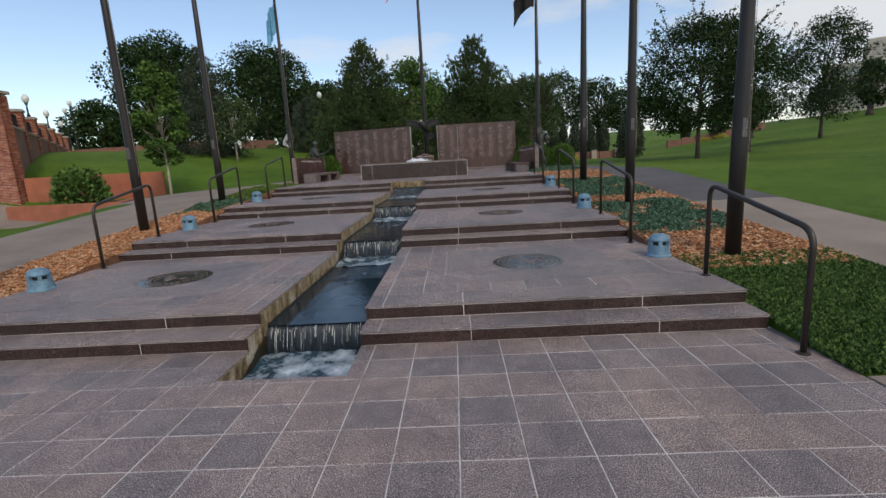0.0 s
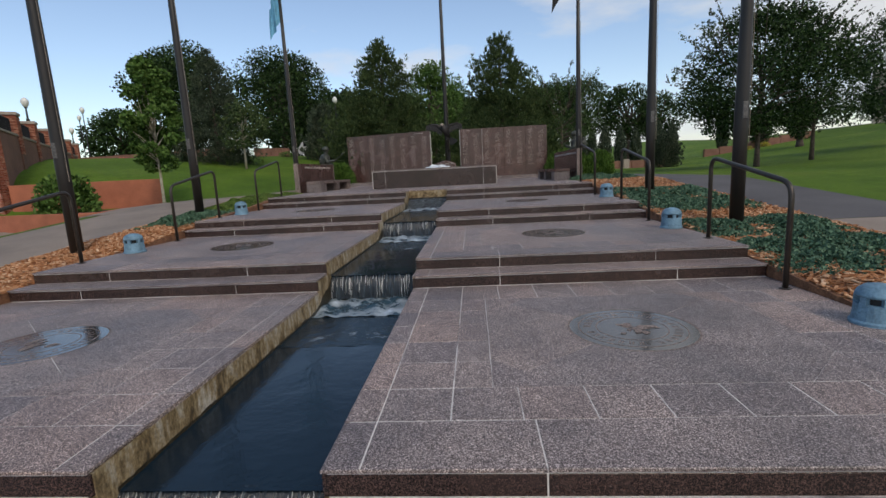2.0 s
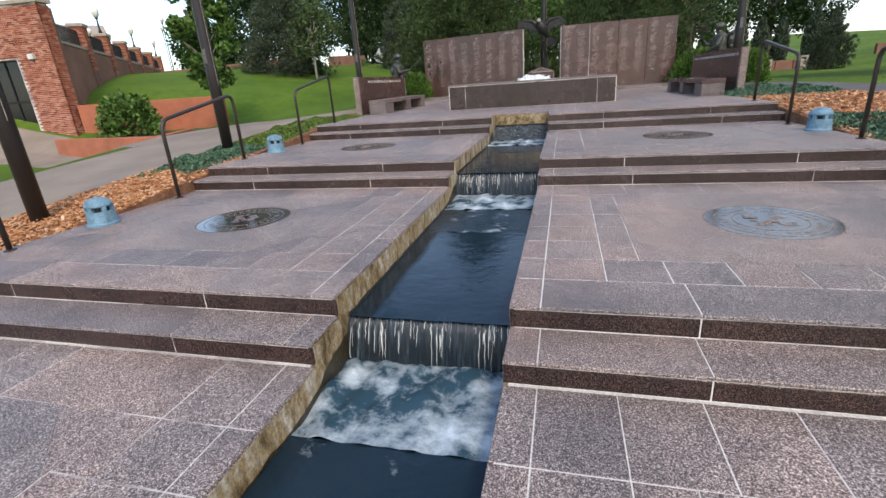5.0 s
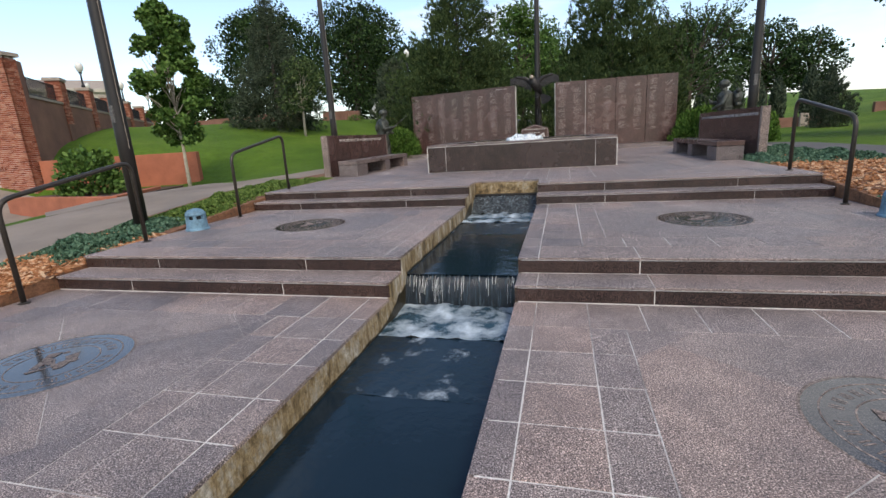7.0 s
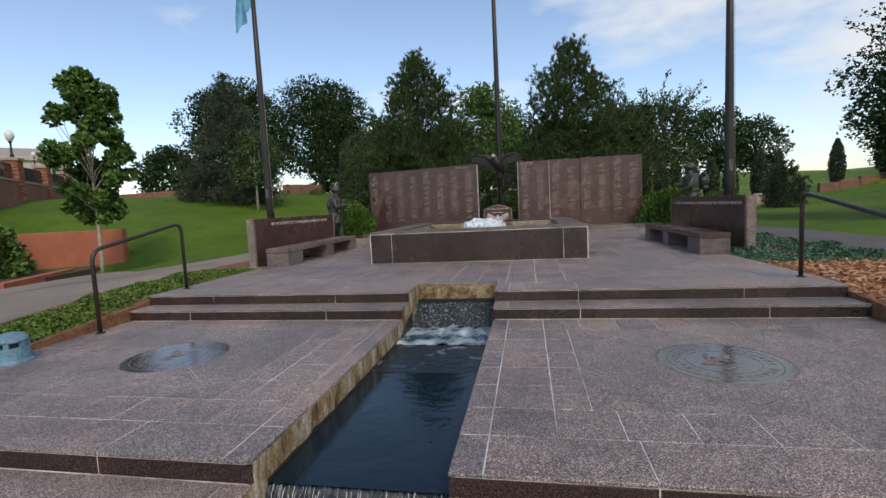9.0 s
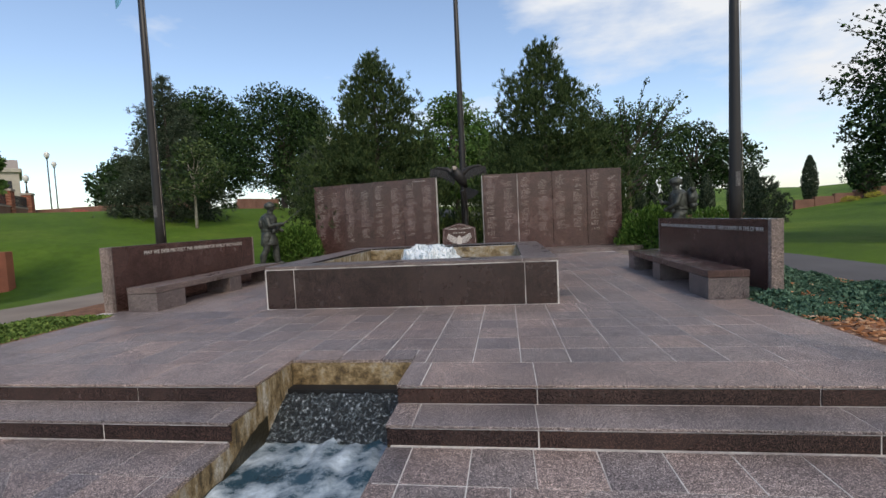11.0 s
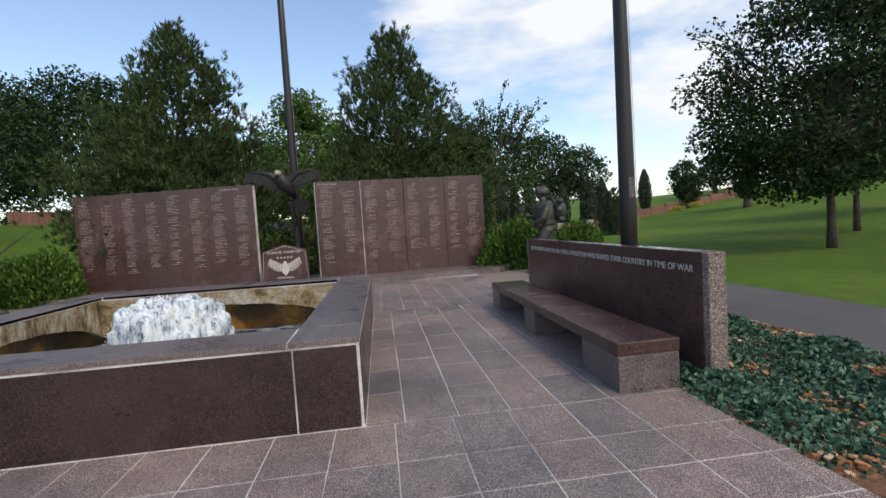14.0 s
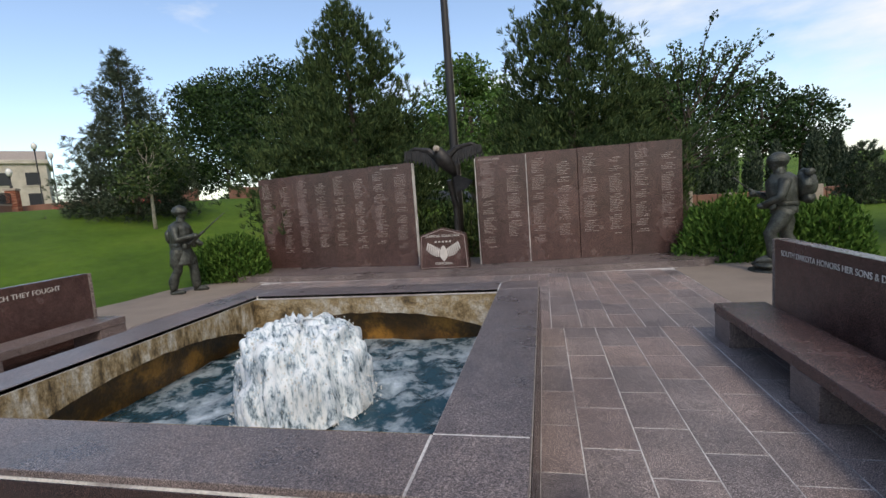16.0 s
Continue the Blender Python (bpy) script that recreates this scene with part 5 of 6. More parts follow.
# columnar junipers
for k, (x, y, h) in enumerate([(9.6, 54, 4.4), (11.5, 55, 4.6), (13.0, 56, 4.3), (14.7, 57, 4.8), (16.4, 57, 4.6), (18.4, 58, 4.4), (20.5, 57, 4.9), (22.4, 58, 4.6), (33.0, 68, 5.0)]):
    rs = np.random.RandomState(90 + k)
    t = thing("columnar_juniper", "narrow columnar dark green juniper", "tree", "columnar junipers", at=(x, y, ground_z(x, y) - 0.05))
    part("trunk", tube_bm([(0, 0, 0), (0, 0, h * 0.5)], [0.08, 0.04], 6), M_BARK, t)
    n = 4200
    u = rs.uniform(0, 1, n)
    a = rs.uniform(0, 6.283, n)
    rad = h * 0.15 * np.sin(np.pi * np.clip(0.18 + 0.8 * u, 0, 1)) ** 0.8 * rs.uniform(0.35, 1.08, n)
    P = np.stack([rad * np.cos(a), rad * np.sin(a), h * (0.04 + 0.96 * u)], 1)
    D = np.stack([np.cos(a) * 0.5, np.sin(a) * 0.5, np.ones(n)], 1) + rs.normal(size=(n, 3)) * 0.3
    ob = new("crown", leaf_mesh("crown", P, D, rs.uniform(0.7, 1.3, n) * 0.26, 0.4, M_SPRUCE))
    ob.parent = t
pine_tree(16.5, 44.7, 3.0, 3.0, "rounded dark juniper bush on the lawn", 18, M_SPRUCE, M_BARK, 0.01, 0.2, 16, "juniper_bush", power=0.45, per=24)
# shrubs round the plaza
shrub(-7.7, 28.2, 2.1, 1.6, 1.35, "rounded bright green shrub beside the bronze soldier", 31, M_SHRUB, 0.13, 2600)
shrub(4.75, 28.4, 2.3, 1.6, 1.5, "rounded bright green shrub beside the name wall", 32, M_SHRUB, 0.13, 2600)
shrub(6.5, 28.4, 1.8, 1.5, 1.25, "low bright green shrub behind the bronze soldier", 33, M_SHRUB, 0.13, 2400)
shrub(-1.6, 31.2, 3.6, 1.4, 1.7, "dark green hedge seen between the walls", 34, M_PINE, 0.14, 1300, "hedge")
shrub(-7.4, 33.0, 2.2, 1.8, 1.7, "dark green bush behind the name wall", 35, M_PINE, 0.15, 1200)
# beds beside the terraces
def in_bed(left, x, y):
    return (-7.3 < x < -5.97) if left else (2.97 < x < 5.16)


def chips(name, left, y0, y1, count, seed, label):
    rs = np.random.RandomState(seed)
    x = rs.uniform(-7.45, -6.06, count) if left else rs.uniform(3.05, 5.15, count)
    y = rs.uniform(y0, y1, count)
    v, f = [], []
    for px, py, a, tilt, L, w in zip(x, y, rs.uniform(0, 6.28, count), rs.normal(size=count) * 0.35, rs.uniform(0.025, 0.085, count), rs.uniform(0.014, 0.034, count)):
        z = ground_z(px, py) + 0.045 + rs.uniform(0, 0.035)
        c, s = math.cos(a), math.sin(a)
        k = len(v)
        for lz in (0, -0.012):
            for lx, ly in ((-L, -w), (L, -w * 0.7), (L * 0.9, w), (-L * 0.85, w * 0.8)):
                v.append((px + (lx * c - ly * s) * 0.6, py + (lx * s + ly * c) * 0.6, z + lx * tilt * 0.5 + lz))
        f += [(k, k + 1, k + 2, k + 3), (k, k + 4, k + 5, k + 1), (k + 1, k + 5, k + 6, k + 2), (k + 2, k + 6, k + 7, k + 3), (k + 3, k + 7, k + 4, k)]
    me = bpy.data.meshes.new(name)
    me.from_pydata(v, [], f)
    me.materials.append(M_MULCH)
    return tagged(new(name, me), label, "mulch", kind="stuff")


def bed_soil(left, y0, y1):
    bm = bmesh.new()
    a, b2 = (-7.5, -6.06) if left else (3.026, 5.17)
    rows = []
    n = int((y1 - y0) / 0.4)
    for i in range(n + 1):
        y = y0 + (y1 - y0) * i / n
        row = [bm.verts.new((a + (b2 - a) * q / 4, y, ground_z(a + (b2 - a) * q / 4, y) + 0.05)) for q in range(5)]
        # a skirt down beside the terraces
        low = bm.verts.new((b2 if left else a, y, row[-1 if left else 0].co.z - 0.5))
        rows.append(row + [low] if left else [low] + row)
    for p, q in zip(rows, rows[1:]):
        for i in range(5):
            bm.faces.new((p[i], p[i + 1], q[i + 1], q[i]))
    return structure(finish("bed_soil", bm, M_MULCHSOIL), "brown wood-chip soil of the planting bed", "planting bed")


M_MULCHSOIL = plain("mulch_soil", (0.26, 0.12, 0.06), 0.95, scale=9, depth=0.6, fine=45)
bed_soil(False, 5.7, 24.0)
bed_soil(True, 3.0, 24.0)
chips("wood_chips", False, 5.7, 13.2, 13000, 1, "loose orange-brown wood chips in the bed")
chips("wood_chips", True, 5.0, 13.2, 12000, 2, "loose orange-brown wood chips in the bed")
chips("wood_chips", False, 13.2, 24.0, 7000, 3, "loose orange-brown wood chips in the bed")


def cover(name, x0, x1, y0, y1, count, seed, mat, label, h=0.1, leaf=0.06, gap=0.0):
    """Low creeping plants with a ragged edge."""
    rs = np.random.RandomState(seed)
    x, y = rs.uniform(x0, x1, count), rs.uniform(y0, y1, count)
    keep, zz = [], []
    for a, b2 in zip(x, y):
        e = min((a - x0) / 0.3, (x1 - a) / 0.3, (b2 - y0) / 0.6, (y1 - b2) / 0.6, 1.0)
        v = 0.55 + 0.9 * noise.noise((a * 1.7, b2 * 1.7, seed)) + 0.35 * noise.noise((a * 6, b2 * 6, seed))
        keep.append(v * e > gap + 0.12)
        zz.append(ground_z(a, b2) + 0.05 + h * max(min(v, 1.2), 0.1) * e)
    keep = np.array(keep)
    P = np.stack([x, y, np.array(zz) * 1.0], 1)[keep]
    P[:, 2] -= rs.uniform(0, 0.05, len(P))
    D = rs.normal(size=P.shape) + np.array((0, 0, 0.5))
    ob = new(name, leaf_mesh(name, P, D, rs.uniform(0.6, 1.4, len(P)) * leaf, 0.6, mat))
    return tagged(ob, label, "groundcover", kind="stuff")


cover("groundcover", 2.98, 5.16, 7.4, 10.6, 26000, 5, M_COVER, "blue-green creeping groundcover in the bed", 0.14, 0.052)
cover("groundcover", 2.98, 5.16, 11.0, 14.6, 20000, 6, M_COVER, "blue-green creeping groundcover in the bed", 0.13, 0.056)
cover("groundcover", 2.98, 5.16, 17.4, 22.5, 44000, 7, M_COVER, "blue-green creeping groundcover beside the slab", 0.13, 0.052, -0.2)
cover("groundcover", -7.4, -6.1, 11.7, 14.2, 14000, 8, M_COVER, "blue-green creeping groundcover in the bed", 0.14, 0.055)
cover("groundcover", -7.4, -6.1, 13.8, 18.6, 24000, 9, M_COVER_Y, "yellow-green creeping groundcover in the bed", 0.12, 0.055, -0.1)


def grass(name, x0, x1, y0, y1, count, seed, label, h=0.09):
    rs = np.random.RandomState(seed)
    x, y = rs.uniform(x0, x1, count), rs.uniform(y0, y1, count)
    z = np.array([ground_z(a, b2) for a, b2 in zip(x, y)]) + 0.03 + h * 0.3
    P = np.stack([x, y, z], 1)
    D = np.array((0, 0, 1.0)) + rs.normal(size=P.shape) * 0.5
    ob = new(name, leaf_mesh(name, P, D, rs.uniform(0.6, 1.3, count) * h, 0.5, M_TURF))
    return tagged(ob, label, "grass", kind="stuff")


grass("grass", 3.04, 5.17, 3.25, 6.3, 34000, 11, "thick dark green turf at the edge of the paving", 0.07)
structure(finish("pavement_south_east", prism_bm([(3.065, -5), (5.18, -5), (5.18, 3.2), (3.065, 3.2)], -0.4, 0.012, bevel=0.004), M_CONCRETE), "pale concrete pavement beside the granite plaza", "pavement")

for k in range(6):
    x = -30 + 5.2 * k
    shrub(x, 60 + 1.5 * (k % 2), 5.6, 1.6, 1.5 + 0.4 * (k % 3), "dark green hedge on the far side of the drive", 400 + k, M_LEAF, 0.26, 110, "hedge", aspect=0.6)

# ---- medallions ----
def medallion(cx, cy, z, turn):
    m = thing("medallion", "round polished dark stone medallion with carved rings", "medallion", "floor medallions", at=(cx, cy, z), turn=turn)
    bm = bmesh.new()
    add_lathe(bm, [(MED_R - 0.012, -0.03), (MED_R - 0.012, 0.0)], 64)
    part("disc", bm, M_MEDAL, m)

    def ring(r0, r1, mat, lab):
        b = bmesh.new()
        n = 72
        loops = []
        for r, z in ((r0, -0.02), (r0, 0.0015), (r1, 0.0015), (r1, -0.02)):
            loops.append([b.verts.new((r * math.cos(2 * math.pi * k / n), r * math.sin(2 * math.pi * k / n), z)) for k in range(n)])
        for p, q in zip(loops, loops[1:]):
            for k in range(n):
                b.faces.new((p[k], q[k], q[(k + 1) % n], p[(k + 1) % n]))
        bmesh.ops.recalc_face_normals(b, faces=b.faces)
        part("carved_ring", b, mat, m, lab)
    ring(MED_R - 0.013, MED_R + 0.003, M_SLABEDGE, "pale rim")
    ring(0.41, 0.418, M_SLABEDGE, "thin carved ring")
    ring(0.27, 0.278, M_SLABEDGE, "thin carved ring")
    b = bmesh.new()
    r = random.Random(int(cx * 10 + cy))
    for k in range(30):
        if k % 8 == 7:
            continue
        a = 2 * math.pi * k / 30
        rad, tx, ty = 0.345, (-math.sin(a), math.cos(a)), (math.cos(a), math.sin(a))
        for s in range(2):
            o = (s - 0.5) * 0.022
            vs = [b.verts.new((ty[0] * (rad + p) + tx[0] * (o + q), ty[1] * (rad + p) + tx[1] * (o + q), 0.001)) for p, q in ((-0.03, -0.005), (-0.03, 0.005), (0.03, 0.005), (0.03, -0.005))]
            b.faces.new(vs)
    bmesh.ops.recalc_face_normals(b, faces=b.faces)
    tagged(part("carved_letters", b, M_SLABEDGE, m), "worn carved letters round the ring", kind="stuff")
    b = bmesh.new()
    for k in range(11):
        a = r.uniform(0, 6.28)
        d = r.uniform(0.02, 0.17)
        c = (d * math.cos(a), d * math.sin(a))
        w, h, t = r.uniform(0.015, 0.05), r.uniform(0.02, 0.08), r.uniform(0, 3)
        vs = [b.verts.new((c[0] + x * math.cos(t) - y * math.sin(t), c[1] + x * math.sin(t) + y * math.cos(t), 0.001 + 0.0003 * k)) for x, y in ((-w, -h), (w, -h * 0.6), (w * 0.7, h), (-w * 0.5, h * 0.8))]
        b.faces.new(vs)
    part("carved_emblem", b, M_SLABEDGE, m, "worn carved emblem")


for k, (cx, cy, z) in enumerate(MEDALS):
    medallion(cx, cy, z, 40 * k)


# ---- statues ----
def soldier(x, y, z, turn, pack, label, name):
    """A bronze figure, all one plain mesh: boots, coat, arms, rifle, head and helmet."""
    bm = bmesh.new()
    B = lambda at, size, s: add_blob(bm, at, size, s, 0.12, 2)
    stride = 0.17 if pack else 0.15
    for s, fy in ((-1, stride), (1, -stride)):
        hip, knee, foot = (s * 0.11, 0.0, 0.92), (s * 0.13, fy * 0.6 + (0.09 if pack and fy > 0 else 0.05), 0.56 if pack and fy > 0 else 0.5), (s * 0.14, fy, 0.16 if pack and fy > 0 else 0.08)
        add_tube(bm, [hip, (s * 0.13, fy * 0.45 + 0.03, 0.7), knee, (s * 0.14, fy * 0.9, 0.3), foot], [0.125, 0.115, 0.085, 0.09, 0.06], 12)
        B((s * 0.145, fy + 0.07, 0.135 if pack and fy > 0 else 0.055), (0.06, 0.155, 0.065), 3 + s)
    if not pack:
        add_tube(bm, [(0, 0, 0.6), (0, 0, 0.72), (0, 0, 0.98), (0, 0.01, 1.1)], [0.215, 0.205, 0.175, 0.17], 16)
    add_tube(bm, [(0, 0, 0.86), (0, 0, 1.0), (0, 0.02, 1.2), (0, 0.04, 1.38), (0, 0.05, 1.48)], [0.17, 0.165, 0.2, 0.2, 0.1], 14)
    add_tube(bm, [(0, 0, 0.98), (0, 0, 1.04)], [0.185, 0.185], 14)
    add_tube(bm, [(0, 0.05, 1.45), (0, 0.07, 1.58)], [0.07, 0.065], 10)
    B((0, 0.09, 1.63), (0.085, 0.1, 0.115), 6)
    bmesh.ops.create_uvsphere(bm, u_segments=18, v_segments=10, radius=1.0, matrix=Matrix.Translation((0, 0.075, 1.69)) @ Matrix.Diagonal((0.118, 0.14, 0.115, 1)))
    add_tube(bm, [(0, 0.08, 1.66), (0, 0.08, 1.685)], [0.128, 0.12], 18)
    for s in (-1, 1):
        sh = (s * 0.21, 0.03, 1.38)
        el = (s * 0.3, 0.1, 1.12)
        hand_at = (0.12, 0.36, 1.18) if s > 0 else (-0.16, 0.3, 1.0)
        add_tube(bm, [sh, el, hand_at], [0.085, 0.07, 0.045], 10)
        B(hand_at, (0.05, 0.055, 0.05), 8 + s)
    # rifle: raised before the coat, or carried low beside the pack
    if pack:
        add_tube(bm, [(0.2, -0.1, 0.95), (0.16, 0.2, 1.1), (0.12, 0.42, 1.26)], [0.045, 0.032, 0.026], 8)
        add_tube(bm, [(0.12, 0.42, 1.26), (0.08, 0.62, 1.46)], [0.014, 0.011], 8)
    else:
        add_tube(bm, [(0.1, 0.0, 0.86), (0.06, 0.26, 1.06), (0.04, 0.5, 1.26)], [0.05, 0.032, 0.026], 8)
        add_tube(bm, [(0.04, 0.5, 1.26), (0.0, 0.9, 1.6)], [0.014, 0.01], 8)
    for s in (-1, 1):
        add_box(bm, s * 0.16 - 0.05, s * 0.16 + 0.05, 0.13, 0.21, 0.93, 1.05, bevel=0.012)
    if pack:
        B((0, -0.25, 1.28), (0.19, 0.14, 0.22), 12)
        B((0, -0.27, 1.08), (0.17, 0.1, 0.09), 14)
        add_tube(bm, [(-0.22, -0.26, 1.47), (0.22, -0.26, 1.47)], 0.06, 10)
        B((-0.05, 0.22, 0.05), (0.24, 0.2, 0.085), 21)
        B((0.0, 0.1, -0.05), (0.33, 0.36, 0.08), 22)
    else:
        B((0, -0.16, 1.2), (0.13, 0.07, 0.16), 12)
    k = 1.17
    bmesh.ops.scale(bm, vec=(k * 1.07, k * 1.07, k), verts=bm.verts)
    # folds and dents of cloth and cast metal
    bmesh.ops.subdivide_edges(bm, edges=[e for e in bm.edges if e.calc_length() > 0.07], cuts=2, use_grid_fill=True)
    bm.normal_update()
    for v in bm.verts:
        p = v.co
        v.co = p + v.normal * (0.02 * noise.noise((p.x * 9, p.y * 9, p.z * 5)) + 0.012 * noise.noise((p.x * 22, p.y * 22, p.z * 16)))
    ob = finish(name, bm, M_BRONZE, True)
    ob.matrix_basis = pose(x, y, z, 0, 0, turn)
    tagged(ob, label, "statue", "bronze soldiers")


soldier(-7.8, 26.5, PLAZA - 0.02, -75, False, "bronze soldier statue in coat and helmet holding a rifle", "soldier_statue")
soldier(5.0, 26.7, PLAZA + 0.06, 78, True, "bronze soldier statue with a pack striding forward", "soldier_statue")

# eagle on its post
eagle = thing("eagle_sculpture", "dark bronze eagle with spread wings on a post", "sculpture", at=(-1.68, 28.5, WALL_FOOT))
part("post", tube_bm([(0.2, 0.35, 0), (0.2, 0.35, 1.4), (0.1, 0.15, 2.1)], [0.09, 0.08, 0.07], 10), M_EAGLE, eagle)
bm = bmesh.new()
add_tube(bm, [(0.28, 0.12, 2.2), (0.16, 0.05, 2.4), (0.02, -0.02, 2.62), (-0.06, -0.08, 2.78), (-0.1, -0.14, 2.86), (-0.12, -0.24, 2.83)], [0.05, 0.15, 0.2, 0.15, 0.09, 0.03], 12)
part("body", bm, M_EAGLE, eagle, smooth=True)
bm = bmesh.new()
add_blob(bm, (-0.1, -0.15, 2.87), (0.09, 0.12, 0.085), 3, 0.1)
add_tube(bm, [(-0.11, -0.25, 2.87), (-0.115, -0.32, 2.84), (-0.115, -0.33, 2.79)], [0.035, 0.025, 0.008], 8)
part("head", bm, M_STONECAP, eagle, "weathered pale eagle head", smooth=True)
for s in (-1, 1):
    bm = bmesh.new()
    lead = [(0.06, 2.66), (0.25, 2.84), (0.48, 2.95), (0.75, 2.93), (0.98, 2.84)]
    trail = []
    for k in range(9):
        u = 1 - k / 8
        x, z = 0.16 + 0.84 * u, 2.36 + 0.3 * u + 0.1 * math.sin(u * 3.1)
        trail += [(x + 0.03, z - 0.05 - 0.06 * u), (x - 0.03, z + 0.02)]
    plate(bm, [(s * x, z) for x, z in lead + trail], 0.06, 0.1)
    add_tube(bm, [(s * 0.08, 0, 2.62), (s * 0.35, 0.04, 2.86), (s * 0.72, 0.07, 2.94), (s * 1.0, 0.09, 2.84)], [0.1, 0.075, 0.045, 0.015], 8)
    bmesh.ops.recalc_face_normals(bm, faces=bm.faces)
    wing = part("wing", bm, M_EAGLE, eagle)
    for k in range(14):
        u = k / 13
        x = 0.14 + 0.8 * u
        bm = bmesh.new()
        plate(bm, [(s * (x - 0.03), 2.82 + 0.08 * u), (s * (x + 0.03), 2.84 + 0.07 * u), (s * (x + 0.045), 2.5 + 0.22 * u), (s * (x - 0.005), 2.48 + 0.22 * u)], 0.03 - 0.012 * (k % 2), 0.062)
        bmesh.ops.recalc_face_normals(bm, faces=bm.faces)
        part("feather", bm, M_EAGLE, wing)
bm = bmesh.new()
for k in range(7):
    a = radians(-28 + 56 * k / 6)
    root, tip = Vector((0.26, 0.1, 2.22)), Vector((0.32 + 0.42 * math.sin(a + 0.55), 0.02, 2.22 - 0.42 * math.cos(a + 0.55)))
    sd = Vector((0.05, 0, 0.03))
    bm.faces.new([bm.verts.new(root - sd * 0.5), bm.verts.new(root + sd * 0.5), bm.verts.new(tip + sd), bm.verts.new(tip - sd)])
bmesh.ops.solidify(bm, geom=bm.faces[:], thickness=0.015)
part("tail", bm, M_EAGLE, eagle)


# ---- flags ----
def flag(x, y, ztop, w, h, droop, stripes, label, turn, seed):
    """A limp flag: cloth gathered in folds below its upper corner."""
    t = thing("flag", label, "flag", at=(x, y, ztop), turn=turn)
    nx, nz = 26, 26
    for si, (v0, v1, u0, u1, mat, nm) in enumerate(stripes):
        bm = bmesh.new()
        rows = []
        for i in range(int(nx * u0), int(nx * u1) + 1):
            u = i / nx
            col = []
            for j in range(int(nz * v0), int(nz * v1) + 1):
                v = j / nz
                f = 0.11 * math.sin(u * 11 + v * 2.5 + seed) * (0.25 + u) + 0.05 * math.sin(u * 23 + seed * 2)
                col.append(bm.verts.new((u * w * (1 - 0.35 * droop), f, -v * h - droop * u * u * w * 0.9 - 0.1 * droop * u)))
            rows.append(col)
        for a, b2 in zip(rows, rows[1:]):
            for j in range(len(a) - 1):
                bm.faces.new((a[j], a[j + 1], b2[j + 1], b2[j]))
        bmesh.ops.recalc_face_normals(bm, faces=bm.faces)
        part(nm, bm, mat, t, smooth=True)
    return t


M_SKYFLAG = plain("light_blue_cloth", (0.16, 0.42, 0.62), 0.8)
M_BLACKFLAG = plain("black_cloth", (0.012, 0.012, 0.014), 0.85)
M_REDCLOTH, M_WHITECLOTH, M_NAVYCLOTH = plain("red_cloth", (0.5, 0.03, 0.04), 0.8), plain("white_cloth", (0.75, 0.75, 0.74), 0.8), plain("navy_cloth", (0.02, 0.03, 0.12), 0.8)
flag(-7.14, 21.0, 8.75, 0.75, 1.15, 0.9, [(0, 1, 0, 1, M_SKYFLAG, "cloth")], "light blue flag hanging limp from its pole", 185, 1.0)
fl = flag(3.72, 20.7, 8.75, 1.25, 0.9, 0.7, [(0, 1, 0, 1, M_BLACKFLAG, "cloth")], "black flag with a white emblem on its pole", 190, 2.0)
part("white_emblem", prism_bm([(0.28, -0.16), (0.6, -0.16), (0.6, 0.16), (0.28, 0.16)], 0, 0.01), M_WHITECLOTH, fl).matrix_basis = pose(0.05, -0.2, -0.75, 90, 0, 0)
st = [(k / 13 - 0.0001 * (k > 0), (k + 1) / 13, 0.4 if k < 7 else 0.0, 1.0, M_REDCLOTH if k % 2 == 0 else M_WHITECLOTH, "stripe") for k in range(13)]
st = [(round(a * 26) / 26, round(b2 * 26) / 26, round(c * 26) / 26, d, m, nm) for a, b2, c, d, m, nm in st]
flag(-1.72, 29.9, 15.0, 2.6, 1.7, 0.9, st + [(0, 14 / 26, 0, 10 / 26, M_NAVYCLOTH, "canton")], "red white and blue striped flag hanging from the tall pole", 186, 0.4)


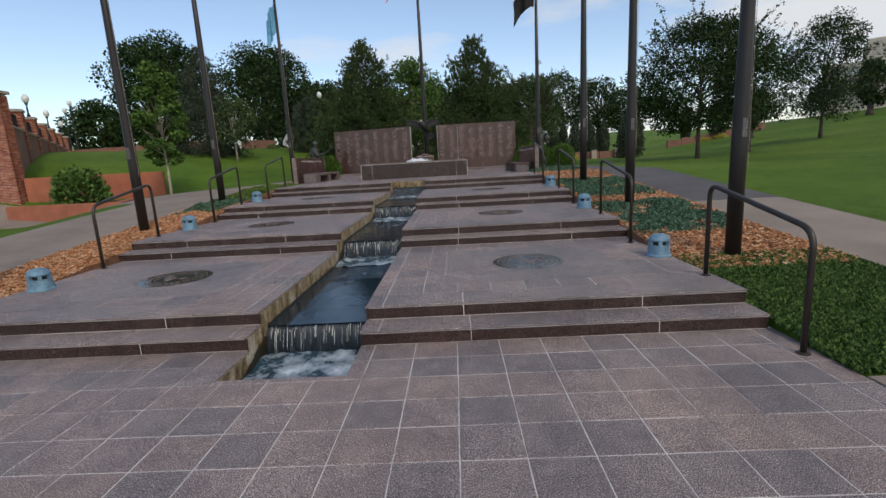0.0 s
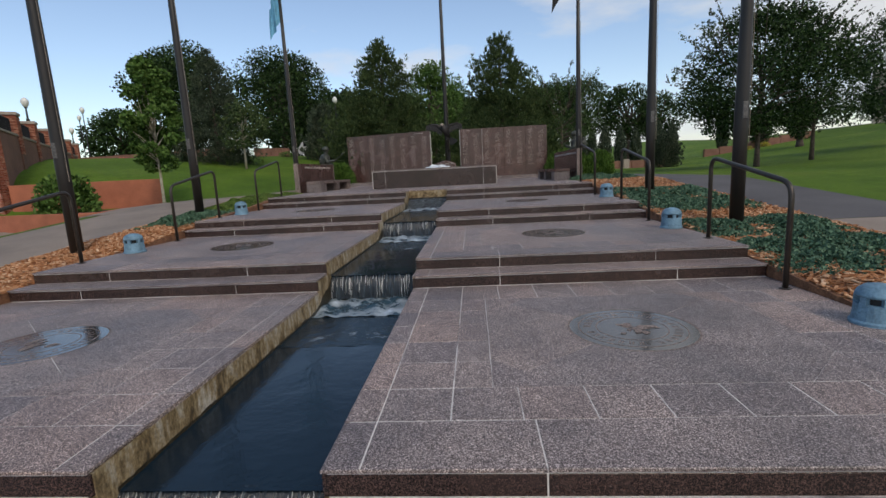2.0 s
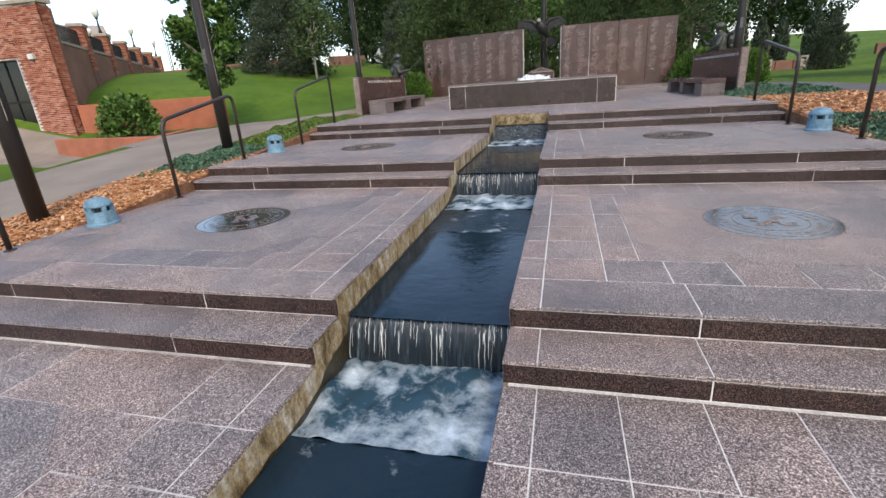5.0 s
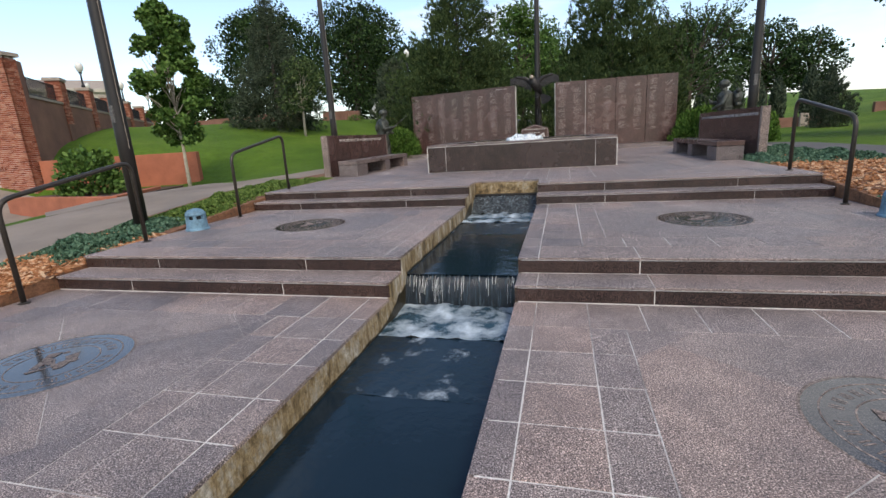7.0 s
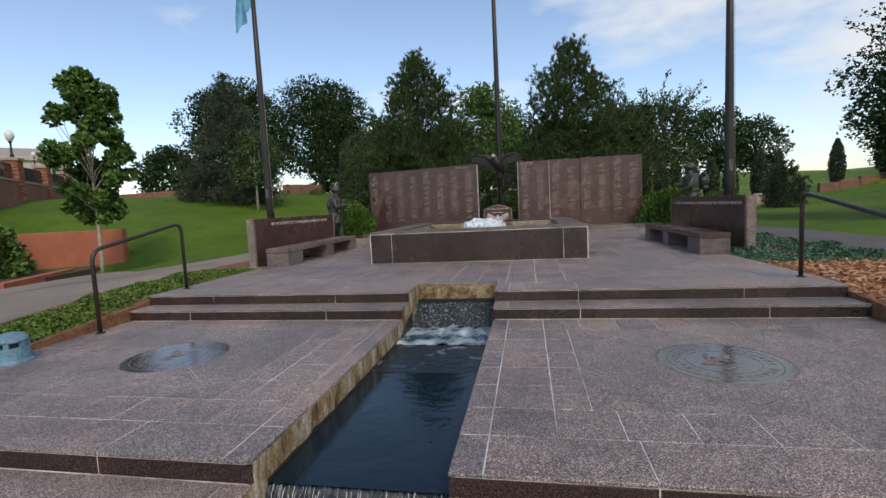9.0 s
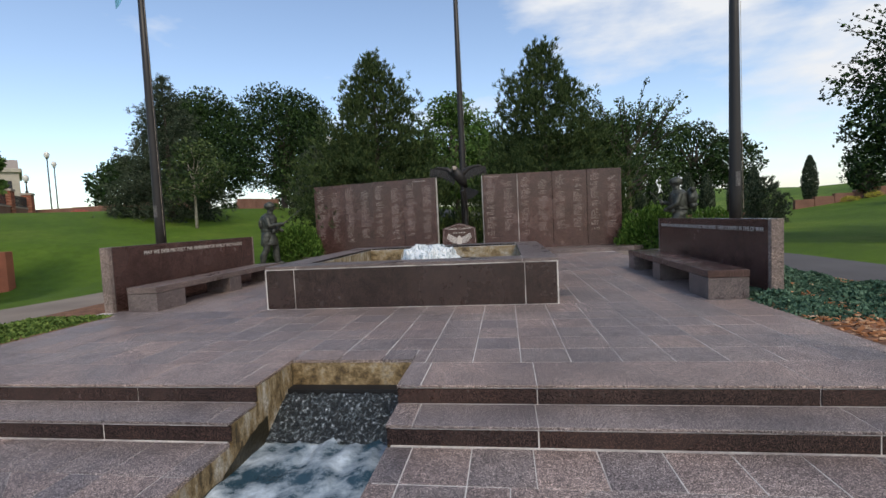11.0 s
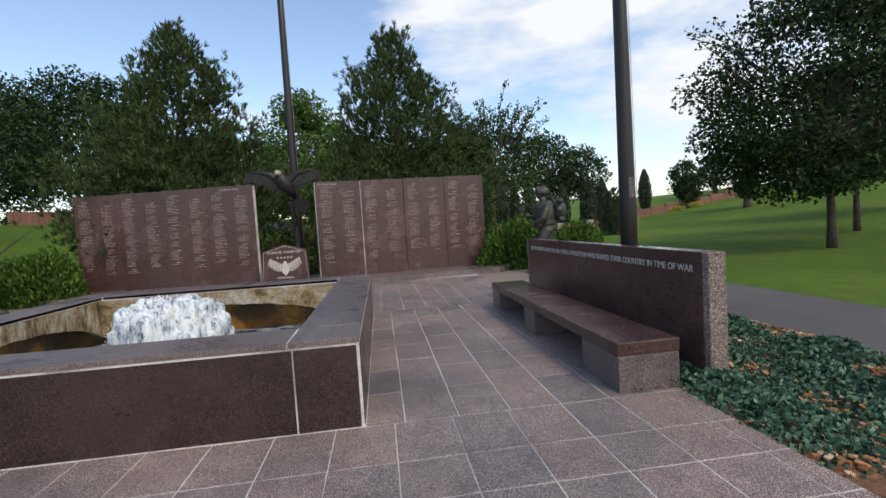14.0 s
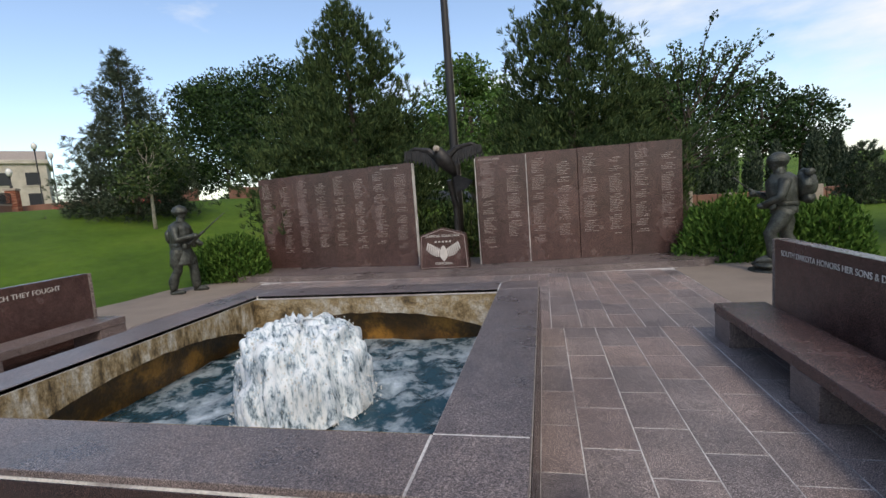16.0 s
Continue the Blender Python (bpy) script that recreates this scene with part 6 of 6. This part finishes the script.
# ---- brick building, retaining wall and planters ----
def brick_face(parent, origin, along, length, z0, z1, skip=None, limit=300, mat_count=[0]):
    """Courses of separate bricks proud of a mortar backing. along: unit plan direction; bricks face its right."""
    bl, bh, gap = 0.215, 0.075, 0.011
    out = (along[1], -along[0])
    key = "brick_%0.4f_%0.4f" % along
    me = bpy.data.meshes.new("brick")
    v = []
    for dz in (0, bh - gap):
        for s, o in ((0, -0.05), (bl - gap, -0.05), (bl - gap, 0.0), (0, 0.0)):
            v.append((along[0] * s + out[0] * o, along[1] * s + out[1] * o, dz))
    faces = [(0, 3, 2, 1), (4, 5, 6, 7), (0, 1, 5, 4), (1, 2, 6, 5), (2, 3, 7, 6), (3, 0, 4, 7)]
    me.from_pydata(v, [], faces)
    me.materials.append(M_BRICK)
    jv, jf = [], []
    row, z, made = 0, z0, 0
    while z + bh <= z1:
        s = -(bl / 2) * (row % 2)
        while s < length - 0.02:
            a, b2 = max(s, 0.0), min(s + bl - gap, length)
            if b2 - a > 0.03 and not (skip and skip(a, b2, z)):
                if made < limit and b2 - a > bl - gap - 0.001:
                    ob = new("brick", me)
                    ob.location = (origin[0] + along[0] * a, origin[1] + along[1] * a, z)
                    ob.parent = parent
                    made += 1
                else:
                    k = len(jv)
                    for dz in (0, bh - gap):
                        for q, o in ((a, -0.05), (b2, -0.05), (b2, 0.0), (a, 0.0)):
                            jv.append((origin[0] + along[0] * q + out[0] * o, origin[1] + along[1] * q + out[1] * o, z + dz))
                    jf += [tuple(k + i for i in f) for f in faces]
            s += bl
        z += bh
        row += 1
    if jv:
        m2 = bpy.data.meshes.new("bricks")
        m2.from_pydata(jv, [], jf)
        m2.materials.append(M_BRICK_J)
        ob = new("bricks", m2)
        ob.parent = parent
        tagged(ob, "courses of red brick", kind="stuff")


BL = (-20.95, 21.9)                                  # corner of the brick building nearest the path
D45 = (math.sin(radians(-34.5)), math.cos(radians(-34.5)))
bldg = thing("brick_building", "red brick building end with a dark glazed doorway", "building")
structure(bldg, "red brick building end with a dark glazed doorway", "building")
ZB, ZT = -0.3, 6.0
west = (-1.0, -0.12)
wl = math.hypot(*west)
west = (west[0] / wl, west[1] / wl)
face_dir = (-west[0], -west[1])                     # runs east, bricks face south
LEN = 9.0
o_face = (BL[0] + west[0] * LEN, BL[1] + west[1] * LEN)


def rot_box(parent, name, origin, along, s0, s1, o0, o1, z0, z1, mat, label="", bevel=0.0):
    out = (along[1], -along[0])
    pts = [(origin[0] + along[0] * s + out[0] * o, origin[1] + along[1] * s + out[1] * o) for s, o in ((s0, o1), (s1, o1), (s1, o0), (s0, o0))]
    return part(name, prism_bm(pts, z0, z1, bevel=bevel), mat, parent, label)


DOOR0, DOOR1, DOORH = LEN - 4.8, LEN - 1.75, 4.0
rot_box(bldg, "wall_core", o_face, face_dir, 0, DOOR0, -0.5, -0.012, ZB, ZT, M_MORTAR)
rot_box(bldg, "wall_core", o_face, face_dir, DOOR1, LEN - 0.06, -0.5, -0.012, ZB, ZT, M_MORTAR)
brick_face(bldg, BL, (-0.12 / wl, 1.0 / wl), 0.5, ZB, ZT, limit=120)
rot_box(bldg, "wall_core", o_face, face_dir, DOOR0, DOOR1, -0.5, -0.012, DOORH, ZT, M_MORTAR)
rot_box(bldg, "coping", o_face, face_dir, -0.1, LEN + 0.08, -0.6, 0.08, ZT, ZT + 0.14, M_STONECAP, "pale stone coping", 0.02)
rot_box(bldg, "inner_wall", o_face, face_dir, DOOR0 - 0.3, DOOR1 + 0.1, -1.6, -1.5, ZB, ZT, M_BLACK)
rot_box(bldg, "glazing", o_face, face_dir, DOOR0, DOOR1, -0.4, -0.38, ZB, DOORH, M_DARKGLASS, "dark reflecting glass doors")
for s in (DOOR0, DOOR0 + 1.0, DOOR0 + 2.0, DOOR1 - 0.06):
    rot_box(bldg, "door_frame", o_face, face_dir, s, s + 0.06, -0.42, -0.34, ZB, DOORH, M_IRON)
rot_box(bldg, "door_frame", o_face, face_dir, DOOR0, DOOR1, -0.42, -0.34, 2.3, 2.38, M_IRON)
rot_box(bldg, "security_light", o_face, face_dir, LEN - 1.05, LEN - 0.8, 0.0, 0.14, 3.95, 4.15, M_WHITE, "small white lamp box", 0.02)
brick_face(bldg, o_face, face_dir, LEN, ZB, ZT, lambda a, b2, z: a < DOOR1 and b2 > DOOR0 and z < DOORH)
side = D45
part("flank", prism_bm([(BL[0] - 0.02, BL[1] + 0.05), (BL[0] + side[0] * 1.5, BL[1] + side[1] * 1.5), (BL[0] - 1.7, BL[1] + 1.5), (BL[0] - 1.7, BL[1] + 0.3)], ZB, ZT - 0.01), M_REDWALL, bldg, "plain brown flank")
# retaining wall running back to the north-west, with brick piers and iron railings
wall = structure(thing("wall_retaining", "long brown rendered retaining wall with brick piers", "wall"), "long brown rendered retaining wall with brick piers", "wall")
W0 = (BL[0] + side[0] * 0.4, BL[1] + side[1] * 0.4)
WLEN = 24.0
TOPW = 4.65
rot_box(wall, "wall_body", W0, side, 0, WLEN, -0.45, -0.08, 0.2, TOPW, M_REDWALL)
rot_box(wall, "wall_cap", W0, side, 0, WLEN, -0.5, -0.03, TOPW + 0.002, TOPW + 0.1, M_STONECAP)
for k in range(6):
    s = 4.7 + k * 4.0
    rot_box(wall, "pier_core", W0, side, s + 0.012, s + 0.68, -0.6, -0.0 - 0.012, 0.3, TOPW + 1.1, M_REDWALL)
    brick_face(wall, (W0[0] + side[0] * s, W0[1] + side[1] * s), side, 0.7, TOPW - 0.9, TOPW + 1.1, limit=0)
    brick_face(wall, (W0[0] + side[0] * s - side[1] * 0.6, W0[1] + side[1] * s + side[0] * 0.6), (side[1], -side[0]), 0.6, TOPW - 0.2, TOPW + 1.1, limit=0)
    rot_box(wall, "pier_cap", W0, side, s - 0.06, s + 0.76, -0.66, 0.05, TOPW + 1.1, TOPW + 1.25, M_STONECAP, "stone pier cap", 0.02)
for k in range(6):
    s = 0.75 + k * 4.0
    bm = bmesh.new()
    for q in range(33):
        u = s + q * (3.94 / 32)
        p = (W0[0] + side[0] * u - side[1] * 0.3, W0[1] + side[1] * u + side[0] * 0.3)
        add_tube(bm, [(p[0], p[1], TOPW + 0.08), (p[0], p[1], TOPW + 0.9)], 0.02, 4)
    for zz in (TOPW + 0.2, TOPW + 0.88):
        add_tube(bm, [(W0[0] + side[0] * u0 - side[1] * 0.3, W0[1] + side[1] * u0 + side[0] * 0.3, zz) for u0 in (s, s + 3.94)], 0.028, 6)
    part("railing", bm, M_IRON, wall, "black iron railing panel")


# lamps on the piers and about the lawn
def lamp(x, y, z, h, label="black lamp post with a frosted globe"):
    t = thing("street_lamp", label, "lamp", "globe lamps", at=(x, y, z))
    part("post", tube_bm([(0, 0, 0), (0, 0, min(0.5, h * 0.2)), (0, 0, min(0.55, h * 0.25)), (0, 0, h)], [0.1, 0.09, 0.055, 0.04], 10), M_IRON, t, smooth=True)
    bm = bmesh.new()
    add_lathe(bm, [(0.06, h), (0.14, h + 0.08), (0.2, h + 0.25), (0.19, h + 0.4), (0.1, h + 0.52), (0.03, h + 0.56)], 14)
    part("globe", bm, M_GLOBE, t, "frosted white globe", smooth=True)
    bm = bmesh.new()
    add_lathe(bm, [(0.09, h - 0.06), (0.09, h), (0.05, h + 0.01)], 10)
    part("collar", bm, M_IRON, t)


for k in (1, 3, 5):
    u = 5.05 + k * 4.0
    lamp(W0[0] + side[0] * u - side[1] * 0.3, W0[1] + side[1] * u + side[0] * 0.3, TOPW + 1.24, 0.85, "short black pier lamp with a frosted globe")
lamp(BL[0] - 0.8, BL[1] + 0.45, ZT + 0.13, 0.85, "short black pier lamp with a frosted globe")
for x, y, h in ((-11.35, 41.7, 5.0), (-36.6, 45.4, 5.0), (-41, 50, 5.0), (-47, 47, 5.0)):
    lamp(x, y, ground_z(x, y) - 0.05, h)

# terracotta planters
plan = thing("planter", "terracotta coloured planter walls with soil", "planter")
for pts, zt in (([(-20.3, 20.35), (-14.7, 19.45), (-14.4, 19.66), (-20.3, 20.65)], 0.8), ([(-14.75, 19.75), (-14.42, 19.68), (-15.9, 22.9), (-16.2, 22.9)], 0.8)):
    part("planter_wall", prism_bm(pts, -0.3, zt, bevel=0.015), M_TERRACOTTA, plan)
part("raised_wall", prism_bm([(-20.9, 22.2), (-15.5, 24.6), (-15.6, 24.9), (-21.0, 22.6)], -0.3, 2.05, bevel=0.015), M_TERRACOTTA, plan)
part("soil", prism_bm([(-20.2, 20.7), (-14.75, 19.8), (-16.0, 24.2), (-20.8, 22.1)], 0.1, 0.7), M_SOIL, plan)
shrub(-17.7, 21.6, 2.6, 2.0, 1.75, "leafy green rose bush in the terracotta planter", 36, M_LEAF_Y, 0.2, 500, "rose_bush", 0.67, 0.1, 0.6)
M_FLOWER = varied("pink_flowers", [(0.0, (0.5, 0.06, 0.07)), (1.0, (0.6, 0.2, 0.16))], 0.7)
# concrete apron before the building
ribbon("pavement_apron", [(-9.4, 16.6), (-12.6, 17.9), (-17, 19.1), (-21, 20.3), (-32, 19.3)], [4.4, 2.9, 2.0, 2.8, 2.8], M_CONCRETE, "pale concrete apron before the brick building", 0.036, "pavement")

pads = ([(3.285, 23.2), (5.6, 23.2), (5.6, 27.75), (4.2, 27.75), (3.93, 27.48), (3.285, 27.4)], [(-8.7, 23.1), (-6.285, 23.1), (-6.285, 27.42), (-7.2, 27.56), (-7.5, 27.9), (-8.7, 27.9)])
for k, pts in enumerate(pads):
    structure(finish("pavement_pad_%d" % (k + 1), prism_bm(pts, 0.5, PLAZA + 0.003, bevel=0.004), M_CONCRETE), "pale concrete pad under the bronze soldier", "pavement")

# low brick wall and flower beds at the top of the slope
low = thing("low_brick_wall", "low red brick terrace wall along the hilltop", "wall")
structure(low, "low red brick terrace wall along the hilltop", "wall")
for k, (x0, x1, y) in enumerate(((-44, -21.5, 43.5), (-20.5, -17.2, 45.5))):
    n = 10
    for q in range(n):
        a, b2 = x0 + (x1 - x0) * q / n, x0 + (x1 - x0) * (q + 1) / n
        z = ground_z((a + b2) / 2, y)
        part("wall_bay", box_bm(a, b2 - 0.02, y, y + 0.35, z - 0.4, z + 0.75, bevel=0.02), M_REDWALL, low)
for k, (x, y) in enumerate(((-24, 42.6), (-27.5, 42.4), (-31, 42.4), (-36, 42.2), (-14, 44.4), (-17, 44.4))):
    shrub(x, y, 1.5, 0.9, 0.5, "low bed of red and green flowers", 300 + k, M_FLOWER if k % 2 == 0 else M_LEAF_Y, 0.12, 500, "flower_clump")

# garden east of the plaza: low wall with stones
gw = thing("garden_wall", "low red stone garden wall with pale tablets", "wall")
structure(gw, "low red stone garden wall with pale tablets", "wall")
for k in range(8):
    x = 9.5 + k * 1.25
    z = ground_z(x, 51)
    part("wall_bay", box_bm(x, x + 1.2, 51, 51.4, z - 0.1, z + 0.75, bevel=0.02), M_REDWALL, gw)
    if k % 2 == 0:
        part("tablet", box_bm(x + 0.3, x + 0.85, 50.6, 50.85, z - 0.05, z + 1.0 - 0.1 * (k % 3), bevel=0.02), M_STONECAP, gw, "pale stone tablet")
gw2 = thing("terrace_wall", "low brown stone terrace wall with yellow flowers", "wall")
structure(gw2, "low brown stone terrace wall with yellow flowers", "wall")
for k in range(7):
    x = 27.0 + k * 1.7
    z = ground_z(x, 60)
    part("wall_bay", box_bm(x, x + 1.66, 60, 60.4, z - 0.3, z + 0.9, bevel=0.02), M_REDWALL, gw2)
M_YELLOW = varied("yellow_flowers", [(0.0, (0.2, 0.25, 0.04)), (0.6, (0.5, 0.42, 0.05)), (1.0, (0.62, 0.5, 0.1))], 0.7)
for k, (x, y) in enumerate(((31.0, 59.0), (33.0, 59.0), (12.8, 49.6))):
    shrub(x, y, 1.7, 1.0, 0.55, "low clump of yellow-green flowers", 310 + k, M_YELLOW, 0.12, 500, "flower_clump")

# car on the drive at the top of the slope
car = thing("parked_car", "silver estate car parked beyond the lawn", "car", at=(-16.2, 52.6, ground_z(-16.2, 52.6) + 0.02), turn=6)
bm = bmesh.new()
prof = [(-2.4, 0.35), (2.4, 0.35), (2.45, 0.75), (2.3, 0.98), (1.3, 1.05), (0.75, 1.62), (-1.9, 1.68), (-2.3, 1.05), (-2.45, 0.8)]
f0, f1 = [bm.verts.new((x, -0.9, z)) for x, z in prof], [bm.verts.new((x, 0.9, z)) for x, z in prof]
bm.faces.new(f0), bm.faces.new(f1[::-1])
for i in range(len(prof)):
    bm.faces.new((f0[i], f1[i], f1[(i + 1) % len(prof)], f0[(i + 1) % len(prof)]))
bmesh.ops.recalc_face_normals(bm, faces=bm.faces)
bmesh.ops.bevel(bm, geom=list(bm.edges), offset=0.06, segments=2, affect="EDGES")
part("body", bm, M_CARPAINT, car)
for x0, x1 in ((-1.85, -0.75), (-0.65, 0.25), (0.3, 0.85)):
    part("side_window", box_bm(x0, x1, -0.915, -0.88, 1.08, 1.5, bevel=0.02), M_DARKGLASS, car)
for x in (-1.5, 1.5):
    for y in (-0.82, 0.82):
        wh = part("wheel", tube_bm([(x, y - 0.11, 0.34), (x, y + 0.11, 0.34)], 0.34, 18), M_TYRE, car)
        part("rim", tube_bm([(x, y - 0.12, 0.34), (x, y + 0.12, 0.34)], 0.19, 14), M_STONECAP, wh)
drive = ribbon("road_hilltop", [(-70, 52), (6, 52)], [6, 6], M_ASPHALT, "grey drive along the hilltop", 0.04, "road")


# ---- far buildings ----
def far_block(name, label, x, y, z, turn, w, d, floors, cols, fh, mat, roof):
    t = thing(name, label, "building", at=(x, y, z), turn=turn)
    h = fh * floors + 0.9
    part("wall", box_bm(-w / 2, w / 2, -d / 2, d / 2, -2, h), mat, t)
    part("cornice", box_bm(-w / 2 - 0.4, w / 2 + 0.4, -d / 2 - 0.4, d / 2 + 0.4, h, h + 0.7, bevel=0.1), mat, t)
    if roof:
        bm = bmesh.new()
        vs = [bm.verts.new(p) for p in ((-w / 2, -d / 2, h + 0.7), (w / 2, -d / 2, h + 0.7), (w / 2, d / 2, h + 0.7), (-w / 2, d / 2, h + 0.7), (-w / 2, 0, h + 3), (w / 2, 0, h + 3))]
        for q in ((0, 1, 5, 4), (2, 3, 4, 5), (1, 2, 5), (3, 0, 4), (0, 3, 2, 1)):
            bm.faces.new([vs[i] for i in q])
        part("roof", bm, M_STONECAP, t)
    for fl2 in range(floors):
        for c in range(cols):
            cx = -w / 2 + w * (c + 0.5) / cols
            z0 = 0.9 + fl2 * fh
            wd = part("window", box_bm(cx - w / cols * 0.24, cx + w / cols * 0.24, -d / 2 - 0.03, -d / 2 + 0.1, z0, z0 + fh * 0.6), M_DARKGLASS, t)
            part("sill", box_bm(cx - w / cols * 0.28, cx + w / cols * 0.28, -d / 2 - 0.12, -d / 2 + 0.05, z0 - 0.15, z0 - 0.01), mat, wd)
    return t


far_block("capitol_annex", "pale limestone building with tall windows and cornice", -96, 71, 2.5, 50, 34, 14, 3, 9, 3.4, M_LIMESTONE, True)
museum = far_block("hilltop_building", "pale low building with a dark window band", 66, 62, 6.2, -38, 30, 16, 1, 10, 3.4, M_LIMESTONE, False)
part("upper_storey", box_bm(-11, 11, -4, 7, 4.9, 8.2, bevel=0.1), M_LIMESTONE, museum)
part("sign_band", box_bm(-13, 13, -8.12, -8.02, 3.55, 4.3), M_WHITE, museum, "white sign band")
bm = bmesh.new()
for k in range(22):
    add_box(bm, -11 + k * 1.0, -10.35 + k * 1.0, -8.17, -8.1, 3.72, 4.12)
part("sign_bars", bm, M_IRON, museum, "row of dark lettering bars")

# ---- paving slabs, last ----
for r in NEAR_FRONT:
    lay_tile(plaza_front, *r, 0.0)
joined_tiles("paving_slabs", JOIN_FRONT, 0.0, plaza_front, "mauve granite paving slabs")
for r in NEAR_UP:
    lay_tile(upper, *r, PLAZA)
joined_tiles("paving_slabs", REST_UP, PLAZA, upper, "mauve granite paving slabs")
